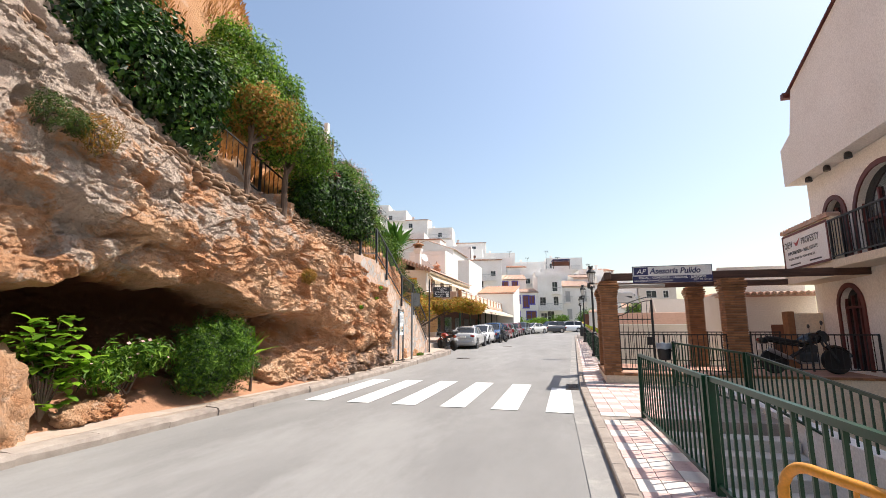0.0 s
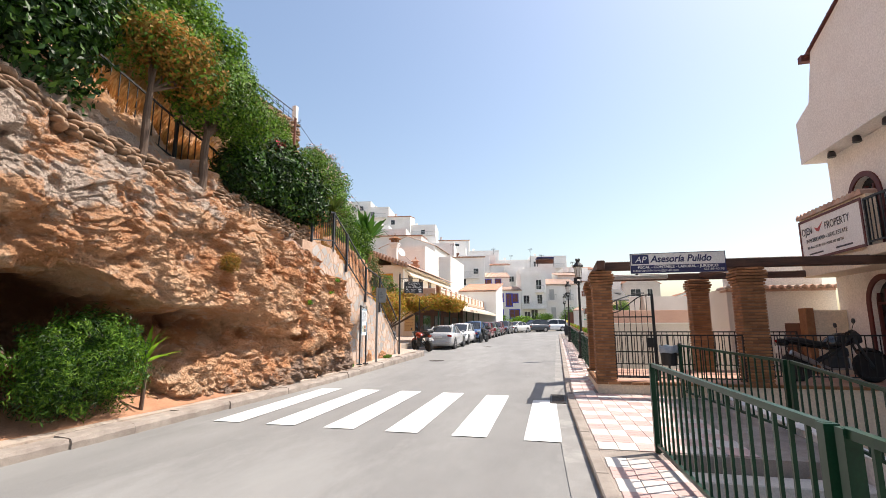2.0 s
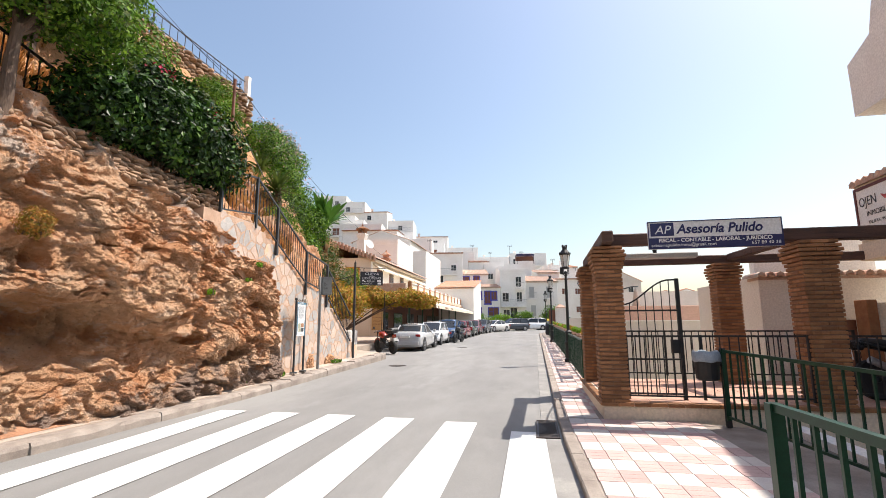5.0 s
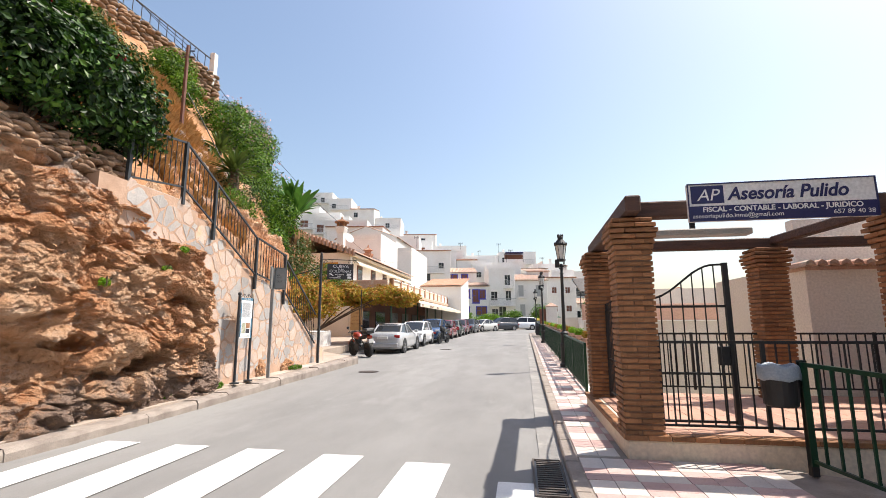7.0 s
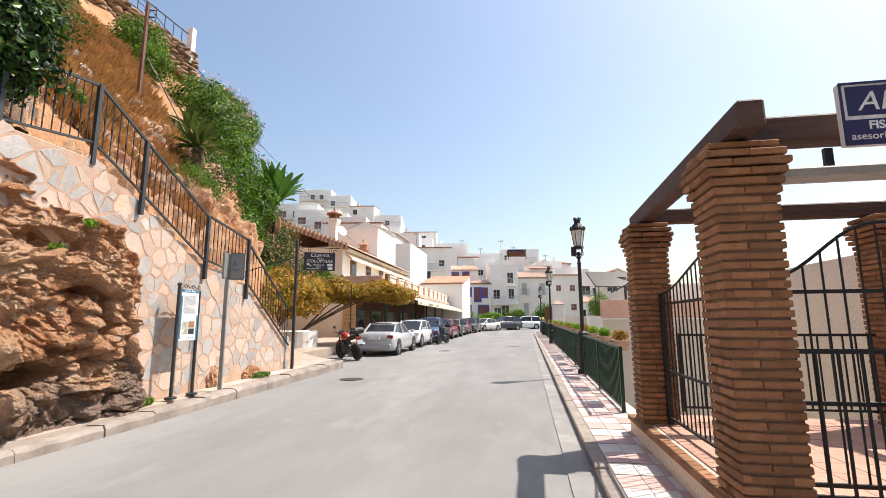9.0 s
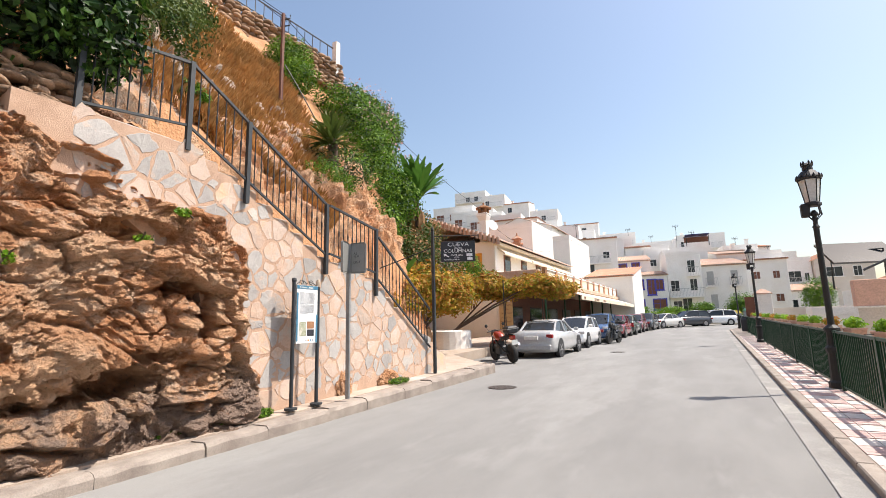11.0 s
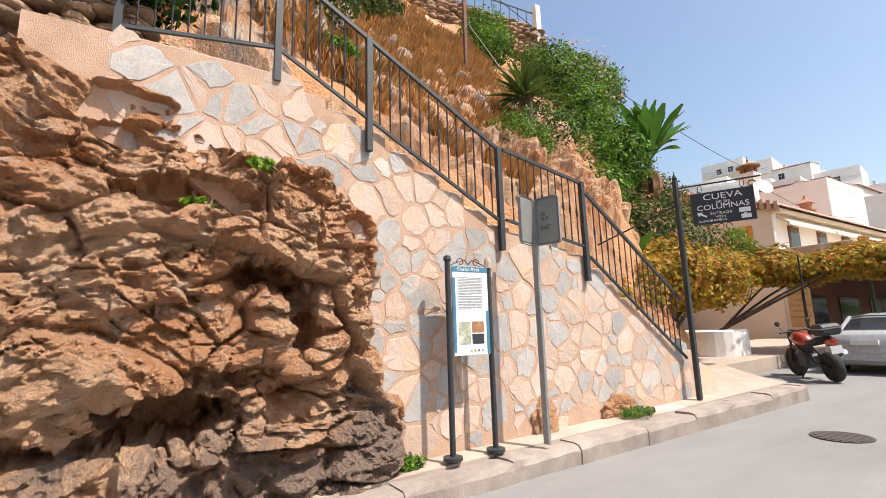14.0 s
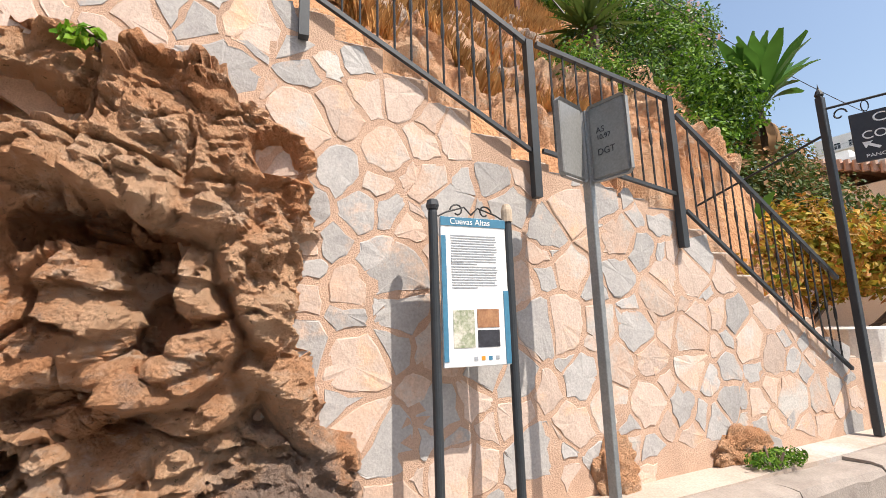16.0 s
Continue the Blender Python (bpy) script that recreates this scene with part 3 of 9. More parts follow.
def railing(name, tops, drop, gap, mats, label, cat, post=0.03, bar=0.009, rail=0.02, group="", posts=None, low=0.08, round_top=False, twist=False, post_low=0.0, post_high=0.0, limit=400):
    """A railing along the points of its top rail; drop: height of the panel below the rail; posts: indices of points with posts."""
    base = Vector(tops[0])
    th = thing(name, (base.x, base.y, base.z - drop), label, cat, group)
    off = Vector(th.location)
    tops = [Vector(t) for t in tops]
    m_frame, m_bar = mats
    pm = square_bar(post, m_frame, "post")
    bmesh_bar = square_bar(bar, m_bar, "bar") if not twist else None
    if twist:
        bm = B()
        prof = [(bar, 0), (bar, 0.42), (bar * 1.6, 0.46), (bar * 1.8, 0.5), (bar * 1.6, 0.54), (bar, 0.58), (bar, 1)]
        lathe(bm, prof, 6)
        bmesh_bar = finish("bar", bm, m_bar)
    rm = unit_bar(rail, m_frame, 8, "top_rail") if round_top else square_bar(rail, m_frame, "top_rail")
    lm = square_bar(rail * 0.8, m_frame, "bottom_rail")
    posts = range(len(tops)) if posts is None else posts
    for i in posts:
        t = tops[i] - off
        piece("post", pm, th, between(t - Vector((0, 0, drop + post_low)), t + Vector((0, 0, 0.02 + post_high))))
    made = 0
    rest = B()
    for a, b in zip(tops, tops[1:]):
        a, b = a - off, b - off
        piece("top_rail", rm, th, between(a, b))
        dn = Vector((0, 0, drop - low))
        piece("bottom_rail", lm, th, between(a - dn, b - dn))
        k = max(1, int((b - a).xy.length / gap))
        for j in range(1, k):
            p = a.lerp(b, j / k)
            m = between(p - dn, p)
            if made < limit:
                piece("bar", bmesh_bar, th, m)
                made += 1
            else:
                box(rest, -bar, -bar, 0, bar, bar, 1, m)
    if len(rest.verts):
        part("bar_row", rest, m_bar, th, kind="stuff")
    else:
        rest.free()
    return th


def box_solid(name, dims, mat, label="", cat="", kind="structure", bev=0.0):
    return solid(name, box(B(), *dims, bev=bev), mat, label, cat, kind)


# pavement body and kerb
def ez(x, y):
    return EZ + gz(y)


def pave_back_east(y):
    return lerp([(-40, 1.32), (4.9, 1.30), (8.75, 1.14), (8.76, 3.2), (13.8, 3.2), (13.84, 0.86), (17.2, 0.90), (17.6, 1.10), (60, 1.25), (63, 1.6)], y)


def zone(y0, y1, step, name, label):
    n = max(2, int((y1 - y0) / step) + 1)
    yy = [y0 + (y1 - y0) * i / (n - 1) for i in range(n)]
    return strip(name, lambda y: road_right(y) + 0.14, lambda y: pave_back_east(min(max(y, y0 + 0.001), y1 - 0.001)), yy, lambda x, y: ez(x, y) - 0.012, 2.2, M_KERB, label, "pavement")


pavement_south = zone(-40, 8.75, 1.0, "pavement_east_south", "pavement of cream and pink tiles beside the green fence")
pavement_mid = zone(8.76, 13.82, 0.5, "pavement_east_landing", "wide landing of cream and pink chequered tiles before the pergola")
pavement_north = zone(13.84, 62, 0.8, "pavement_east_north", "narrow pavement of cream and dark pink tiles beside the green railing")

random.seed(8)
kerb_east = solid("kerb_east", box(B(), 0.46, -40, -0.3, 0.60, -3, 0.09), M_KERB, "grey concrete kerb along the tiled pavement", "kerb", "structure")
y = -3.0
while y < 61:
    L = 0.98
    bm = B()
    box(bm, -0.075, 0.005, -0.3, 0.075, L - 0.005, 0.0, bev=0.014)
    a, b = road_right(y), road_right(y + L)
    piece("kerb_stone", finish("kerb_stone", bm, M_KERB), kerb_east, Matrix.Translation((a + 0.07, y, ez(0, y) + random.uniform(-0.006, 0.006))) @ Matrix.Rotation(math.atan2(a - b, L), 4, "Z") @ Matrix.Rotation(0.0145 if y > 15 else 0, 4, "X"))
    y += L

# concrete gutter beside the kerb
vs, fs = [], []
gy = [-20 + 0.8 * i for i in range(102)]
for y in gy:
    e = road_right(y)
    w = 0.28 + 0.012 * noise.noise(Vector((y * 1.5, 3, 0)))
    vs += [(e - w, y, gz(y) + 0.013), (e + 0.0, y, gz(y) + 0.016)]
for i in range(len(gy) - 1):
    fs.append((2 * i, 2 * i + 1, 2 * i + 3, 2 * i + 2))
M_GUTTER = material("gutter_concrete", (0.28, 0.27, 0.255), (0.215, 0.205, 0.195), 0.9, scale=1.6, fine=70, bump=0.4, dist=0.006, c3=(0.34, 0.325, 0.30), c3_at=0.56)
solid("gutter", (vs, fs), M_GUTTER, "pale concrete gutter strip along the kerb", "gutter", "structure")


def tiles(parent, x_of, y0, y1, w, h, mats, pick, ribbed):
    """Paving tiles as pieces of a pavement; the pink ones are cut into three ribs."""
    plain = {}
    for k, m in enumerate(mats):
        bm = B()
        if k == 1 and ribbed:
            for r in range(3):
                box(bm, 0.004, h * r / 3 + 0.003, -0.03, w - 0.004, h * (r + 1) / 3 - 0.002, 0.0)
        else:
            box(bm, 0.004, 0.004, -0.03, w - 0.004, h - 0.004, 0.0, bev=0.002)
        plain[k] = finish("tile", bm, m)
    y = y0
    j = 0
    while y + h <= y1 + 0.02:
        x0, x1 = x_of(y)
        i = 0
        x = x0
        while x + 0.08 < x1:
            k = pick(i, j)
            s = min(1.0, (x1 - x) / w)
            piece("tile", plain[k], parent, Matrix.Translation((x, y, ez(x, y) + random.uniform(-0.0015, 0.0015))) @ Matrix.Diagonal((s, 1, 1, 1)))
            x += w
            i += 1
        y += h
        j += 1


def tile_pick(i, j):
    return (i + j) % 2


# retaining faces under the landing and the stair well beside the fence
box_solid("wall_stairwell_east", (3.2, 1.0, -2.6, 3.42, 13.3, 0.18), M_WHITE, "whitewashed wall of the sunken stair beside the pavement", "wall")
M_STEP = material("step_concrete", (0.60, 0.56, 0.50), (0.50, 0.46, 0.41), 0.9, scale=1.6, fine=60, bump=0.4, dist=0.008)
steps = thing("stair_down", (2.2, 8.7, -1.6), "worn concrete steps going down beside the green fence", "stairs")
for i in range(9):
    bm = B()
    box(bm, -0.88, -0.36 * (i + 1), -1.0, 0.98, -0.36 * i, 1.52 - 0.165 * i, bev=0.012)
    part("step", bm, M_STEP, steps)
box_solid("lower_path", (1.36, -12, -1.9, 3.2, 5.6, -1.5), M_STEP, "concrete path at the foot of the steps", "path")
box_solid("patio_lower", (3.42, -12, -1.9, 7.3, 13.3, -1.35), M_STEP, "lower paved yard before the white house", "yard")

# pergola
PZ = 0.36
plat = solid("pergola_platform", box(box(B(), 0.86, 13.83, -2.4, 7.3, 17.3, PZ - 0.07, bev=0.01), 0.84, 13.81, PZ - 0.068, 7.3, 17.3, PZ - 0.012, bev=0.006), M_CREAM, "cream plastered base of the pergola with a brick edge", "platform", "structure")
bm = B()
box(bm, -0.12, 0, -0.028, 0.12, 0.14, 0.028, bev=0.006)
brick_edge = finish("edge_brick", bm, M_BRICK)
for i in range(26):
    piece("edge_brick", brick_edge, plat, pose(0.95 + 0.245 * i, 13.79, PZ - 0.03))
bm = B()
box(bm, 0, -0.12, -0.028, 0.14, 0.12, 0.028, bev=0.006)
brick_edge = finish("edge_brick", bm, M_BRICK)
for i in range(14):
    piece("edge_brick", brick_edge, plat, pose(0.82, 13.95 + 0.245 * i, PZ - 0.03))
bm = B()
box(bm, 0.003, 0.003, -0.02, 0.297, 0.297, 0.0, bev=0.002)
floor_tile = finish("floor_tile", bm, M_TERRA)
for i in range(21):
    for j in range(11):
        if 1.0 + 0.3 * i < 7.2:
            piece("floor_tile", floor_tile, plat, pose(1.0 + 0.3 * i, 13.96 + 0.3 * j, PZ + random.uniform(0, 0.003)))

bm = B()
box(bm, -0.245, -0.075, -0.024, 0.0, 0.075, 0.024, bev=0.007)
LONG = finish("brick", bm, M_BRICK)
bm = B()
box(bm, -0.16, -0.075, -0.024, 0.0, 0.075, 0.024, bev=0.007)
SHORT = finish("brick", bm, M_BRICK)


def pillar(x, y, z0, z1, w, label):
    """A square pillar of thin bricks with deep joints and a corbelled head."""
    th = thing("brick_pillar", (x + w / 2, y + w / 2, z0), label, "pillar", "pergola pillars")
    h = z1 - z0
    core = w / 2 - 0.02
    part("core", box(B(), -core, -core, 0, core, core, h), M_BRICK_JOINT, th)
    n = int(h / 0.066)
    for c in range(n):
        zc = 0.03 + c * h / n
        grow = 0.0
        if c >= n - 6:
            grow = (0.012, 0.03, 0.05, 0.065, 0.05, 0.02)[c - n + 6]
        r = w / 2 + grow
        for s in range(4):
            m = Matrix.Rotation(math.pi / 2 * s, 4, "Z")
            long_first = (c + s) % 2 == 0
            u = r + random.uniform(-0.006, 0.006)
            # one face: two bricks end to end, the corner brick alternating
            left = 2 * r
            k = 0
            xx = r
            while left > 0.03:
                full = 0.245 if (k > 0 or long_first) else 0.13
                ln = min(full, left)
                me = LONG
                piece("brick", me, th, m @ Matrix.Translation((xx + random.uniform(-0.003, 0.003), -u + 0.075, zc + random.uniform(-0.003, 0.003))) @ Matrix.Rotation(random.uniform(-0.012, 0.012), 4, "Z") @ Matrix.Diagonal(((ln - 0.006) / 0.245, 1, 1, 1)))
                xx -= ln
                left -= ln
                k += 1
    return th


random.seed(21)
pillar(0.84, 13.84, PZ - 0.02, 2.87, 0.43, "square pillar of thin brown bricks at the pergola's corner")
pillar(3.92, 13.86, PZ - 0.02, 2.87, 0.50, "square pillar of thin brown bricks under the dark beams")
pillar(3.64, 16.55, PZ - 0.02, 2.86, 0.46, "square pillar of thin brown bricks at the back of the pergola")
pillar(0.88, 16.60, PZ - 0.02, 2.86, 0.43, "square pillar of thin brown bricks beside the pavement")


def beam(p, q, w, h, label):
    p, q = Vector(p), Vector(q)
    L = (q - p).length
    th = thing("wooden_beam", p, label, "beam", "pergola beams")
    bm = B()
    box(bm, -w / 2, 0, -h / 2, w / 2, L, h / 2, bev=0.018)
    ob = part("timber", bm, M_WOOD, th)
    th.matrix_world = Matrix.Translation(p) @ (q - p).to_track_quat("Y", "Z").to_matrix().to_4x4()
    return th


beam((1.02, 14.04, 2.98), (8.2, 14.10, 2.97), 0.20, 0.20, "dark stained timber beam across the pergola's front")
beam((1.04, 13.62, 2.985), (1.10, 17.25, 2.97), 0.18, 0.20, "dark stained timber beam along the pavement side")
beam((1.18, 16.80, 2.96), (8.2, 16.85, 2.96), 0.18, 0.18, "dark stained timber beam at the pergola's back")
beam((4.22, 14.2, 3.0), (4.0, 16.7, 2.985), 0.14, 0.14, "dark stained cross timber on the pergola")


def text_part(name, body, size, mat, parent, m, align="LEFT", extrude=0.003, shear=0.0, squeeze=1.0, bold=0.0):
    cu = bpy.data.curves.new(name, "FONT")
    cu.body, cu.size, cu.align_x, cu.extrude, cu.shear, cu.offset = body, size, align, extrude, shear, bold
    tmp = bpy.data.objects.new(name, cu)
    scene.collection.objects.link(tmp)
    bpy.context.view_layer.update()
    me = bpy.data.meshes.new_from_object(tmp.evaluated_get(bpy.context.evaluated_depsgraph_get()))
    bpy.data.objects.remove(tmp)
    me.materials.clear()
    me.materials.append(mat)
    ob = new(name, me)
    ob.parent = parent
    ob.matrix_local = m @ Matrix.Diagonal((squeeze, 1, 1, 1))
    return ob


M_SIGNWHITE = material("sign_white", (0.82, 0.82, 0.81), (0.76, 0.76, 0.75), 0.45, scale=3, fine=30, bump=0.05)
M_SIGNBLUE = material("sign_navy", (0.022, 0.024, 0.11), (0.018, 0.02, 0.09), 0.4, scale=3, fine=30, bump=0.05)
M_SIGNRED = material("sign_red", (0.42, 0.05, 0.05), (0.36, 0.04, 0.04), 0.5, scale=3, fine=30, bump=0.05)
M_SIGNBLACK = material("sign_black", (0.03, 0.03, 0.035), (0.024, 0.024, 0.03), 0.5, scale=3, fine=30, bump=0.05)

# the long sign on the front beam; its face looks south
sg = thing("business_sign", (1.71, 13.84, 2.78), "white and navy business sign fixed to the pergola beam", "sign")
part("panel", box(B(), 0, 0, 0, 1.99, 0.05, 0.46, bev=0.006), M_SIGNWHITE, sg)
bm = B()
for d in ((0, 0.0, 1.99, 0.014), (0, 0.446, 1.99, 0.46), (0, 0.014, 0.014, 0.446), (1.976, 0.014, 1.99, 0.446)):
    box(bm, d[0], -0.014, d[1], d[2], -0.002, d[3])
part("edge_trim", bm, M_SIGNBLUE, sg)
part("lower_band", box(B(), 0.014, -0.006, 0.014, 1.976, -0.002, 0.185), M_SIGNBLUE, sg, "navy band with white lettering")
part("emblem", box(B(), 0.04, -0.006, 0.215, 0.40, -0.002, 0.43), M_SIGNBLUE, sg, "navy badge")
F = lambda x, z: pose(x, -0.007, z, 90, 0, 0)
text_part("emblem_letters", "AP", 0.2, M_SIGNWHITE, sg, F(0.22, 0.25), "CENTER", 0.002, 0.25)
text_part("lettering", "Asesoría Pulido", 0.215, M_SIGNBLUE, sg, F(0.44, 0.25), "LEFT", 0.002, 0.25, 0.93, 0.005)
text_part("lettering", "FISCAL - CONTABLE - LABORAL - JURIDICO", 0.083, M_SIGNWHITE, sg, F(0.995, 0.113), "CENTER", 0.002, 0, 1.04, 0.002)
text_part("lettering", "asesoriapulido.inma@gmail.com", 0.072, M_SIGNWHITE, sg, F(0.04, 0.04), "LEFT", 0.002, 0, 1.05)
text_part("lettering", "657 89 40 38", 0.072, M_SIGNWHITE, sg, F(1.95, 0.04), "RIGHT", 0.002, 0, 1.1)

# grey lamp housing under the back beam
lt = thing("strip_light", (1.3, 14.3, 2.70), "long grey strip light hung under the pergola beams", "lamp")
part("housing", box(B(), 0, 0, 0, 1.3, 0.2, 0.09, bev=0.015), M_GREYWIN, lt)
part("bracket", box(B(), 0.6, 0.08, 0.09, 0.66, 0.12, 0.26), M_IRON, lt)

IRON = (M_IRON, M_IRON)
GREEN = (M_GREEN, M_GREEN)
railing("iron_railing", [(1.28, 13.96, 1.38), (2.4, 13.96, 1.38), (3.92, 13.96, 1.38)], 0.98, 0.13, IRON, "black iron railing along the pergola's front", "railing", 0.02, 0.008, 0.016, low=0.05)
railing("iron_railing", [(4.46, 14.0, 1.38), (5.8, 14.0, 1.38), (7.25, 14.0, 1.38)], 0.90, 0.13, IRON, "black iron railing along the platform edge", "railing", 0.02, 0.008, 0.016, low=0.05)
railing("iron_railing", [(1.42, 16.85, 1.42), (2.6, 16.85, 1.42), (3.7, 16.85, 1.42)], 0.94, 0.13, IRON, "black iron railing at the back of the pergola", "railing", 0.02, 0.008, 0.016, low=0.05)
railing("iron_railing", [(4.18, 16.85, 1.42), (5.4, 16.85, 1.42), (6.2, 16.85, 1.42)], 0.94, 0.13, IRON, "black iron railing between pillar and meter box", "railing", 0.02, 0.008, 0.016, low=0.05)


def gate(at, width, h0, h1, turn, label):
    th = thing("iron_gate", at, label, "gate")
    bar = unit_bar(0.008, M_IRON, 6)
    n = int(width / 0.125)
    top = lambda u: h0 + (h1 - h0) * (0.5 - 0.5 * math.cos(math.pi * min(1, u * 1.15)))
    for i in range(1, n):
        u = i / n
        piece("bar", bar, th, between((width * u, 0, 0.06), (width * u, 0, top(u))))
    st = square_bar(0.028, M_IRON, "stile")
    piece("stile", st, th, between((0, 0, 0), (0, 0, h0)))
    piece("stile", st, th, between((width, 0, -0.1), (width, 0, h1 + 0.02)))
    rm = square_bar(0.014, M_IRON, "cross_rail")
    for z in (0.07, 0.62, 1.42):
        piece("cross_rail", rm, th, between((0, 0, z), (width, 0, z)))
    bm = B()
    ring_tube(bm, [(width * i / 12, 0, top(i / 12)) for i in range(13)], 0.013, 6)
    part("curved_top", bm, M_IRON, th)
    part("lock", box(B(), width - 0.16, -0.025, 0.72, width - 0.03, 0.025, 0.94, bev=0.005), M_IRON, th, "black lock plate")
    th.matrix_world = pose(*at, 0, 0, turn)
    return th


gate((1.29, 14.22, PZ + 0.02), 0.90, 1.52, 1.93, 0, "black iron bar gate with a curved top")
gate((1.18, 16.58, PZ + 0.02), 2.25, 1.55, 1.9, -90, "black iron gate with a curved top beside the pavement")

# litter bin on its post
bn = thing("litter_bin", (2.30, 13.46, EZ), "black litter bin with a pale blue liner on a post", "bin")
bm = B()
lathe(bm, [(0.13, 0.66), (0.155, 0.68), (0.175, 1.04), (0.17, 1.05), (0.15, 0.7)], 20)
part("bucket", bm, M_IRON, bn, smooth=False)
bm = B()
M_LINER = material("blue_liner", (0.30, 0.36, 0.42), (0.22, 0.28, 0.34), 0.4, scale=14, fine=60, bump=0.6, dist=0.01)
vs0 = lathe(bm, [(0.185, 0.93), (0.19, 0.97), (0.184, 1.05), (0.176, 1.075), (0.15, 1.07), (0.14, 0.9)], 28)
for v in bm.verts:
    v.co.z += 0.014 * math.sin(5 * math.atan2(v.co.y, v.co.x)) * (1 if v.co.z > 0.92 else 0.4)
    v.co.xy *= 1 + 0.02 * math.sin(11 * math.atan2(v.co.y, v.co.x))
part("liner", bm, M_LINER, bn, "crumpled pale blue liner", smooth=True)
part("post", box(B(), 0.19, -0.035, 0, 0.26, 0.035, 1.12, bev=0.006), M_IRON, bn)
part("bracket", box(B(), 0.12, -0.02, 0.86, 0.2, 0.02, 0.9), M_IRON, bn)

# green fences round the stair well
railing("green_fence", [(1.10, 8.76, 1.12), (1.21, 5.12, 1.12)], 1.02, 0.175, GREEN, "glossy dark green bar fence on the pavement's edge", "fence", 0.035, 0.011, 0.022, low=0.09)
railing("green_fence", [(1.23, 5.0, 1.12), (1.30, 1.6, 1.12), (1.32, -2.0, 1.12)], 1.02, 0.175, GREEN, "glossy dark green bar fence above the sunken steps", "fence", 0.035, 0.011, 0.022, low=0.09)
railing("green_fence", [(2.52, 13.44, 1.18), (3.10, 10.13, 1.10)], 0.98, 0.175, GREEN, "dark green bar fence from the bin to the stair wall", "fence", 0.03, 0.011, 0.02, low=0.05)
railing("green_fence", [(3.12, 10.0, 1.10), (3.28, 5.9, 0.76), (3.3, 1.5, 0.42)], 0.80, 0.175, GREEN, "dark green bar fence on the white stair wall", "fence", 0.03, 0.011, 0.02, low=0.05)

# yellow tube barrier close to the start
M_YELLOW = material("yellow_paint", (0.70, 0.30, 0.03), (0.60, 0.25, 0.025), 0.4, scale=6, fine=60, bump=0.1)
yb = thing("tube_barrier", (1.0, 2.9, EZ), "yellow painted tube barrier with rounded corners", "barrier")
bm = B()
path = [(0, 0, 0), (0, 0, 0.66)] + [(0.17 * (1 - math.cos(a)) * 0.35, -0.17 * (1 - math.cos(a)), 0.66 + 0.17 * math.sin(a)) for a in [math.pi / 2 * k / 7 for k in range(1, 8)]]
path += [(0.35, -1.0, 0.83), (0.6, -1.75, 0.83)] + [(0.6 + 0.06 * math.sin(a), -1.75 - 0.17 * math.sin(a), 0.66 + 0.17 * math.cos(a)) for a in [math.pi / 2 * k / 7 for k in range(1, 8)]] + [(0.66, -1.92, 0)]
ring_tube(bm, path, 0.026, 10)
part("frame", bm, M_YELLOW, yb, smooth=True)
for k in range(1, 6):
    bm = B()
    u = k / 6
    ring_tube(bm, [(0.04 + 0.58 * u, -0.1 - 1.72 * u, 0.3), (0.04 + 0.58 * u, -0.1 - 1.72 * u, 0.82)], 0.011, 6)
    part("bar", bm, M_YELLOW, yb)
bm = B()
ring_tube(bm, [(0.0, -0.0, 0.3), (0.65, -1.9, 0.3)], 0.014, 8)
part("lower_rail", bm, M_YELLOW, yb)

# storm drain
dr = thing("storm_drain", (-0.19, 12.75, 0.0), "rusty iron storm drain grate in the gutter", "drain")
# black sheet on the road paints the shade inside the drain
part("pit_shade", box(B(), -0.01, 0, 0.012, 0.30, 1.15, 0.018), M_SIGNBLACK, dr, "black sheet painted as the shaded opening")
M_RUST = material("dark_cast_iron", (0.09, 0.07, 0.06), (0.06, 0.05, 0.045), 0.7, 0.3, scale=8, fine=60, bump=0.3, dist=0.004)
for k in range(16):
    part("slat", box(B(), 0.02, 0.03 + 0.07 * k, 0.018, 0.28, 0.065 + 0.07 * k, 0.03), M_RUST, dr)
bm = B()
for d in ((-0.02, -0.03, 0.31, 0.0), (-0.02, 1.15, 0.31, 1.18), (-0.02, 0, 0.0, 1.15), (0.29, 0, 0.31, 1.15)):
    box(bm, d[0], d[1], 0.012, d[2], d[3], 0.032)
part("frame", bm, M_RUST, dr)


def manhole(x, y, r, label):
    th = thing("manhole_cover", (x, y, gz(y) + 0.004), label, "manhole cover", "road covers")
    bm = B()
    lathe(bm, [(r, 0.0), (r, 0.010), (r - 0.03, 0.011), (r - 0.035, 0.007), (0.0001, 0.007)], 28)
    part("rim", bm, M_RUST, th)
    for i in range(-3, 4):
        w = math.sqrt(max(0.01, (r - 0.05) ** 2 - (i * r / 4) ** 2))
        part("rib", box(B(), i * r / 4 - 0.02, -w, 0.007, i * r / 4 + 0.02, w, 0.013), M_RUST, th)


manhole(-5.1, 22.6, 0.32, "round cast iron manhole cover in the asphalt")
manhole(-4.3, 33.0, 0.3, "round cast iron manhole cover far along the road")


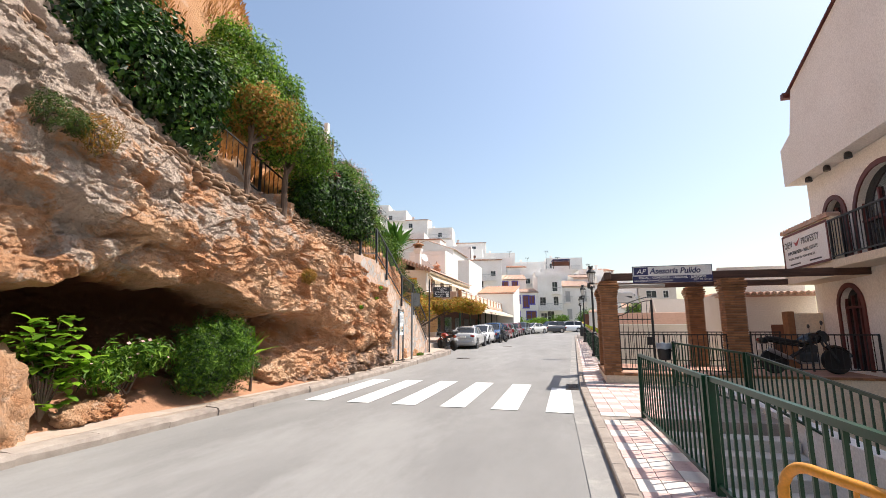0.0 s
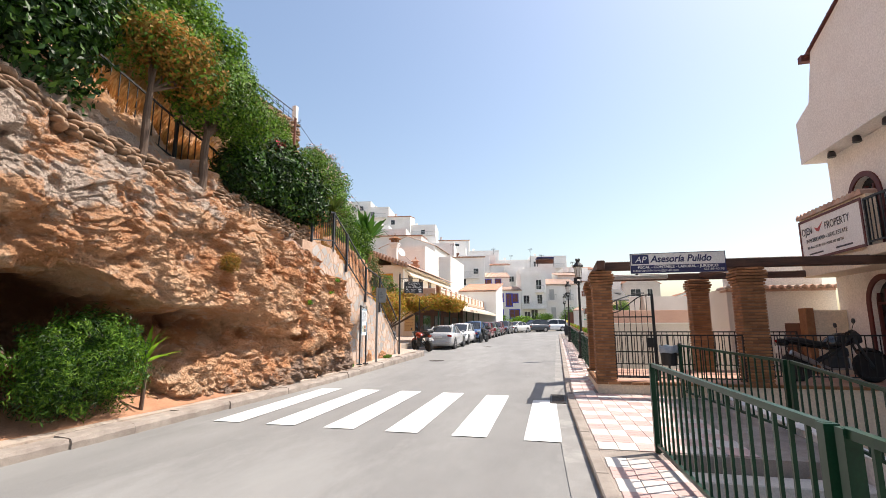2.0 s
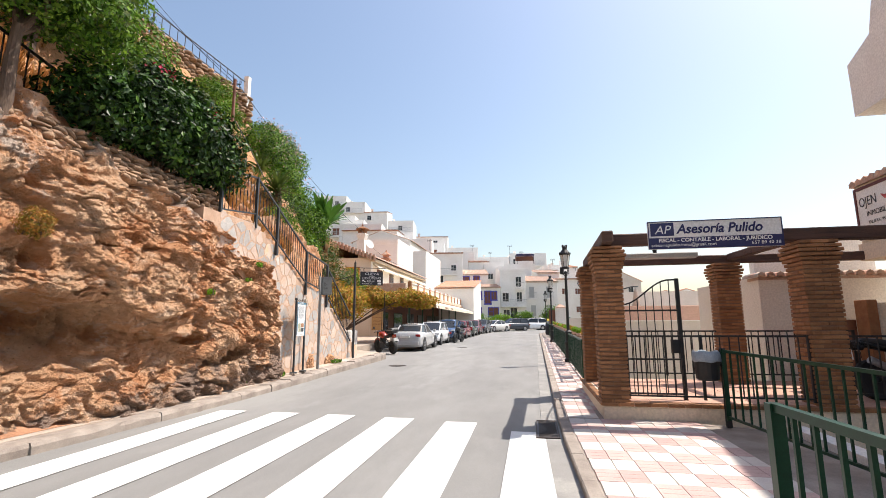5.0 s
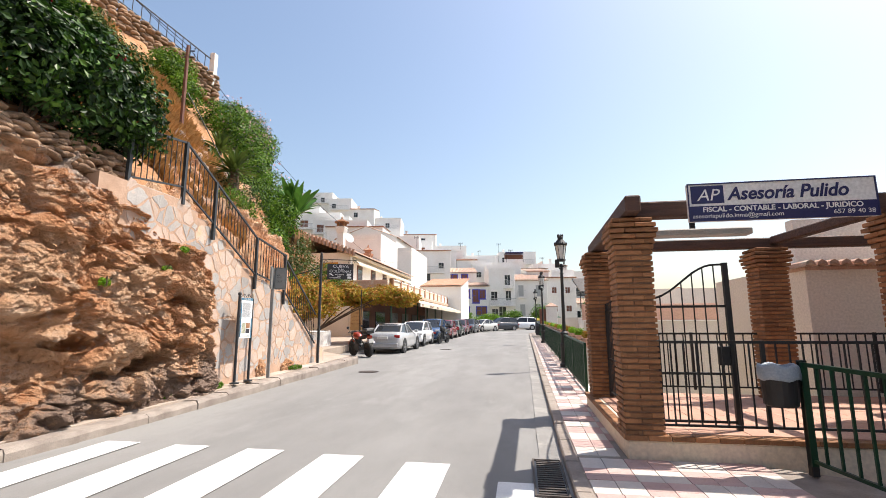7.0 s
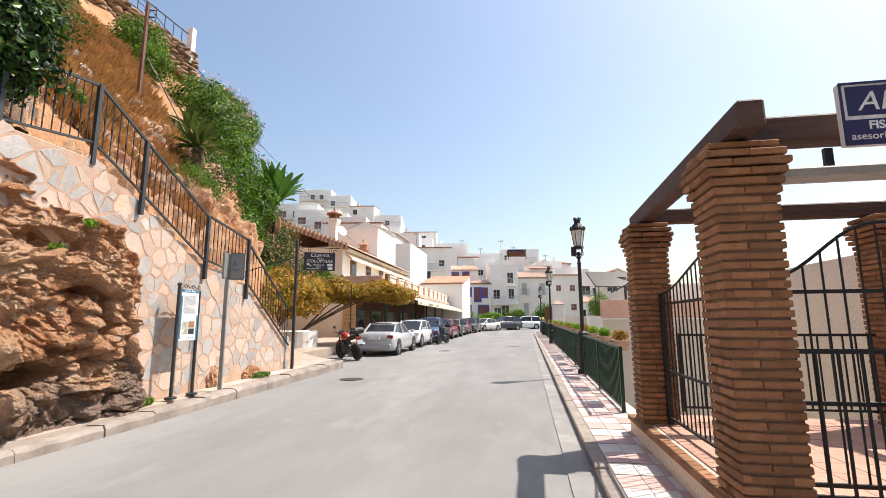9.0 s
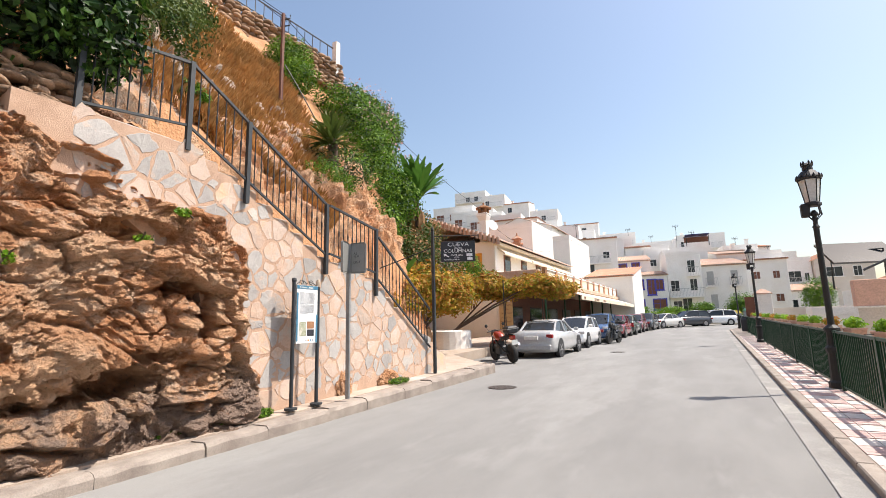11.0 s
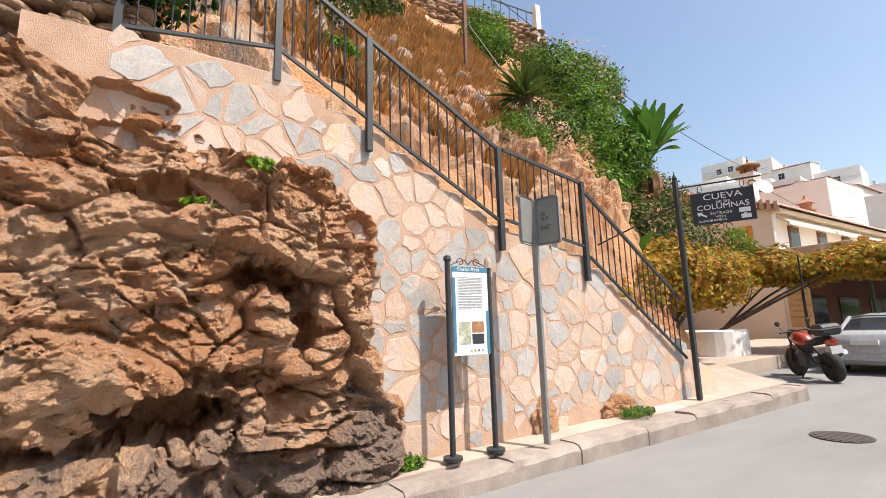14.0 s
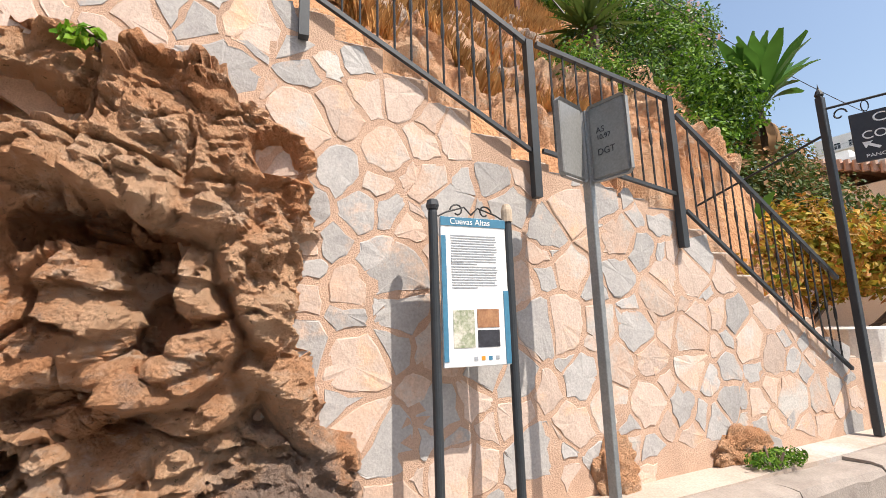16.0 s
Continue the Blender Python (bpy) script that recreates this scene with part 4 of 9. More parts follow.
def street_lamp(x, y, tall, label):
    th = thing("street_lamp", (x, y, ez(x, y)), label, "street lamp", "street lamps")
    bm = B()
    lathe(bm, [(0.17, 0), (0.17, 0.10), (0.13, 0.14), (0.12, 0.62), (0.145, 0.66), (0.145, 0.72), (0.11, 0.76), (0.10, 1.0), (0.125, 1.03), (0.125, 1.08), (0.06, 1.14)], 12)
    part("pedestal", bm, M_IRON, th)
    bm = B()
    lathe(bm, [(0.055, 1.1), (0.048, tall - 1.35), (0.065, tall - 1.33), (0.04, tall - 1.28), (0.04, tall - 1.12), (0.075, tall - 1.08), (0.03, tall - 1.0)], 12)
    part("pole", bm, M_IRON, th)
    bm = B()
    for k in range(4):
        a = k * math.pi / 2 + 0.5
        ring_tube(bm, [(0.03 * math.cos(a), 0.03 * math.sin(a), tall - 1.2), (0.15 * math.cos(a), 0.15 * math.sin(a), tall - 1.08), (0.12 * math.cos(a), 0.12 * math.sin(a), tall - 0.9)], 0.014, 6)
    lathe(bm, [(0.13, tall - 0.92), (0.145, tall - 0.9), (0.145, tall - 0.86), (0.12, tall - 0.84)], 6)
    part("cradle", bm, M_IRON, th)
    box_bm = box(B(), -0.2, -0.08, tall - 1.12, -0.06, 0.08, tall - 0.86, bev=0.02)
    part("junction_box", box_bm, M_IRON, th)
    bm = B()
    lathe(bm, [(0.105, tall - 0.85), (0.175, tall - 0.40), (0.17, tall - 0.40), (0.1, tall - 0.84)], 6)
    part("glass", bm, M_LAMPGLASS, th, "frosted glass panes")
    bm = B()
    for k in range(6):
        a = 2 * math.pi * k / 6
        ring_tube(bm, [(0.11 * math.cos(a), 0.11 * math.sin(a), tall - 0.86), (0.182 * math.cos(a), 0.182 * math.sin(a), tall - 0.39)], 0.009, 4)
    part("lantern_frame", bm, M_IRON, th)
    bm = B()
    lathe(bm, [(0.2, tall - 0.40), (0.215, tall - 0.36), (0.2, tall - 0.33), (0.12, tall - 0.22), (0.09, tall - 0.20), (0.085, tall - 0.12), (0.1, tall - 0.1), (0.05, tall - 0.06), (0.001, tall - 0.03)], 12)
    for k in range(12):
        a = 2 * math.pi * (k + 0.5) / 12
        lathe(bm, [(0.022, tall - 0.37), (0.02, tall - 0.32), (0.001, tall - 0.285)], 5, (0.2 * math.cos(a), 0.2 * math.sin(a), 0))
        if k % 2:
            lathe(bm, [(0.018, tall - 0.11), (0.02, tall - 0.04), (0.001, tall)], 5, (0.085 * math.cos(a), 0.085 * math.sin(a), 0))
    part("crown", bm, M_IRON, th, "crowned iron cap")
    return th


M_LAMPGLASS = material("frosted_glass", (0.62, 0.63, 0.62), (0.52, 0.53, 0.52), 0.3, scale=4, fine=30, bump=0.05)
street_lamp(1.05, 23.75, 4.32, "black iron street lamp with a crowned lantern on the railing")
street_lamp(1.0, 38.0, 4.4, "black iron street lamp farther along the railing")
street_lamp(1.15, 57.0, 4.4, "black iron street lamp where the road bends")

gp = [(1.02 + 0.004 * (y - 18.6), y, ez(1, y) + 1.02) for y in (18.55, 21.0, 23.4, 26, 28.6, 31.2, 33.8, 36.4, 39, 42, 45, 48, 51, 54, 57)]
railing("green_railing", gp, 1.02, 0.115, GREEN, "dark green bar railing with flower troughs along the pavement", "railing", 0.028, 0.010, 0.02, low=0.07, limit=110)
solid("retaining_wall_east", box(B(), 1.06, 17.3, -6, 1.3, 62, 0.12), M_GREYWHITE, "rendered retaining wall below the pavement", "wall", "structure")


# ---- white house on the right ----
def arch_poly(y0, y1, z0, spring, n=14):
    """Outline of an arched opening in (y, z)."""
    r = (y1 - y0) / 2
    c = (y0 + y1) / 2
    return [(y0, z0), (y1, z0)] + [(c + r * math.cos(math.pi * k / n), spring + r * math.sin(math.pi * k / n)) for k in range(n + 1)]


def wall_with_arches(bm, x0, x1, y0, y1, z0, z1, arches, n=14):
    """A wall along y between x0 and x1 with arched openings (ya, yb, za, spring)."""
    y = y0
    for ya, yb, za, sp in sorted(arches):
        box(bm, x0, y, z0, x1, ya, z1)
        if za > z0:
            box(bm, x0, ya, z0, x1, yb, za)
        r, c = (yb - ya) / 2, (ya + yb) / 2
        for k in range(n):
            a0, a1 = math.pi * k / n, math.pi * (k + 1) / n
            prism(bm, [(c + r * math.cos(a0), sp + r * math.sin(a0)), (c + r * math.cos(a0), z1), (c + r * math.cos(a1), z1), (c + r * math.cos(a1), sp + r * math.sin(a1))], "x", x0, x1)
        y = yb
    box(bm, x0, y, z0, x1, y1, z1)


hs = thing("white_house", (7.3, 10, -1.4), "white village house with maroon arches and an overhanging upper floor", "house")
ox, oy, oz = hs.location
bm = B()
up = [(14.75, 15.72, 3.42, 4.62), (11.9, 14.25, 3.42, 4.25), (7.9, 10.9, 3.42, 4.2)]
dn = [(14.55, 15.6, 0.45, 2.1), (11.2, 13.4, 0.45, 1.7), (6.5, 9.2, -1.4, 1.2)]
wall_with_arches(bm, 7.3, 7.6, 3.0, 16.9, -1.4, 3.25, dn)
wall_with_arches(bm, 7.3, 7.6, 3.0, 16.55, 3.25, 6.0, up)
box(bm, 7.6, 16.6, -1.4, 14, 16.9, 6.0)
box(bm, 7.6, 3.0, -1.4, 14, 3.3, 6.0)
bmesh.ops.translate(bm, verts=bm.verts, vec=-Vector(hs.location))
part("lower_wall", bm, M_WHITE, hs)
bm = B()
ridge_y, eave, slope = 9.0, 8.76, 0.34
gable = [(16.9, 6.02), (16.9, 7.22), (16.15, 7.5), (15.75, eave), (ridge_y, eave + slope * (15.75 - ridge_y)), (2.5, eave + slope * 0.3), (2.5, 6.02)]
prism(bm, gable, "x", 6.85, 14)
bmesh.ops.translate(bm, verts=bm.verts, vec=-Vector(hs.location))
part("upper_floor", bm, M_WHITE, hs, "white overhanging upper floor")
rf = B()
for k in range(36):
    y = 15.95 - k * 0.2
    z = eave + slope * (15.75 - y) + 0.03
    if y < ridge_y:
        break
    prism(rf, [(y, z - 0.02), (y, z + 0.045), (y - 0.23, z + 0.03 + slope * 0.23), (y - 0.23, z + slope * 0.23 - 0.02)], "x", 6.78, 14)
box(rf, 6.7, 15.9, eave - 0.16, 14, 16.08, eave + 0.02)
bmesh.ops.translate(rf, verts=rf.verts, vec=-Vector(hs.location))
part("roof_tiles", rf, M_MAROON, hs, "dark red tile verge and gutter")
for (ya, yb, za, sp) in up + dn:
    bm = B()
    r, c = (yb - ya) / 2, (ya + yb) / 2
    outer = [(c + (r + 0.13) * math.cos(math.pi * k / 16), sp + (r + 0.13) * math.sin(math.pi * k / 16)) for k in range(17)]
    inner = [(c + r * math.cos(math.pi * k / 16), sp + r * math.sin(math.pi * k / 16)) for k in range(17)]
    for k in range(16):
        prism(bm, [inner[k], outer[k], outer[k + 1], inner[k + 1]], "x", 7.26, 7.3)
    box(bm, 7.26, yb, za, 7.3, yb + 0.13, sp)
    box(bm, 7.26, ya - 0.13, za, 7.3, ya, sp)
    bmesh.ops.translate(bm, verts=bm.verts, vec=-Vector(hs.location))
    w = part("arch_trim", bm, M_MAROON, hs, "maroon painted arch surround")
    bm = B()
    prism(bm, arch_poly(ya - 0.0, yb, za, sp), "x", 7.46, 7.5)
    bmesh.ops.translate(bm, verts=bm.verts, vec=-Vector(hs.location))
    part("arch_glazing", bm, M_DARKGLASS, hs, "dark glazing behind the arch")
    bm = B()
    for u in (0.03, 0.36, 0.66, 0.97):
        yy = ya + (yb - ya) * u
        box(bm, 7.40, yy - 0.03, za, 7.46, yy + 0.03, sp + 0.6 * r)
    box(bm, 7.40, ya, sp - 0.03, 7.46, yb, sp + 0.03)
    bmesh.ops.translate(bm, verts=bm.verts, vec=-Vector(hs.location))
    part("arch_frame", bm, M_MAROON, hs)
bm = box(box(B(), 6.5, 3.0, 3.05, 7.3, 14.05, 3.25, bev=0.01), 6.55, 14.05, 2.85, 7.3, 16.9, 3.2, bev=0.01)
bmesh.ops.translate(bm, verts=bm.verts, vec=-Vector(hs.location))
part("balcony_slab", bm, M_CREAM, hs)
bm = box(B(), 6.62, 14.06, 3.2, 6.82, 16.9, 4.42, bev=0.01)
bmesh.ops.translate(bm, verts=bm.verts, vec=-Vector(hs.location))
pp = part("parapet", bm, M_CREAM, hs, "cream parapet with stained top")
bm = B()
for k in range(15):
    y = 14.1 + k * 0.19
    prism(bm, [(y, 4.42), (y, 4.5), (y + 0.09, 4.56), (y + 0.18, 4.5), (y + 0.18, 4.42)], "x", 6.56, 6.88)
bmesh.ops.translate(bm, verts=bm.verts, vec=-Vector(hs.location))
part("parapet_tiles", bm, M_OLDROOF, hs, "stained clay coping tiles")
for k in range(3):
    bm = B()
    lathe(bm, [(0.05, 0.0), (0.08, -0.03), (0.095, -0.15), (0.085, -0.16)], 12, (7.08, 15.9 - 1.05 * k, 6.02))
    bmesh.ops.translate(bm, verts=bm.verts, vec=-Vector(hs.location))
    part("downlight", bm, M_SIGNBLACK, hs, "black round soffit lamp")
railing("balcony_railing", [(6.56, 14.02, 4.28), (6.56, 11.0, 4.28), (6.56, 7.0, 4.28), (6.56, 3.2, 4.28)], 1.0, 0.13, IRON, "black iron balcony railing on the white house", "railing", 0.022, 0.009, 0.022, low=0.07)

# the estate agent's board on the parapet; its face looks west
eb = thing("estate_board", (6.60, 16.80, 3.30), "white estate agent's board in a dark frame on the parapet", "sign")
part("panel", box(B(), -0.04, -2.66, 0.0, 0.0, 0.0, 1.02, bev=0.004), M_SIGNWHITE, eb)
bm = B()
for a, b, c, d in ((-2.68, -0.03, 0.02, 0.03), (-2.68, 0.99, 0.02, 1.05), (-2.68, 0.03, -2.62, 0.99), (-0.04, 0.03, 0.02, 0.99)):
    box(bm, -0.055, a, b, -0.038, c, d)
part("frame", bm, M_MAROON, eb)
W = lambda y, z: Matrix.Translation((-0.045, -y, z)) @ Matrix.Rotation(-math.pi / 2, 4, "Z") @ Matrix.Rotation(math.pi / 2, 4, "X")
text_part("lettering", "OJEN", 0.27, M_SIGNBLACK, eb, W(0.1, 0.64), "LEFT", 0.002, 0, 0.8)
text_part("lettering", "PROPERTY", 0.27, M_SIGNBLACK, eb, W(1.18, 0.64), "LEFT", 0.002, 0, 0.8)
text_part("lettering", "INMOBILIARIA - REAL ESTATE", 0.15, M_SIGNBLACK, eb, W(0.28, 0.42), "LEFT", 0.002, 0, 0.92)
text_part("lettering", "TEL./FAX. 952 881 753 - MOVIL 667 458 234", 0.09, M_SIGNBLACK, eb, W(0.3, 0.26), "LEFT", 0.002, 0, 0.95)
for k in range(2):
    part("small_print", box(B(), -0.045, -1.0 - 1.2 * k, 0.1, -0.041, -0.35 - 1.2 * k, 0.14), M_SIGNBLACK, eb)
bm = B()
prism(bm, [(-0.72, 0.78), (-0.82, 0.66), (-0.92, 0.64), (-1.12, 0.86), (-0.9, 0.74), (-0.84, 0.74)], "x", -0.046, -0.041)
part("swoosh", bm, M_SIGNRED, eb, "red tick mark")

# low cream building behind the pergola
lb = thing("cream_outbuilding", (5.9, 17.4, -2.4), "cream outbuilding with a tiled eave and a shuttered window", "building")
bm = B()
box(bm, -1.1, 0, 0, 0.28, 0.25, 5.05)
box(bm, 0.28, 0, 0, 0.75, 0.25, 3.05)
box(bm, 0.28, 0, 4.05, 0.75, 0.25, 5.05)
box(bm, 0.75, 0, 0, 1.6, 0.25, 5.05)
box(bm, -1.1, 0.25, 0, 1.6, 4.0, 2.0)
box(bm, -1.1, 0.25, 2, -0.85, 4.0, 5.05)
part("wall", bm, M_OFFWHITE, lb)
bm = B()
for k in range(15):
    x = -1.2 + 0.19 * k
    prism(bm, [(x, 5.0), (x + 0.02, 5.07), (x + 0.085, 5.11), (x + 0.15, 5.07), (x + 0.17, 5.0), (x + 0.085, 5.04)], "y", -0.22, 0.6)
box(bm, -1.12, -0.05, 4.94, 1.6, 0.5, 5.0)
part("eave_tiles", bm, M_OLDROOF, lb)
part("shutter", box(B(), 0.28, 0.08, 3.05, 0.75, 0.12, 4.05), M_BROWNWIN, lb, "closed brown roller shutter")
part("parapet", box(B(), -0.9, 0.6, 5.0, 1.6, 0.85, 6.0), M_WHITE, lb)
bm = B()
for k in range(8):
    ring_tube(bm, [(0.2 + 0.09 * k, -0.08, 2.98), (0.2 + 0.09 * k, -0.12, 3.2), (0.2 + 0.09 * k, -0.08, 3.42)], 0.006, 5)
ring_tube(bm, [(0.18, -0.1, 3.42), (0.86, -0.1, 3.42)], 0.008, 5)
part("window_grille", bm, M_IRON, lb)

mb = thing("meter_cabinet", (6.35, 16.6, PZ), "beige meter cabinet beside a short brick pier", "cabinet")
part("body", box(B(), 0.2, 0, 0.45, 0.94, 0.35, 1.62, bev=0.01), M_CREAM, mb)
part("door", box(B(), 0.24, -0.02, 0.5, 0.9, 0.0, 1.58, bev=0.006), M_CREAM, mb)
part("plinth", box(B(), 0.2, 0.02, 0, 0.92, 0.35, 0.45), M_CREAM, mb)
part("brick_pier", box(B(), 0, -0.02, 0, 0.19, 0.36, 1.68, bev=0.01), M_BRICK, mb, "brown brick pier")

# ---- west side: the flagstone stair wall, its railing and signs ----
WALL_X = -6.98
STAIR = [(14.3, 4.08), (15.3, 4.08), (16.15, 4.08), (17.15, 3.70), (18.85, 2.80), (20.35, 2.48), (22.78, 1.0)]


def wall_top(y):
    return lerp(STAIR, y)


bm = B()
ys = [14.3 + 0.17 * i for i in range(50)] + [22.8]
poly = [(14.3, 3.35), (15.5, 2.9), (16.45, 2.2), (16.75, 1.2), (17.0, 0.0), (22.8, 0.0)]
stepped = []
y = 22.8
while y > 14.3:
    y2 = max(14.3, y - 0.34)
    t = wall_top((y + y2) / 2)
    stepped += [(y, t), (y2, t)]
    y = y2
prism(bm, poly + stepped, "x", WALL_X - 0.45, WALL_X)
wall_stair = solid("wall_stair", bm, M_MORTAR, "retaining wall of irregular grey and ochre flagstones beside the steps", "wall", "structure")


def clip(poly, nx, ny, c):
    """Keeps the part of a polygon where nx*x + ny*y <= c."""
    out = []
    for i in range(len(poly)):
        p, q = poly[i], poly[(i + 1) % len(poly)]
        a, b = nx * p[0] + ny * p[1] - c, nx * q[0] + ny * q[1] - c
        if a <= 0:
            out.append(p)
        if (a < 0 < b) or (b < 0 < a):
            t = a / (a - b)
            out.append((p[0] + (q[0] - p[0]) * t, p[1] + (q[1] - p[1]) * t))
    return out


def cells(x0, x1, y0, y1, size, seed, jitter=0.5):
    """Voronoi cells of jittered seeds: irregular polygons like crazy paving."""
    rnd = random.Random(seed)
    nx, ny = int((x1 - x0) / size) + 2, int((y1 - y0) / size) + 2
    pts, wt = {}, {}
    for i in range(-1, nx + 1):
        for j in range(-1, ny + 1):
            o = 0.5 * size if j % 2 else 0
            wt[i, j] = rnd.uniform(0, 0.35) * size * size if rnd.random() < 0.7 else rnd.uniform(0.35, 0.9) * size * size
            pts[i, j] = (x0 + i * size + o + rnd.uniform(-jitter, jitter) * size, y0 + j * size + rnd.uniform(-jitter, jitter) * size)
    out = []
    for (i, j), p in pts.items():
        poly = [(p[0] - size * 2, p[1] - size * 2), (p[0] + size * 2, p[1] - size * 2), (p[0] + size * 2, p[1] + size * 2), (p[0] - size * 2, p[1] + size * 2)]
        for di in range(-3, 4):
            for dj in range(-3, 4):
                q = pts.get((i + di, j + dj))
                if q and q != p:
                    nx_, ny_ = q[0] - p[0], q[1] - p[1]
                    c = (q[0] ** 2 + q[1] ** 2 - p[0] ** 2 - p[1] ** 2 + wt[i, j] - wt[i + di, j + dj]) / 2
                    poly = clip(poly, nx_, ny_, c)
                    if len(poly) < 3:
                        break
            if len(poly) < 3:
                break
        if len(poly) >= 3:
            out.append((p, poly))
    return out


def stone_mesh(poly, centre, thick, rnd, mat, shrink):
    """One flat stone: a roughened outline, a bevelled edge, a slightly uneven face. Local axes: x out of the wall."""
    pts = []
    for i in range(len(poly)):
        p, q = poly[i], poly[(i + 1) % len(poly)]
        L = math.hypot(q[0] - p[0], q[1] - p[1])
        if L < 0.02:
            continue
        n = 3 if L > 0.18 else 2
        for k in range(n):
            t = k / n
            u = (p[0] + (q[0] - p[0]) * t - centre[0], p[1] + (q[1] - p[1]) * t - centre[1])
            d = math.hypot(*u)
            f = max(0.2, (d - shrink * rnd.uniform(0.3, 2.2)) / max(d, 1e-6))
            # cut corners round off
            if k == 0:
                f *= 0.975
            pts.append((u[0] * f, u[1] * f))
    if len(pts) < 3:
        return None
    vs, fs = [], []
    n = len(pts)
    tilt = (rnd.uniform(-0.02, 0.02), rnd.uniform(-0.02, 0.02))
    for s, h in ((1.0, -0.02), (1.0, thick * 0.6), (0.95, thick)):
        for a, b in pts:
            vs.append((h + (tilt[0] * a + tilt[1] * b if h > 0 else 0) + rnd.uniform(-0.003, 0.003), a * s, b * s))
    vs.append((thick + rnd.uniform(-0.002, 0.004), 0, 0))
    for r in (0, n):
        for i in range(n):
            fs.append((r + i, r + (i + 1) % n, r + n + (i + 1) % n, r + n + i))
    for i in range(n):
        fs.append((2 * n + i, 2 * n + (i + 1) % n, 3 * n))
    me = bpy.data.meshes.new("stone")
    me.from_pydata(vs, [], fs)
    me.materials.append(mat)
    return me


def stone_pieces(parent, y0, y1, z0, z1, size, seed, inside, x, thick=0.004):
    rnd = random.Random(seed)
    for c, poly in cells(y0, y1, z0, z1, size, seed):
        if not inside(*c):
            continue
        # stones end at the top of the wall
        t = wall_top(c[0])
        poly = clip(poly, 0.28, 1.0, t + 0.28 * c[0] + 0.10)
        poly = clip(poly, 0, -1, -(pave_z(-7, c[0]) - 0.05))
        poly = clip(poly, 1, 0, 22.76)
        if len(poly) < 3:
            continue
        me = stone_mesh(poly, c, thick * rnd.uniform(0.7, 1.3), rnd, M_STONE[rnd.choices((0, 1, 2), (0.46, 0.22, 0.32))[0]], 0.018)
        if me:
            piece("stone", me, parent, Matrix.Translation((x, c[0], c[1])))


def stone_inside(y, z):
    return 14.9 < y < 22.7 and pave_z(-7, y) + 0.02 < z < wall_top(y) - 0.02 and z > lerp([(14.3, 3.4), (15.5, 2.95), (16.45, 2.25), (16.75, 1.25), (17.05, 0.0)], y)


# steps behind the wall, their treads reaching over its edge
st = thing("stone_steps", (-7.6, 22.6, 0.3), "stone steps climbing behind the flagstone wall", "stairs")
y = 22.8
while y > 15.0:
    t = wall_top(y - 0.17)
    bm = box(B(), -0.95, y - 0.36 - 22.6, t - 0.75 - 0.3, 0.60, y - 22.6, t + 0.025 - 0.3, bev=0.012)
    part("tread", bm, M_PAVE, st)
    y -= 0.34
bm = B()
lw = [(23.4, 0.2), (23.35, 0.75), (22.85, 0.95), (22.8, 0.2)]
prism(bm, lw, "x", -7.3, WALL_X + 0.02)
solid("stair_foot", bm, M_STONE[2], "low stone cheek at the foot of the steps", "wall", "structure")

# boulders left standing at the foot of the wall
def boulder(name, at, size, seed, mat, label, cat="rock", flat=1.0):
    rnd = random.Random(seed)
    bm = B()
    bmesh.ops.create_icosphere(bm, subdivisions=5, radius=1)
    o = Vector((rnd.random() * 50, rnd.random() * 50, 0))
    for v in bm.verts:
        p = v.co.copy()
        d = noise.voronoi(p * 1.6 + o)[0]
        k = 1 + 0.35 * noise.fractal(p * 1.2 + o, 0.9, 2, 5) + 0.45 * (min(d[1] - d[0], 0.5) - 0.2) + 0.10 * noise.fractal(p * 5 + o, 0.7, 2.1, 4)
        v.co = Vector((p.x * size[0], p.y * size[1], p.z * size[2])) * k
    ob = solid(name, bm, mat, label, cat, smooth=True)
    ob.location = at
    return ob


boulder("rock", (-7.0, 19.45, 0.42), (0.12, 0.2, 0.25), 3, M_OUTCROP, "small ochre rock at the foot of the flagstone wall")
boulder("rock", (-7.0, 20.9, 0.42), (0.12, 0.38, 0.2), 9, M_OUTCROP, "pale ochre rock with grass at the foot of the wall")
boulder("rock", (-7.05, 4.2, 0.5), (0.42, 0.52, 0.85), 14, M_ROCK, "tall ochre boulder at the end of the hollow")
boulder("rock", (-7.25, 5.85, 0.32), (0.22, 0.30, 0.16), 17, M_ROCK, "rounded grey stone lying on the earth")
boulder("rock", (-7.3, 6.2, 0.38), (0.25, 0.22, 0.15), 19, M_ROCK, "rough ochre stone lying on the earth")
boulder("rock", (-7.15, 5.5, 0.28), (0.2, 0.26, 0.18), 23, M_ROCK, "rough ochre stone beside the leafy plant")

# stair railing, hung on the face of the wall
GREY = (M_GREYIRON, M_IRON)
xr = WALL_X + 0.05
tops = [(xr - 0.1, 14.9, 5.12), (xr - 0.05, 16.2, 5.30), (xr, 17.15, 4.74), (xr, 18.9, 3.79)]
r1 = railing("stair_railing", tops, 1.0, 0.125, GREY, "grey painted iron railing with knopped bars climbing the steps", "railing", 0.032, 0.009, 0.02, low=0.06, twist=True, post_low=0.30)
r2 = railing("stair_railing", [(xr, 18.98, 3.80), (xr, 20.40, 3.56)], 0.98, 0.125, GREY, "grey painted iron railing at the steps' landing", "railing", 0.032, 0.009, 0.02, low=0.06, twist=True, post_low=0.42, posts=[1])
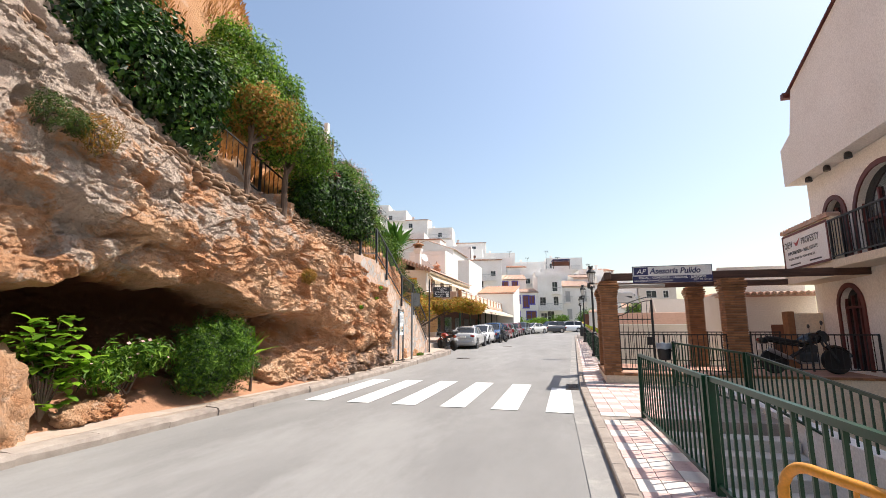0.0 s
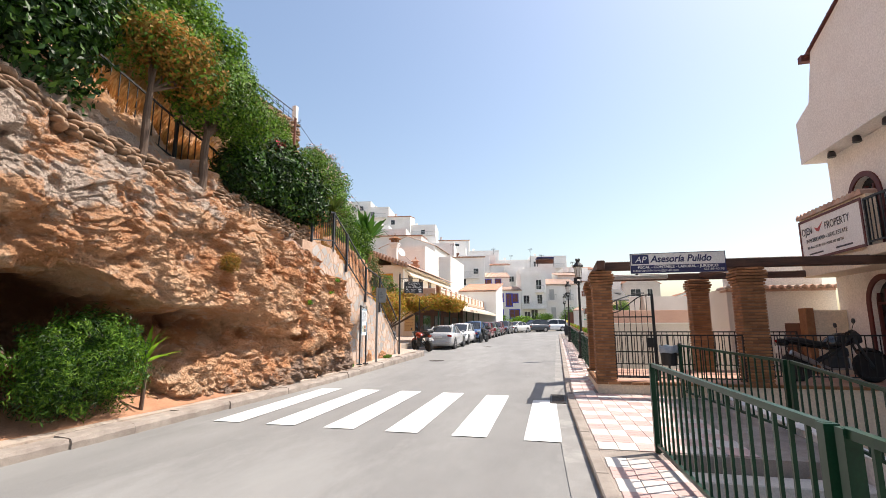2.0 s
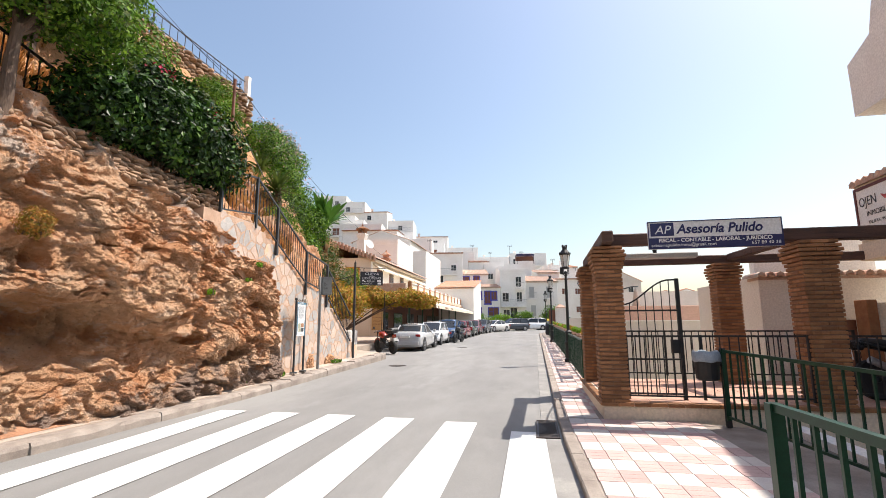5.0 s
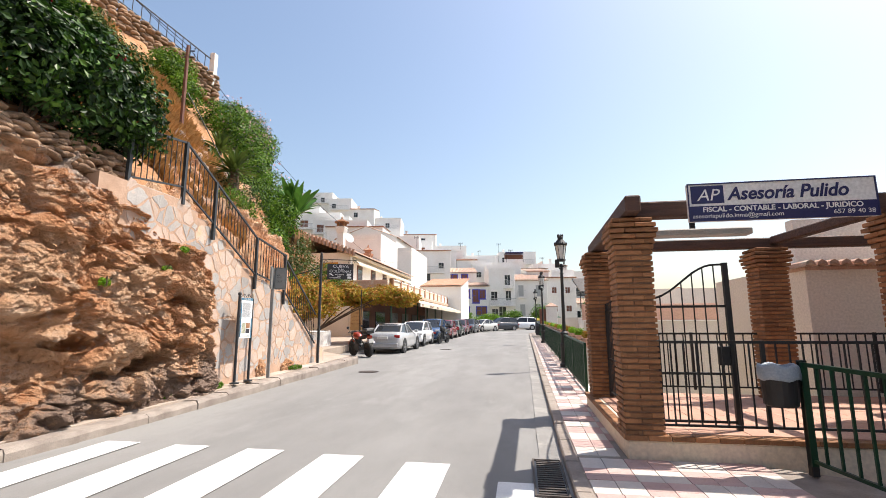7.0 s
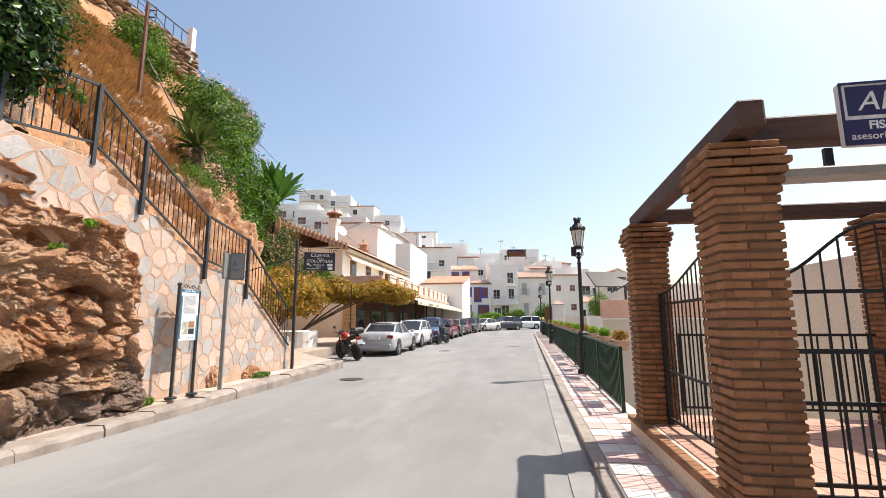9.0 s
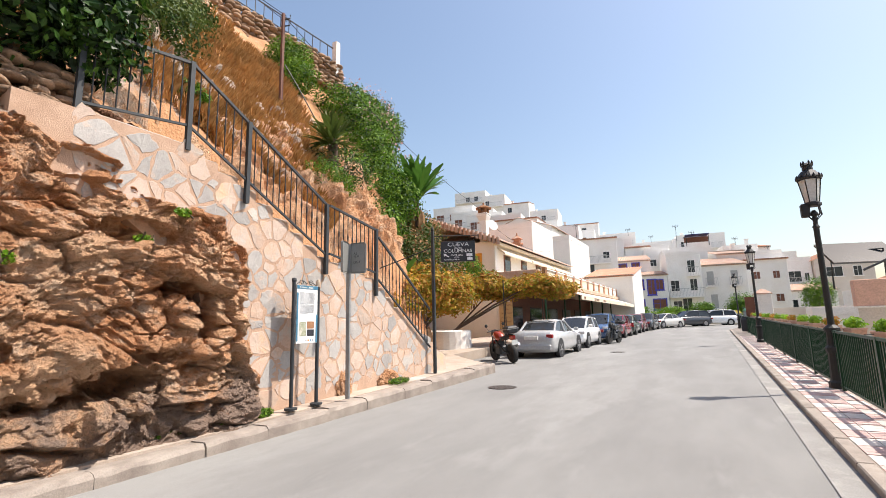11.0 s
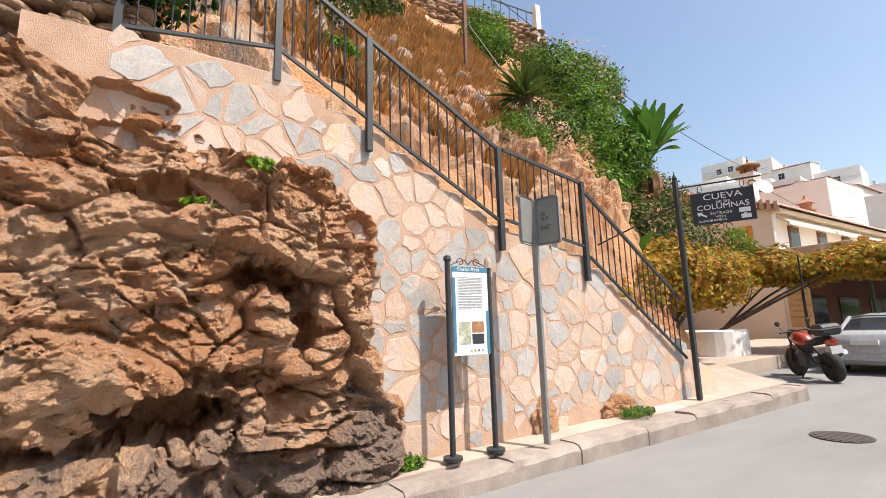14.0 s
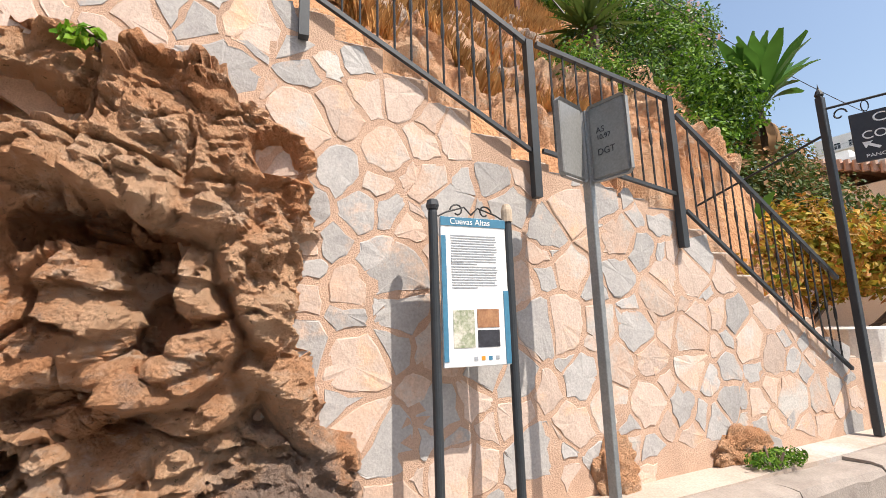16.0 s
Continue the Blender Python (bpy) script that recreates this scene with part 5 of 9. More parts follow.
r3 = railing("stair_railing", [(xr, 20.48, 3.42), (xr, 22.55, 1.92)], 0.98, 0.125, GREY, "dark iron railing with knopped bars down to the street", "railing", 0.032, 0.009, 0.02, low=0.06, twist=True, posts=[])
railing("path_railing", [(-9.6, 6.0, 8.3), (-8.9, 8.4, 7.35), (-8.05, 10.6, 6.15), (-7.75, 12.6, 5.5)], 0.95, 0.16, IRON, "black iron railing along the path above the cliff", "railing", 0.03, 0.009, 0.018, low=0.06)

# hanging sign on its tall post
cs = thing("cave_sign", (-6.80, 22.55, 0.38), "black hanging sign with white lettering on a tall iron post", "sign")
part("post", box(B(), -0.035, -0.035, 0, 0.035, 0.035, 3.5, bev=0.006), M_GREYIRON, cs)
bm = B()
lathe(bm, [(0.03, 3.5), (0.045, 3.53), (0.03, 3.57), (0.012, 3.6), (0.001, 3.66)], 8)
part("finial", bm, M_IRON, cs)
bm = B()
ring_tube(bm, [(0, 0, 3.36), (0.5, 0.25, 3.36), (1.05, 0.52, 3.36)], 0.013, 6)
ring_tube(bm, [(0, 0, 3.08), (-0.6, -0.1, 2.9), (-1.5, -0.2, 2.65)], 0.014, 6)
for cx, r in ((0.12, 0.07), (0.93, 0.06)):
    ring_tube(bm, [(cx + r * math.cos(a) * (1 - a / 9), cx * 0.5, 3.26 + r * math.sin(a) * (1 - a / 9)) for a in [0.5 * k for k in range(12)]], 0.009, 5)
part("bracket", bm, M_IRON, cs, "scrolled iron bracket")
dx, dy = 0.894, 0.447
rot = Matrix.Rotation(math.atan2(dy, dx), 4, "Z")
ob = part("board", box(B(), 0.20, -0.018, 2.70, 1.06, 0.018, 3.22, bev=0.005), M_SIGNBLACK, cs, "black sign board")
ob.matrix_local = rot
bm = B()
for xx in (0.34, 0.92):
    ring_tube(bm, [(xx + 0.03 * math.cos(a), 0, 3.29 + 0.06 * math.sin(a)) for a in [math.pi / 5 * k for k in range(10)]], 0.006, 5, True)
for s in (-1, 1):
    ring_tube(bm, [(0.63 + s * (0.05 + 0.05 * math.cos(a) * (1 - a / 10)), 0, 2.64 + 0.05 * math.sin(a)) for a in [0.5 * k for k in range(11)]], 0.007, 5)
ob = part("hook", bm, M_IRON, cs)
ob.matrix_local = rot
S = lambda x, z: rot @ pose(x, -0.02, z, 90, 0, 0)
text_part("lettering", "CUEVA", 0.135, M_SIGNWHITE, cs, S(0.64, 3.09), "CENTER", 0.002, 0, 1.25)
text_part("lettering", "de las", 0.07, M_SIGNWHITE, cs, S(0.64, 3.025), "CENTER", 0.002, 0, 1.2)
text_part("lettering", "COLUMNAS", 0.12, M_SIGNWHITE, cs, S(0.63, 2.93), "CENTER", 0.002, 0, 1.1)
text_part("lettering", "ENTRADA", 0.06, M_SIGNWHITE, cs, S(0.45, 2.84), "LEFT", 0.002, 0, 1.1)
text_part("lettering", "VISTA", 0.05, M_SIGNWHITE, cs, S(0.52, 2.785), "LEFT", 0.002, 0, 1.1)
text_part("lettering", "PANORAMICA", 0.05, M_SIGNWHITE, cs, S(0.28, 2.735), "LEFT", 0.002, 0, 1.2)
bm = B()
prism(bm, [(0.27, 2.90), (0.35, 2.90), (0.33, 2.88), (0.41, 2.83), (0.39, 2.81), (0.31, 2.86), (0.29, 2.83)], "y", -0.022, -0.019)
for a, b, c, d in ((0.84, 2.83, 0.99, 2.90), (0.86, 2.735, 0.99, 2.80), (0.90, 2.80, 0.94, 2.815)):
    box(bm, a, -0.022, b, c, -0.019, d)
ob = part("pictogram", bm, M_SIGNWHITE, cs, "white arrow and camera marks")
ob.matrix_local = rot

# information board on two posts
ib = thing("information_board", (-6.70, 18.21, 0.30), "blue-edged white information board on two grey posts", "information board")
M_BOARDBLUE = material("board_blue", (0.055, 0.20, 0.31), (0.045, 0.17, 0.27), 0.4, scale=3, fine=30, bump=0.04)
M_PHOTO1 = material("faded_photo_rock", (0.48, 0.48, 0.36), (0.16, 0.20, 0.10), 0.5, scale=22, fine=80, bump=0.0, c3=(0.62, 0.58, 0.5), c3_at=0.52)
M_PHOTO2 = material("faded_photo_cave", (0.46, 0.24, 0.12), (0.22, 0.09, 0.04), 0.5, scale=18, fine=80, bump=0.0)
M_PHOTO3 = material("dark_photo_cave", (0.04, 0.04, 0.05), (0.02, 0.02, 0.025), 0.5, scale=20, fine=80, bump=0.0, c3=(0.5, 0.5, 0.5), c3_at=0.6)
M_TEXTGREY = material("printed_grey", (0.33, 0.35, 0.37), (0.29, 0.31, 0.33), 0.6, scale=40, fine=200, bump=0.0)
for yy in (-0.27, 0.27):
    bm = B()
    lathe(bm, [(0.030, 0), (0.030, 1.95), (0.026, 1.97)], 14, (0, yy, 0))
    part("post", bm, M_GREYIRON, ib)
    bm = B()
    lathe(bm, [(0.10, -0.02), (0.10, 0.012), (0.04, 0.02)], 16, (0, yy, 0))
    part("foot_plate", bm, M_GREYIRON, ib)
bm = B()
lathe(bm, [(0.034, 1.97), (0.043, 1.995), (0.034, 2.03), (0.012, 2.04)], 12, (0, -0.27, 0))
part("cap", bm, M_GREYIRON, ib)
bm = B()
lathe(bm, [(0.038, 1.92), (0.038, 2.0), (0.026, 2.04), (0.001, 2.05)], 12, (0, 0.27, 0))
part("cap", bm, material("bleached_cap", (0.50, 0.40, 0.30), (0.42, 0.33, 0.25), 0.8, scale=8, fine=60, bump=0.2), ib, "bleached plastic cap")
part("panel", box(B(), 0.0, -0.232, 0.985, 0.03, 0.232, 1.925, bev=0.004), M_SIGNWHITE, ib)
part("title_band", box(B(), 0.030, -0.232, 1.865, 0.034, 0.232, 1.922), M_BOARDBLUE, ib, "blue title band")
part("side_band", box(B(), 0.030, -0.232, 1.02, 0.034, -0.20, 1.80), M_BOARDBLUE, ib, "blue side band")
part("side_band", box(B(), 0.030, 0.195, 0.99, 0.034, 0.232, 1.45), M_BOARDBLUE, ib, "blue side band")
E_ = lambda y, z: Matrix.Translation((0.0355, y, z)) @ Matrix.Rotation(math.pi / 2, 4, "Z") @ Matrix.Rotation(math.pi / 2, 4, "X")
text_part("lettering", "Cuevas Altas", 0.055, M_SIGNWHITE, ib, E_(-0.17, 1.876), "LEFT", 0.001)
random.seed(33)
for z0, n in ((1.80, 12), (1.63, 1), (1.60, 9)):
    for k in range(n):
        z = z0 - 0.0165 * k
        w = 0.33 if k < n - 1 and n > 1 else 0.18 if n > 1 else 0.09
        part("text_line", box(B(), 0.030, -0.165, z, 0.0332, -0.165 + w * random.uniform(0.92, 1.0), z + 0.006), M_TEXTGREY, ib)
part("photo", box(B(), 0.030, -0.165, 1.10, 0.033, -0.02, 1.33), M_PHOTO1, ib, "faded photograph of rocks")
part("photo", box(B(), 0.030, 0.0, 1.22, 0.033, 0.155, 1.335), M_PHOTO2, ib, "faded photograph of an orange cave")
part("photo", box(B(), 0.030, 0.0, 1.10, 0.033, 0.155, 1.205), M_PHOTO3, ib, "dark photograph of a cave")
for k in range(4):
    part("logo", box(B(), 0.030, -0.03 + 0.05 * k, 1.02, 0.033, -0.005 + 0.05 * k, 1.045), (M_TEXTGREY, M_YELLOW, M_BOARDBLUE, M_TEXTGREY)[k], ib)
bm = B()
for s in (-1, 1):
    ring_tube(bm, [(0.0, s * (0.10 + 0.05 * math.cos(a) * (1 - a / 9)), 1.975 + 0.045 * math.sin(a) * (1 - a / 12)) for a in [0.5 * k for k in range(12)]], 0.006, 5)
    ring_tube(bm, [(0, s * 0.235, 1.93), (0, s * 0.18, 1.96), (0, s * 0.05, 2.0), (0, 0, 1.95)], 0.006, 5)
part("scrollwork", bm, M_IRON, ib, "small scrolled iron crest")

# back of two road signs on one post
M_ZINC = material("galvanised_steel", (0.30, 0.31, 0.31), (0.24, 0.25, 0.25), 0.45, 0.4, scale=10, fine=60, bump=0.1, dist=0.002)
M_SIGNBACK = material("sign_back_grey", (0.26, 0.26, 0.25), (0.22, 0.22, 0.21), 0.5, 0.2, scale=4, fine=60, bump=0.1, dist=0.002)
ds = thing("road_sign", (-6.52, 19.05, 0.30), "grey backs of two road signs on a steel post", "road sign")
part("post", box(B(), -0.04, -0.02, 0, 0.04, 0.02, 2.72, bev=0.004), M_ZINC, ds)
for ang, x0, tag in ((-62, 0.04, 1), (62 + 180, 0.04, 0)):
    bm = B()
    box(bm, 0.03, -0.012, 2.18, 0.34, 0.012, 2.74, bev=0.03)
    ob = part("sign_plate", bm, M_SIGNBACK, ds)
    ob.matrix_local = Matrix.Rotation(radians(15 if tag else -70), 4, "Z")
for k, (y_, z_) in enumerate(((0.16, 2.52), (0.16, 2.47), (0.16, 2.36))):
    mm = Matrix.Rotation(radians(15), 4, "Z") @ pose(y_ - 0.06, -0.014, z_, 90, 0, 0)
    text_part("lettering", ("AS", "10.97", "DGT")[k], (0.06, 0.05, 0.065)[k], M_SIGNBLACK, ds, mm, "LEFT", 0.001)
mm = Matrix.Rotation(radians(-70), 4, "Z") @ pose(0.14, -0.014, 2.42, 90, 0, 0)
text_part("lettering", "AS", 0.06, M_SIGNBLACK, ds, mm, "LEFT", 0.001)

# dry stone coping along the top of the cliff
random.seed(41)
dry = solid("dry_stone_wall", box(B(), -7.75, 14.0, 3.7, -7.25, 15.1, 4.2), M_DRYSTONE, "rough dry stone coping along the cliff's top", "wall", "structure")
stone_kinds = []
for k in range(6):
    rnd = random.Random(70 + k)
    bm = B()
    bmesh.ops.create_icosphere(bm, subdivisions=2, radius=0.5)
    for v in bm.verts:
        p = v.co.copy()
        v.co = p * (1 + 0.35 * noise.noise(p * 2.2 + Vector((k * 9, 0, 0))))
        v.co.z = max(-0.33, min(0.33, v.co.z * 1.1))
    me = finish("stone", bm, M_DRYSTONE, True)
    stone_kinds.append(me)
y = 2.5
near, n_near = [], 0
while y < 15.1:
    t = lerp(TOP, y)
    rows = 6 if y > 11 else 4
    for r in range(rows):
        w = random.uniform(0.16, 0.34)
        m = Matrix.Translation((-7.20 - 0.02 * r + random.uniform(-0.04, 0.04) - 0.05 * (y < 11), y + random.uniform(-0.08, 0.08), t - 0.04 + 0.085 * r + random.uniform(-0.02, 0.02))) @ Euler((random.uniform(-0.3, 0.3) - math.atan2(lerp(TOP, y - 0.5) - lerp(TOP, y + 0.5), 1), random.uniform(-0.3, 0.3), random.uniform(-0.4, 0.4))).to_matrix().to_4x4() @ Matrix.Diagonal((0.30, w * 1.15, random.uniform(0.10, 0.16), 1))
        piece("stone", stone_kinds[random.randrange(6)], dry, m)
    y += 0.19

# ---- the village ahead ----
def tile_roof(bm, x0, x1, y0, y1, z0, z1, pitch=0.24):
    """A roof plane of clay tile ribs rising from (y0, z0) to (y1, z1)."""
    n = max(2, int((x1 - x0) / pitch))
    w = (x1 - x0) / n
    L = math.hypot(y1 - y0, z1 - z0)
    rows = max(1, int(L / 0.45))
    prof = [(0.0, 0.0), (0.15, 0.05), (0.35, 0.085), (0.5, 0.095), (0.65, 0.085), (0.85, 0.05)]
    line_ = [(x0 + (i + u) * w, h) for i in range(n) for u, h in prof] + [(x1, 0.0)]
    rings = []
    for r in range(rows + 1):
        t = r / rows
        lift = 0.03 if 0 < r < rows else 0.0
        for e in ((lift, 0.0) if lift else (0.0,)):
            rings.append([bm.verts.new((x, y0 + (y1 - y0) * t, z0 + (z1 - z0) * t + h - (0.0 if e else lift) + 0.015)) for x, h in line_])
    for lo, hi in zip(rings, rings[1:]):
        for k in range(len(line_) - 1):
            bm.faces.new((lo[k], lo[k + 1], hi[k + 1], hi[k]))


def window(th, x, z, w, h, trim, pane, depth=0.0, sill=True, face=-1):
    """A window on a south wall (local y = depth): surround, pane, bars and sill."""
    y = depth
    bm = B()
    t = 0.13 if trim is not M_WHITE else 0.06
    box(bm, x - w / 2 - t, y - 0.05, z - t, x - w / 2, y + 0.02, z + h + t)
    box(bm, x + w / 2, y - 0.05, z - t, x + w / 2 + t, y + 0.02, z + h + t)
    box(bm, x - w / 2, y - 0.05, z + h, x + w / 2, y + 0.02, z + h + t)
    box(bm, x - w / 2, y - 0.05, z - t, x + w / 2, y + 0.02, z)
    wd = part("window", bm, trim, th)
    part("pane", box(B(), x - w / 2, y - 0.012, z, x + w / 2, y + 0.01, z + h), pane, wd)
    bm = B()
    box(bm, x - 0.03, y - 0.03, z, x + 0.03, y - 0.013, z + h)
    box(bm, x - w / 2, y - 0.03, z + h * 0.55, x - 0.03, y - 0.013, z + h * 0.55 + 0.05)
    part("glazing_bar", bm, trim if trim is not M_WHITE else M_GREYWIN, wd)
    if sill:
        part("sill", box(B(), x - w / 2 - 0.2, y - 0.16, z - t - 0.07, x + w / 2 + 0.2, y + 0.02, z - t), trim, wd)
    return wd


def balcony(th, x0, x1, z, depth=0.0, out=0.9):
    part("balcony", box(B(), x0, depth - out, z - 0.16, x1, depth + 0.02, z), M_WHITE, th)
    bm = B()
    n = int((x1 - x0) / 0.16)
    for i in range(n + 1):
        x = x0 + (x1 - x0) * i / n
        box(bm, x - 0.012, depth - out, z, x + 0.012, depth - out + 0.024, z + 0.95)
    box(bm, x0, depth - out - 0.01, z + 0.95, x1, depth - out + 0.04, z + 1.0)
    part("balcony_rail", bm, M_GREYWIN, th)


def house(name, x0, x1, y, deep, z0, z1, label, roof="flat", mat=None, wins=(), trim=None, pane=None, balconies=(), rise=0.9, roof_mat=None, chimney=None, turn=9):
    """A house with its south front at y. wins: (x, z, w, h) from the front's lower west corner."""
    mat = mat or M_WHITE
    th = thing(name, (x0, y, z0), label, "house", "village houses")
    k = 1 / math.cos(radians(turn))
    w, h = (x1 - x0) * k, z1 - z0
    wins = [(a * k, b, c * min(k, 1.15), d) for a, b, c, d in wins]
    balconies = [(b[0] * k, b[1] * k, *b[2:]) for b in balconies]
    th.matrix_world = pose(x0, y, z0, 0, 0, turn)
    bm = B()
    box(bm, 0, 0, 0, w, deep, h, bev=0.04)
    if roof == "shed":
        prism(bm, [(0, h), (deep, h), (deep, h + rise)], "x", 0.0, w)
    if roof == "gable":
        prism(bm, [(0, h), (w, h), (w / 2, h + rise)], "y", 0, deep)
    part("wall", bm, mat, th)
    rm = roof_mat or M_OLDROOF
    if roof == "shed":
        bm = B()
        tile_roof(bm, -0.15, w + 0.15, -0.3, deep, h - 0.05, h + rise + 0.03)
        part("roof", bm, rm, th)
        part("eave", box(B(), -0.15, -0.25, h - 0.12, w + 0.15, 0.0, h - 0.055), rm, th)
    elif roof == "gable":
        bm = B()
        for s in (0, 1):
            e = (-0.3, h - 0.3 * rise / (w / 2)) if s == 0 else (w + 0.3, h - 0.3 * rise / (w / 2))
            n = int(deep / 0.26)
            for i in range(n):
                a, b = deep * i / n - 0.1, deep * (i + 1) / n - 0.1
                c = (a + b) / 2
                pts = [(e[0], a, e[1] + 0.03), (e[0], c, e[1] + 0.12), (e[0], b, e[1] + 0.03)]
                qts = [(w / 2, a, h + rise + 0.05), (w / 2, c, h + rise + 0.14), (w / 2, b, h + rise + 0.05)]
                v = [bm.verts.new(p) for p in pts + qts]
                bm.faces.new((v[0], v[1], v[4], v[3]))
                bm.faces.new((v[1], v[2], v[5], v[4]))
                bm.faces.new((v[0], v[1], v[2]))
        part("roof", bm, rm, th, kind="stuff")
    else:
        bm = B()
        for d in ((0, -0.02, w, 0.2), (0, deep - 0.2, w, deep + 0.02), (-0.02, 0.2, 0.2, deep - 0.2), (w - 0.2, 0.2, w + 0.02, deep - 0.2)):
            box(bm, d[0], d[1], h - 0.02, d[2], d[3], h + 0.45)
        part("parapet", bm, mat, th)
    for win in wins:
        window(th, *win, trim or M_WHITE, pane or M_DARKGLASS)
    for b in balconies:
        balcony(th, *b)
    if chimney:
        cx, cy, ch = chimney
        bm = B()
        box(bm, cx - 0.25, cy - 0.25, h - 0.3, cx + 0.25, cy + 0.25, h + ch, bev=0.02)
        box(bm, cx - 0.34, cy - 0.34, h + ch, cx + 0.34, cy + 0.34, h + ch + 0.12)
        part("chimney", bm, mat, th)
    return th


# the row facing down the road
house("village_house", -9.8, -5.1, 78, 8, 0.8, 7.3, "white house with blue-framed brown shuttered windows", "shed", wins=[(1.35, 4.75, 0.95, 1.1), (2.8, 4.0, 0.85, 1.85), (3.7, 4.6, 0.85, 1.2), (1.3, 2.1, 0.95, 1.2), (3.6, 2.1, 1.4, 1.2)], trim=M_BLUETRIM, pane=M_BROWNWIN, rise=1.1)
house("village_house", -15.6, -7.6, 85, 8, 2.0, 10.2, "white gabled house with blue window frames", "shed", wins=[(4.0, 6.8, 1.5, 0.95), (6.0, 6.8, 0.9, 1.0)], trim=M_BLUETRIM, pane=M_BROWNWIN, rise=1.6)
house("village_house", -5.1, -1.2, 79, 9, 0.8, 9.6, "tall white house with terraces and a parapet", "flat", wins=[(2.8, 6.6, 0.8, 1.5), (2.9, 4.3, 0.75, 1.4), (2.0, 1.4, 1.0, 1.9), (0.8, 4.3, 0.9, 1.3), (0.9, 1.8, 0.9, 1.2)], balconies=[(0.1, 3.9, 3.55), (2.2, 3.6, 6.2, 0, 0.7)])
house("village_house", -2.0, 3.7, 80, 8, 0.8, 8.2, "white house with grey shutters and a clay tile roof", "shed", wins=[(1.7, 4.9, 0.75, 1.7), (4.3, 4.9, 0.75, 1.7), (1.9, 2.0, 0.75, 1.7), (4.3, 2.0, 0.75, 1.7)], pane=M_GREYWIN, balconies=[(1.1, 2.4, 4.75, 0, 0.4), (3.7, 5.0, 4.75, 0, 0.4)], rise=1.6)
house("village_house", 3.7, 8.3, 84, 9, 0.8, 8.9, "white house with small brown windows", "shed", wins=[(1.2, 5.6, 0.7, 0.9), (3.3, 5.6, 0.7, 0.9), (3.4, 2.7, 0.8, 0.9), (1.2, 2.7, 0.8, 0.9)], pane=M_BROWNWIN, rise=0.7, roof_mat=M_ROOF)
house("village_house", 8.5, 12.6, 96, 9, 0.5, 9.6, "white apartment house with a stack of glazed bays", "flat", wins=[(1.9, 6.0, 1.6, 1.5), (1.9, 3.4, 1.6, 1.5), (0.7, 6.1, 0.5, 1.1), (3.4, 6.1, 0.5, 1.1), (0.7, 3.5, 0.5, 1.1)], balconies=[(1.0, 2.9, 5.6, 0, 0.5)])
house("village_house", 12.8, 19.5, 96, 10, 0.5, 9.4, "cream house with a brown tiled roof and covered terrace", "gable", mat=M_GREYWHITE, wins=[(2.2, 6.5, 1.8, 1.3), (4.8, 6.5, 0.9, 1.3)], rise=1.6, roof_mat=M_ROOF)
house("village_house", -6.2, -0.2, 90, 8, 4, 11.5, "white house block stepping up the hill", "flat", wins=[(4.0, 5.0, 0.8, 0.8)])
house("village_house", -2.6, 4.6, 95, 9, 5, 11.7, "white house with a long tiled canopy", "shed", wins=[(1.5, 4.0, 0.9, 1.1), (5.6, 4.6, 1.0, 1.2)], rise=0.8, chimney=(6.3, 2, 1.2))
th = house("village_house", -5.8, 0.6, 102, 9, 6, 13.4, "grey-white house under construction-like open terrace with a navy awning", "flat", wins=[(3.0, 4.8, 2.2, 1.6), (5.2, 4.8, 1.2, 1.5)], chimney=(1.2, 3, 2.2))
tagged(th, "tall pale house with an open top terrace and navy awning")
part("awning", box(B(), 2.6, -0.6, 9.7, 6.2, 2.6, 9.85), M_SIGNBLUE, th, "dark navy awning")
part("terrace_wall", box(B(), 2.4, 0.0, 7.8, 6.4, 0.15, 8.5), M_WHITE, th)
for xx in (2.7, 6.1):
    part("awning_post", box(B(), xx - 0.05, -0.5, 7.8, xx + 0.05, -0.4, 9.7), M_IRON, th)
part("terrace_room", box(B(), 2.6, 1.2, 7.4, 6.3, 1.6, 9.6), M_BROWNWIN, th, "shaded brown back of the terrace")
house("village_house", 2.2, 7.2, 104, 8, 6, 13.2, "white house with a roof terrace and chimney", "flat", wins=[(1.0, 5.2, 1.0, 1.0)], chimney=(4.0, 2, 1.5))
house("village_house", 7.4, 13.4, 112, 8, 5, 12.4, "white house with terraces on the skyline", "flat", wins=[(1.5, 4.6, 1.0, 1.0), (4.2, 4.6, 1.0, 1.0)])
house("village_house", -20.5, -12.2, 104, 9, 8, 16.8, "white house with an arched loggia", "flat", wins=[(2.2, 6.4, 1.2, 1.4), (5.5, 6.0, 1.8, 2.2)])
house("village_house", -13.5, -6.5, 112, 9, 8, 16.2, "white terraced houses near the hilltop", "flat", wins=[(1.5, 5.6, 0.9, 1.1), (4.5, 5.6, 0.9, 1.1)])
house("village_house", -20.0, -11.6, 82, 10, 4, 13.6, "white house with an orange hipped roof and balconies", "shed", wins=[(4.6, 4.6, 1.1, 1.2), (6.9, 6.6, 0.8, 0.9), (2.2, 6.4, 1.4, 1.5)], balconies=[(3.4, 7.4, 5.9, 0, 0.8)], rise=1.4, roof_mat=M_ROOF)
house("village_house", -26, -17.2, 70, 10, 4, 13.6, "large white windowless house side", "gable", wins=[], rise=1.6, turn=0)
house("village_house", -18.0, -12.6, 60, 9, 3, 9.9, "white house block behind the restaurant", "flat", wins=[], turn=0)
house("village_house", -12.3, -7.4, 64, 8, 1.5, 6.2, "low house with an orange tiled roof behind the terrace", "shed", wins=[], rise=1.5, roof_mat=M_ROOF, turn=0)
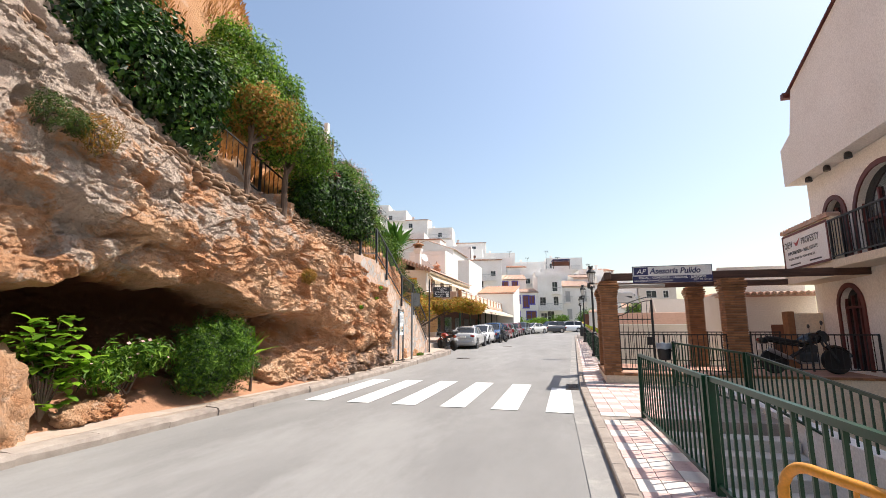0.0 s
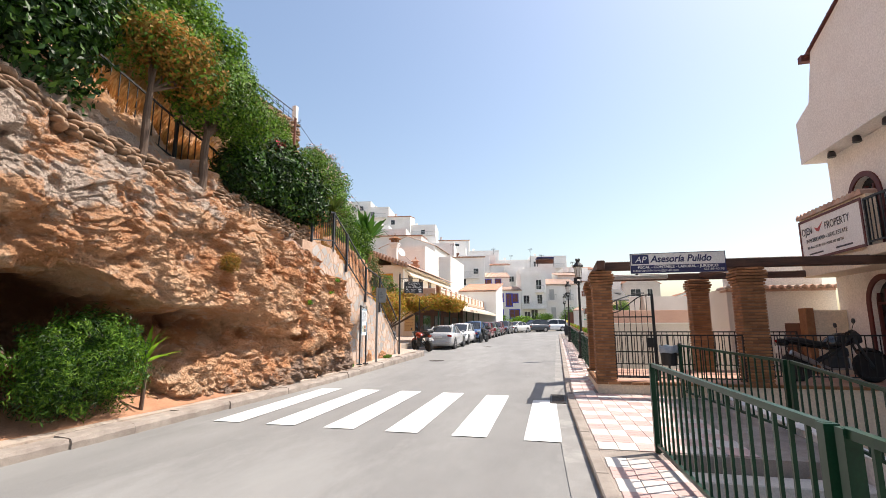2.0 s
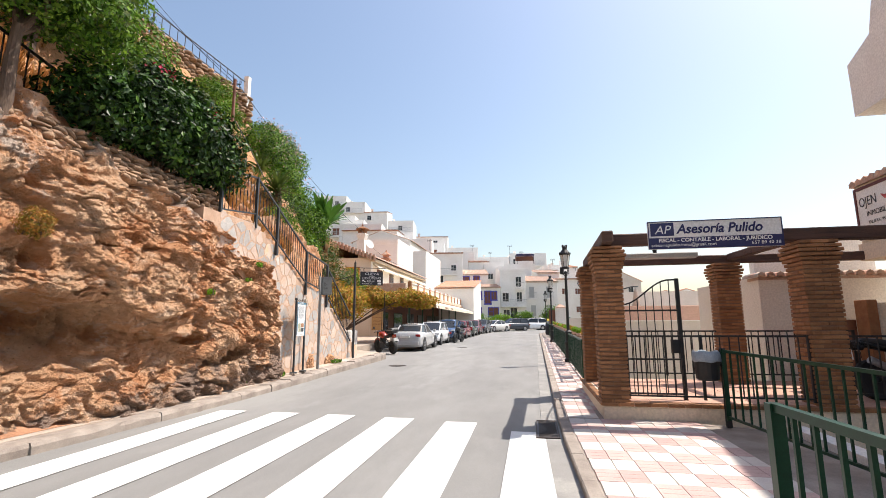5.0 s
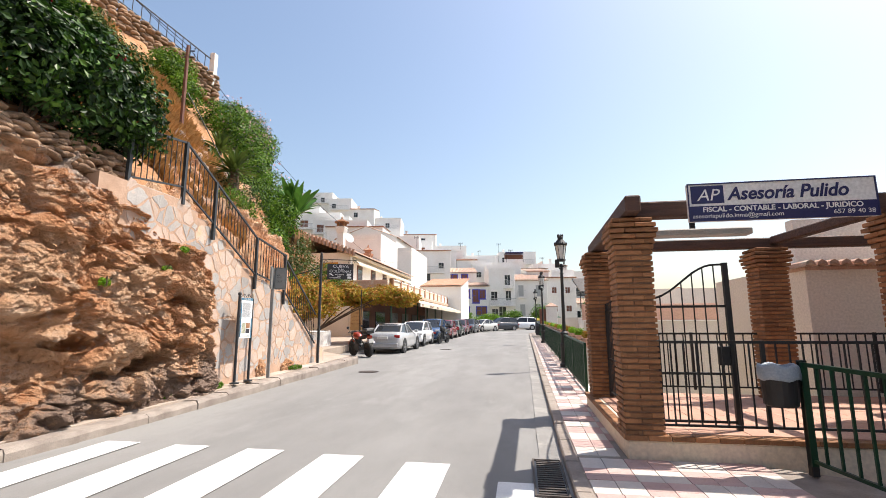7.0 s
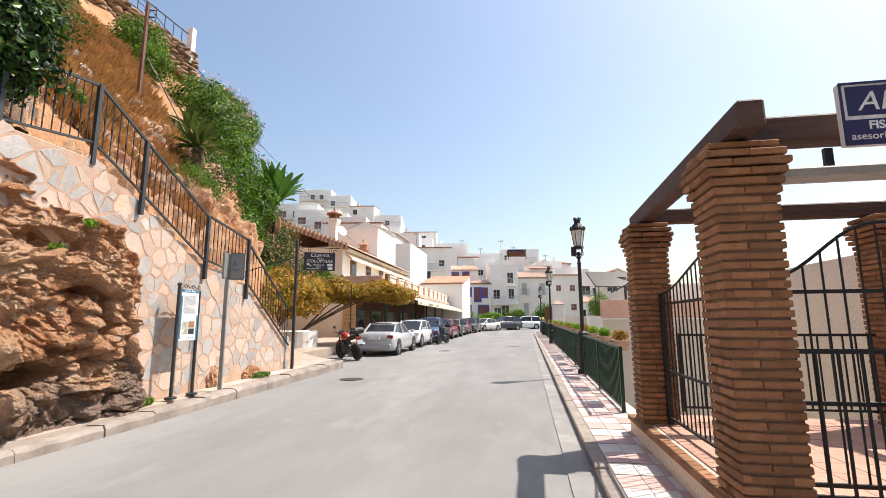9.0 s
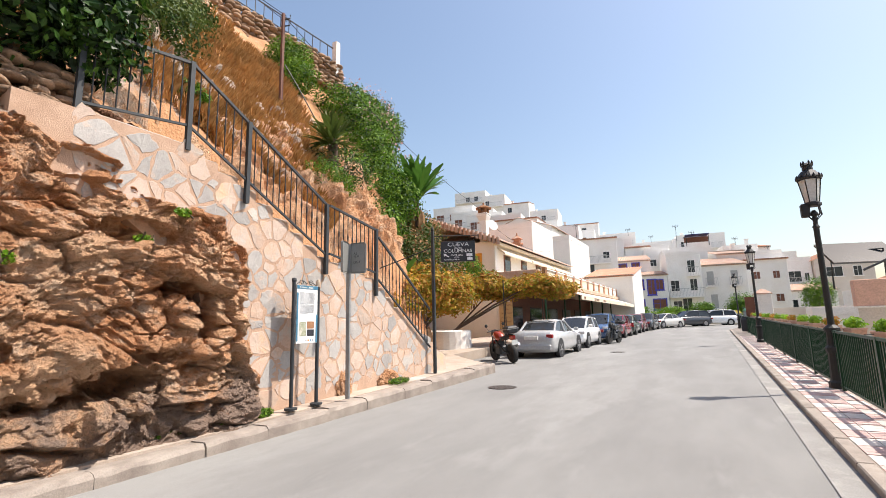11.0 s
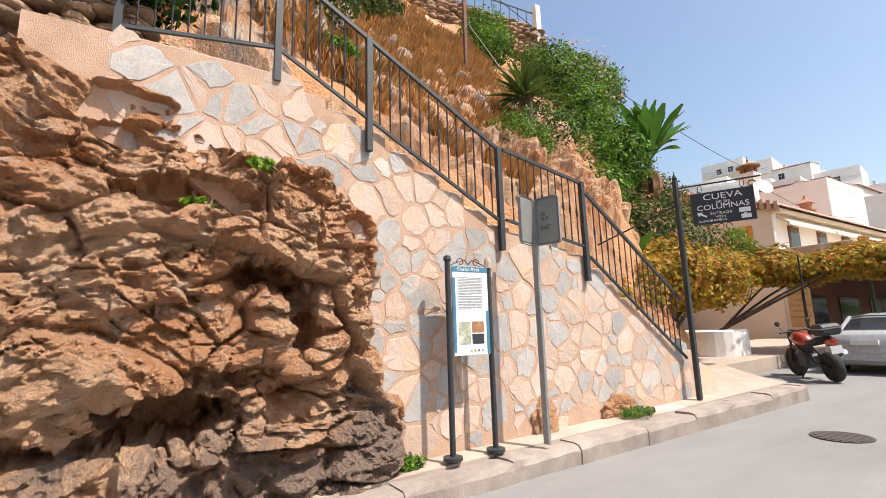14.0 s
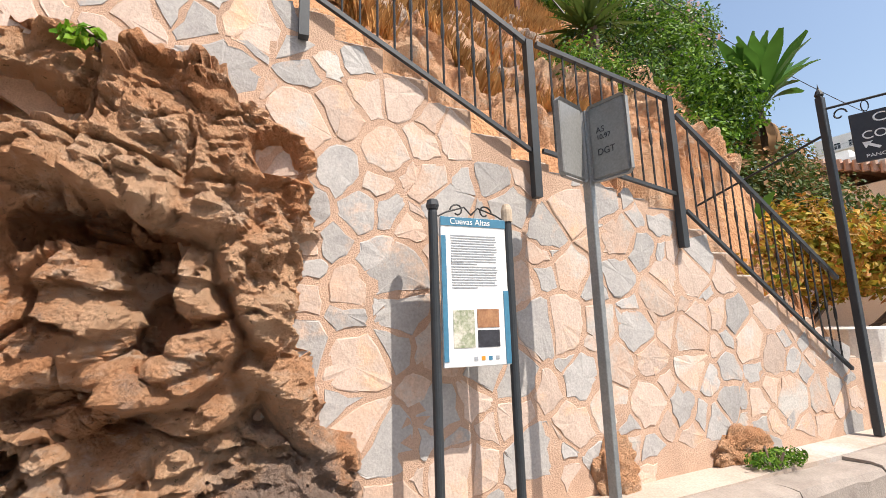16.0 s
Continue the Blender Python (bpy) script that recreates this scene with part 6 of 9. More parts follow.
house("village_house", -31, -22, 78, 10, 6, 17.2, "white house with a tiled edge on the slope", "shed", wins=[(5.4, 7.2, 1.0, 1.0)], rise=1.0, roof_mat=M_ROOF)
house("village_house", -9.2, -5.6, 95, 8, 5, 12.6, "white house with a flat roof between the rows", "flat", wins=[(1.2, 5.2, 0.9, 1.0), (2.6, 5.2, 0.7, 0.9)])
house("village_house", -12.6, -8.6, 98, 8, 6, 14.0, "white house with a tiled roof higher up", "shed", wins=[(1.2, 5.4, 0.9, 1.0)], rise=1.2, roof_mat=M_ROOF)
house("village_house", 0.8, 4.4, 88, 7, 4, 10.4, "white house with a small balcony above the row", "shed", wins=[(1.2, 4.2, 0.8, 1.2), (2.6, 4.2, 0.8, 1.2)], balconies=[(0.6, 3.2, 4.0, 0, 0.6)], rise=1.1)
house("village_house", 5.4, 9.6, 98, 8, 5, 11.2, "white house with two brown windows on the rise", "flat", wins=[(1.2, 4.2, 0.8, 1.0), (3.0, 4.2, 0.8, 1.0)], pane=M_BROWNWIN)
house("village_house", 10.4, 15.6, 118, 9, 3, 11.0, "white terraced house far to the east", "shed", wins=[(1.4, 5.6, 0.9, 1.0), (3.6, 5.6, 0.9, 1.0)], rise=1.2, roof_mat=M_ROOF)
house("village_house", -24.5, -19.0, 92, 9, 8, 17.6, "white house with roof terrace on the slope", "flat", wins=[(1.6, 6.8, 1.0, 1.1), (4.0, 6.8, 1.0, 1.1)])
house("village_house", -17.5, -12.5, 96, 8, 7, 15.4, "white house with a parapet and a square window", "flat", wins=[(1.6, 5.8, 1.0, 1.1)])
# apartment terraces high on the left slope
for k, (xa, xb, yy, za, zb) in enumerate([(-52, -43, 100, 14, 26.5), (-46, -37, 97, 12, 24.2), (-40, -33, 92, 10, 22.0), (-36, -28, 88, 9, 20.2), (-31, -24.5, 99, 10, 20.5), (-27, -20, 110, 9, 20.0)]):
    house("apartment_house", xa, xb, yy, 10, za, zb, "white stepped apartment house with brown balconies", "flat", wins=[(1.6, zb - za - 2.6, 1.6, 1.4), (4.6, zb - za - 2.6, 1.6, 1.4), (1.6, zb - za - 5.6, 1.6, 1.4), (4.6, zb - za - 5.6, 1.6, 1.4)], balconies=[(0.4, xb - xa - 0.6, zb - za - 3.1, 0, 1.2), (0.4, xb - xa - 0.6, zb - za - 6.1, 0, 1.2)], pane=M_BROWNWIN)
# the upper rows on the hill
for x0, x1, y, z1, roof, lab in [(-58, -49.5, 122, 36.2, "flat", "white apartment house with red balconies at the hilltop"), (-49, -43.2, 120, 33.6, "flat", "white terraced apartments below the hilltop"), (-43, -37, 120, 31.0, "shed", "white hillside house with a tiled roof and terraces"), (-37.5, -30.5, 122, 28.4, "flat", "white terraced house stepping down the hill"), (-38, -28.5, 100, 20.6, "gable", "broad white house gable on the slope"), (-30, -21, 120, 23.8, "shed", "white house with an orange roof on the upper row"), (-21.5, -13.5, 122, 20.6, "flat", "white upper house with a deep terrace"), (-13, -6, 120, 17.6, "flat", "white upper house with small square windows"), (-5.4, 3.5, 122, 18.6, "flat", "pale upper house with a roof terrace"), (4, 11, 124, 15.6, "shed", "white upper house under a low tiled roof")]:
    hh = z1 - 8
    ws = [(1.3 + 2.3 * c, hh - 2.2 - 3.0 * r, 1.0, 1.2) for c in range(int((x1 - x0 - 1.2) / 2.3)) for r in range(2) if (c + r + int(z1)) % 4]
    house("village_house", x0, x1, y, 9, 8, z1, lab, roof, wins=ws if roof != "gable" else ws[:2], rise=1.5, roof_mat=M_ROOF if roof != "flat" else None, balconies=[(0.4, x1 - x0 - 0.6, hh - 2.6)] if roof == "flat" else (), chimney=(1.5, 3, 1.3))
house("village_house", -17.5, -13.2, 50, 6, 3, 9.6, "white end wall above the restaurant roof", "flat", wins=[], turn=0)
# lower houses seen through the pergola, down on the east
house("village_house", 4.5, 10.5, 48, 8, -6, 1.6, "white house with a flat roof in the valley", "flat", wins=[(1.5, 5.0, 0.9, 1.1), (4.2, 5.0, 0.9, 1.1)], turn=0)
house("village_house", 9.0, 17, 40, 9, -7, 1.0, "white house below the street with a tiled roof", "shed", wins=[(2, 5.2, 1, 1.1), (5, 5.2, 1, 1.1)], rise=1.3, turn=0)
house("village_house", 10.5, 17.5, 62, 9, -5, 3.4, "white terraced house in the valley", "flat", wins=[(2, 5.4, 1, 1.2), (5, 5.4, 1, 1.2)], turn=0)
house("village_house", 15.5, 25, 74, 9, -5, 4.6, "white valley house with a brown roof", "gable", wins=[(2, 5.4, 1, 1.2), (5, 5.4, 1, 1.2)], rise=1.6, roof_mat=M_ROOF, turn=0)
house("village_house", 6.5, 13, 86, 9, -2, 4.8, "white house below the bend", "shed", wins=[(2, 4.4, 1, 1.2), (4.5, 4.4, 1, 1.2)], rise=1.2, turn=0)
house("village_house", 21, 30, 104, 9, -4, 6.2, "white house at the valley's far side", "gable", wins=[(2, 6, 1, 1.2), (5, 6, 1, 1.2)], rise=1.8, roof_mat=M_ROOF, turn=0)
house("village_house", 24, 31, 58, 9, -9, 0.8, "white house low in the valley", "shed", wins=[(2, 6, 1, 1.2), (5, 6, 1, 1.2)], rise=1.2, turn=0)
house("village_house", 29, 40, 90, 9, -8, 3.5, "white house beyond the gardens", "shed", wins=[(3, 6, 1, 1.2), (6, 6, 1, 1.2)], rise=1.2, turn=0)

# salmon terrace house by the railing
tb = thing("salmon_house", (1.95, 26.0, -5), "rendered terrace house with a salmon parapet band", "house", "village houses")
part("wall", prism(B(), [(0, 0), (9, 0), (9, 10), (2.9, 10)], "z", 0, 6.72), M_GREYWHITE, tb)
part("band", box(B(), -0.02, -0.02, 6.72, 9, 0.25, 7.30, bev=0.01), M_PINK, tb, "salmon parapet band")
part("ledge", box(B(), -0.04, -0.05, 6.68, 9, 0.0, 6.72), M_WHITE, tb)
part("pipe", ring_tube(B(), [(2.3, -0.05, 3.0), (2.3, -0.05, 6.4)], 0.035, 8), M_GREYWHITE, tb)
bk = part("back_wall", box(B(), 2.6, 7.5, 6.7, 9, 7.7, 8.35), M_GREYWHITE, tb)
pr = thing("garden_parasol", (4.35, 28.0, 2.3), "folded beige parasol on a curved arm", "parasol")
bm = B()
ring_tube(bm, [(-1.75, 0, 0.35), (-1.2, 0, 0.62), (-0.6, 0, 0.82), (-0.15, 0, 0.93), (0.1, 0, 0.93)], 0.03, 8)
ring_tube(bm, [(-1.25, 0, 0), (-1.25, 0, 0.6)], 0.04, 8)
part("arm", bm, M_GREYIRON, pr)
bm = B()
lathe(bm, [(0.03, 0.85), (0.09, 0.7), (0.13, 0.35), (0.19, 0.05), (0.1, 0.08)], 12)
for v in bm.verts:
    v.co.xy *= 1 + 0.22 * math.sin(6 * math.atan2(v.co.y, v.co.x))
part("cloth", bm, M_PAVE, pr, "folded beige cloth")
pn = thing("solar_panel", (3.0, 30.0, 2.3), "tilted dark solar panel on a frame", "solar panel")
ob = part("panel", box(B(), -0.9, -0.5, -0.03, 0.9, 0.5, 0.03), M_DARKGLASS, pn)
ob.matrix_local = pose(0, 0, 1.0, 40, 0, 20)
part("stand", ring_tube(B(), [(-0.6, 0.3, 0), (-0.6, 0.2, 1.1), (0.6, 0.2, 1.1), (0.6, 0.3, 0)], 0.03, 6), M_GREYIRON, pn)

# garden wall and gate pier at the bend
gw = solid("wall_garden", box(box(B(), 1.9, 50, -4, 12, 50.3, 2.0), 1.85, 49.95, 2.0, 12, 50.35, 2.12), M_GREYWHITE, "pale rendered garden wall at the bend", "wall", "structure")
gp_ = thing("gate_pier", (1.75, 48.5, 0.5), "white gate pier with a clay tile cap beside a dark gate", "gate")
part("pier", box(B(), 0, 0, -3, 0.9, 0.9, 2.5, bev=0.02), M_WHITE, gp_)
part("cap", lathe(B(), [(0.72, 2.5), (0.70, 2.56), (0.1, 2.85)], 4, (0.45, 0.45, 0), math.pi / 4), M_OLDROOF, gp_)
part("leaf", box(B(), -0.55, 0.3, 0, -0.02, 0.4, 2.35), M_BROWNWIN, gp_, "dark boarded gate leaf")
far_hill = lambda u, v: ((-40 + 100 * u), 210 + 60 * v, 4 + 22 * math.sin(math.pi * u) ** 1.5 * math.sin(math.pi * (0.15 + 0.7 * v)) + 0.8 * noise.fractal(Vector((u * 14, v * 6, 0)), 1, 2, 4))
M_FARWOOD = material("far_pine_wood", (0.06, 0.085, 0.03), (0.035, 0.055, 0.02), 0.95, scale=0.4, fine=3, bump=0.8, dist=0.8)
solid("far_hill", grid(70, 24, far_hill), M_FARWOOD, "wooded hill beyond the rooftops", "hill", "structure", True)

# ---- the restaurant on the left ----
rs = thing("restaurant", (-12.0, 39.0, 0.0), "cream restaurant with a long roof terrace, awning and tiled roof", "restaurant")
box_r = lambda name, d, m, label="": part(name, box(B(), *d, bev=0.02), m, rs, label)
box_r("upper_block", (-8, 0, 3.6, 0, 17, 6.55), M_WHITE)
box_r("gable_wall", (-8, -0.04, 0, -0.02, 0.2, 6.6), M_OFFWHITE)
box_r("back_wall", (-8, 0.2, 0, -0.02, 17, 3.6), M_OFFWHITE)
bm = B()
n = 62
for i in range(n):
    a = -0.35 + 17.6 * i / n
    w = 17.6 / n
    prof = [(0, 0), (0.2, 0.06), (0.5, 0.09), (0.8, 0.06), (1, 0)]
    lo = [bm.verts.new((0.55, a + u * w, 6.5 + h)) for u, h in prof]
    hi = [bm.verts.new((-4.2, a + u * w, 8.3 + h)) for u, h in prof]
    ba = [bm.verts.new((-8.3, a + u * w, 6.6 + h)) for u, h in prof]
    for k in range(4):
        bm.faces.new((lo[k], lo[k + 1], hi[k + 1], hi[k]))
        bm.faces.new((hi[k], hi[k + 1], ba[k + 1], ba[k]))
    bm.faces.new(lo)
for k in range(18):
    a = 0.5 - 0.28 * k
    lathe(bm, [(0.13, -0.3), (0.11, 0.15)], 8, (a - 0.2, -0.25, 6.62 + 0.104 * k))
part("roof", bm, M_OLDROOF, rs, "faded clay tile roof", kind="stuff")
box_r("cornice", (-0.1, -0.1, 6.3, 0.35, 17, 6.48), M_CREAM)
for k in range(5):
    y0 = 1.3 + 3.2 * k
    wd = part("window", box(B(), -0.05, y0, 4.7, 0.05, y0 + 1.1, 5.85), M_BROWNWIN, rs)
    part("pane", box(B(), 0.05, y0 + 0.1, 4.78, 0.06, y0 + 1.0, 5.78), M_DARKGLASS, wd)
for k, (a, b) in enumerate(((0.3, 5.4), (5.7, 11), (11.3, 16.8))):
    bm = B()
    prism(bm, [(0.02, 6.25), (0.5, 5.86), (0.52, 5.72), (0.02, 6.1)], "y", a, b)
    part("roller_awning", bm, M_CREAM, rs, "folded cream awning")
bm = B()
lathe(bm, [(0.32, 6.0), (0.32, 8.15), (0.36, 8.2), (0.5, 8.45), (0.52, 8.62), (0.4, 8.66)], 4, (-1.1, 0.9, 0), math.pi / 4)
c1 = part("chimney", bm, M_WHITE, rs, "tall white chimney")
bm = B()
for a in range(4):
    box(bm, -1.1 + 0.26 * math.cos(a * math.pi / 2 + 0.785) - 0.09, 0.9 + 0.26 * math.sin(a * math.pi / 2 + 0.785) - 0.09, 8.66, -1.1 + 0.26 * math.cos(a * math.pi / 2 + 0.785) + 0.09, 0.9 + 0.26 * math.sin(a * math.pi / 2 + 0.785) + 0.09, 8.95)
lathe(bm, [(0.55, 8.95), (0.55, 9.0), (0.12, 9.2), (0.04, 9.25), (0.07, 9.32), (0.02, 9.4), (0.01, 9.55)], 8, (-1.1, 0.9, 0))
part("chimney_cap", bm, M_BRICK, c1, "carved brown brick chimney cap")
bm = B()
lathe(bm, [(0.36, 6.4), (0.36, 7.15), (0.5, 7.35), (0.5, 7.45), (0.3, 7.5), (0.3, 7.72), (0.5, 7.74), (0.1, 8.0), (0.05, 8.2)], 4, (-0.9, 6.4, 0), math.pi / 4)
part("chimney", bm, M_ROOF, rs, "short brick chimney")
bm = B()
lathe(bm, [(0.02, 0), (0.2, 0.03), (0.38, 0.13), (0.36, 0.14), (0.02, 0.04)], 16)
ob = part("satellite_dish", bm, M_SIGNWHITE, rs)
ob.matrix_local = pose(-0.55, 0.85, 7.75, 70, 0, 60)
# terrace: soffit, parapet with panels and posts, awning, columns, dark room behind
box_r("terrace_slab", (-0.02, 0, 3.62, 3.0, 31, 4.0), M_CREAM)
box_r("terrace_end_parapet", (0, -0.1, 4.0, 2.7, 0.12, 4.62), M_OLDROOF, "weathered brown end parapet")
for k in range(14):
    y0 = 0.35 + 2.2 * k
    box_r("parapet_panel", (2.82, y0 + 0.2, 4.02, 2.95, y0 + 2.0, 4.6), M_CREAM if k < 9 else M_WHITE)
    box_r("parapet_post", (2.78, y0 - 0.2, 4.0, 3.02, y0 + 0.2, 4.75), M_ROOF if k else M_BRICK)
box_r("parapet_rail", (2.78, 0.2, 4.6, 3.02, 31, 4.68), M_WHITE)
box_r("cornice_band", (2.98, 0, 3.66, 3.16, 31, 3.92), M_OLDROOF, "brown tiled cornice")
for k, (a, b) in enumerate(((2.4, 11.5), (11.7, 19.5), (19.8, 30.5))):
    bm = B()
    prism(bm, [(3.1, 3.62), (4.5, 3.12), (4.5, 2.86), (4.46, 2.86), (4.46, 3.08), (3.1, 3.56)], "y", a, b)
    part("awning", bm, M_CREAM, rs, "cream street awning")
    for t_, (yy, txt) in enumerate((((a + 0.6), "BAR"), ((a + 3.6), "RESTAURANTE"), ((a + 6.6), "CASTILLO"))):
        if k < 1:
            text_part("lettering", txt, 0.24, M_BROWNWIN, rs, Matrix.Translation((4.505, yy, 2.9)) @ Matrix.Rotation(math.pi / 2, 4, "Z") @ Matrix.Rotation(math.pi / 2, 4, "X"), "LEFT", 0.002)
for k in range(8):
    bm = B()
    lathe(bm, [(0.1, 0.2), (0.1, 0.4), (0.06, 0.5), (0.06, 3.5), (0.1, 3.62)], 10, (2.85, 0.4 + 4.2 * k, 0))
    part("column", bm, M_GREEN, rs, "dark green iron column")
# dark panel whose colour stands in for the shaded interior
box_r("room_back", (0, 0.3, 0.2, 0.15, 31, 3.62), M_BROWNWIN, "dark brown panel painting the shaded room under the terrace")
for k in range(7):
    box_r("doorway", (0.15, 1.2 + 4.2 * k, 0.4, 0.2, 3.8 + 4.2 * k, 2.6), M_DARKGLASS)
box_r("terrace_floor", (-0.02, -6.5, -1, 3.1, 31, 0.42), M_PAVE)
box_r("south_pier", (-0.2, 0.0, 0.4, 0.8, 0.3, 3.62), M_OFFWHITE)
wf = part("tiled_frame", box(B(), -2.0, -0.10, 3.9, -0.9, -0.04, 5.9), M_YELLOW, rs, "ochre tiled picture frame")
part("tile_picture", box(B(), -1.85, -0.12, 4.05, -1.05, -0.10, 5.75), M_BRICK, wf, "brown tile picture")
rb = thing("menu_board", (-11.35, 38.7, 1.2), "ochre board with brown lettering by the restaurant door", "sign")
part("panel", box(B(), -0.42, -0.05, 0, 0.42, 0.0, 1.6, bev=0.01), material("ochre_board", (0.50, 0.33, 0.15), (0.42, 0.27, 0.12), 0.6, scale=4, fine=40, bump=0.1), rb)
for k, txt in enumerate(("RESTAURANTE", "CUEVA", "COCINA TIPICA", "ANDALUZA", "RESTAURANT")):
    text_part("lettering", txt, 0.13, M_BROWNWIN, rb, pose(0, -0.053, 1.35 - 0.24 * k, 90, 0, 0), "CENTER", 0.002, 0, 0.85)
for k in range(2):
    box_r("planter_box", (-0.0, -0.15, 3.9, 0.2, -0.1, 4.0), M_BRICK)
# raised pavement in front of the restaurant, with its corner kerb
strip("pavement_restaurant", lambda y: -12.6, lambda y: lerp([(25.6, -7.2), (27.4, -8.9), (60, -8.9)], y), [25.6 + 0.9 * i for i in range(40)], lambda x, y: pave_z(-6.4, y) + 0.005, 0.35, M_PAVE, "pale paved forecourt of the restaurant", "pavement")
strip("pavement_corner", lambda y: -12.6, lambda y: lerp([(25.2, -6.66), (25.6, -7.2)], y), [25.19, 25.3, 25.45, 25.6], lambda x, y: pave_z(-6.4, y) + 0.004, 0.35, M_PAVE, "pale paved corner by the steps", "pavement")
pw = thing("tree_planter", (-10.6, 30.2, 0.3), "low whitewashed round planter wall", "planter")
bm = B()
lathe(bm, [(0.95, 0), (0.95, 0.95), (0.9, 1.0), (0.78, 1.0), (0.75, 0.8), (0.001, 0.78)], 24)
part("wall", bm, M_WHITE, pw)
for k, (xx, yy) in enumerate(((-8.2, 30.6), (-9.3, 33.5), (-7.8, 34.5))):
    vp = thing("vine_post", (xx, yy, pave_z(-6.4, yy)), "thin iron post carrying the vine", "post", "vine posts")
    part("shaft", ring_tube(B(), [(0, 0, 0), (0, 0, 2.75)], 0.025, 8), M_IRON, vp)

# ---- cars, motorcycles, bins ----
def paint(name, c, rough=0.25):
    m = material(name, c, tuple(v * 0.92 for v in c), rough, 0.1, scale=2, fine=20, bump=0.0)
    m.node_tree.nodes["Principled BSDF"].inputs["Coat Weight"].default_value = 0.6
    return m


M_RUBBER = material("tyre_rubber", (0.02, 0.02, 0.02), (0.015, 0.015, 0.015), 0.8, scale=8, fine=60, bump=0.2)
M_RIM = material("alloy_rim", (0.45, 0.45, 0.46), (0.38, 0.38, 0.39), 0.3, 0.8, scale=6, fine=40, bump=0.0)
M_LAMPRED = material("tail_lamp_red", (0.30, 0.012, 0.015), (0.24, 0.01, 0.012), 0.2, scale=6, fine=40, bump=0.0)
M_HEADLAMP = material("head_lamp", (0.62, 0.63, 0.65), (0.5, 0.5, 0.52), 0.1, 0.3, scale=6, fine=40, bump=0.0)
M_PLATE = material("number_plate", (0.72, 0.72, 0.68), (0.66, 0.66, 0.62), 0.5, scale=6, fine=40, bump=0.0)
M_BLACKPLASTIC = material("black_plastic", (0.022, 0.022, 0.024), (0.016, 0.016, 0.018), 0.55, scale=6, fine=60, bump=0.1)


def loft(bm, sections):
    """Joins cross-sections of equal length into a skin, closed at both ends."""
    rings = [[bm.verts.new(p) for p in s] for s in sections]
    n = len(rings[0])
    for a, b in zip(rings, rings[1:]):
        for k in range(n):
            bm.faces.new((a[k], a[(k + 1) % n], b[(k + 1) % n], b[k]))
    bm.faces.new(rings[0][::-1])
    bm.faces.new(rings[-1])


def section(y, half):
    """A closed section at y from the right-hand half outline [(x, z)] from the bottom to the top."""
    return [(x, y, z) for x, z in half] + [(-x, y, z) for x, z in half[::-1]]


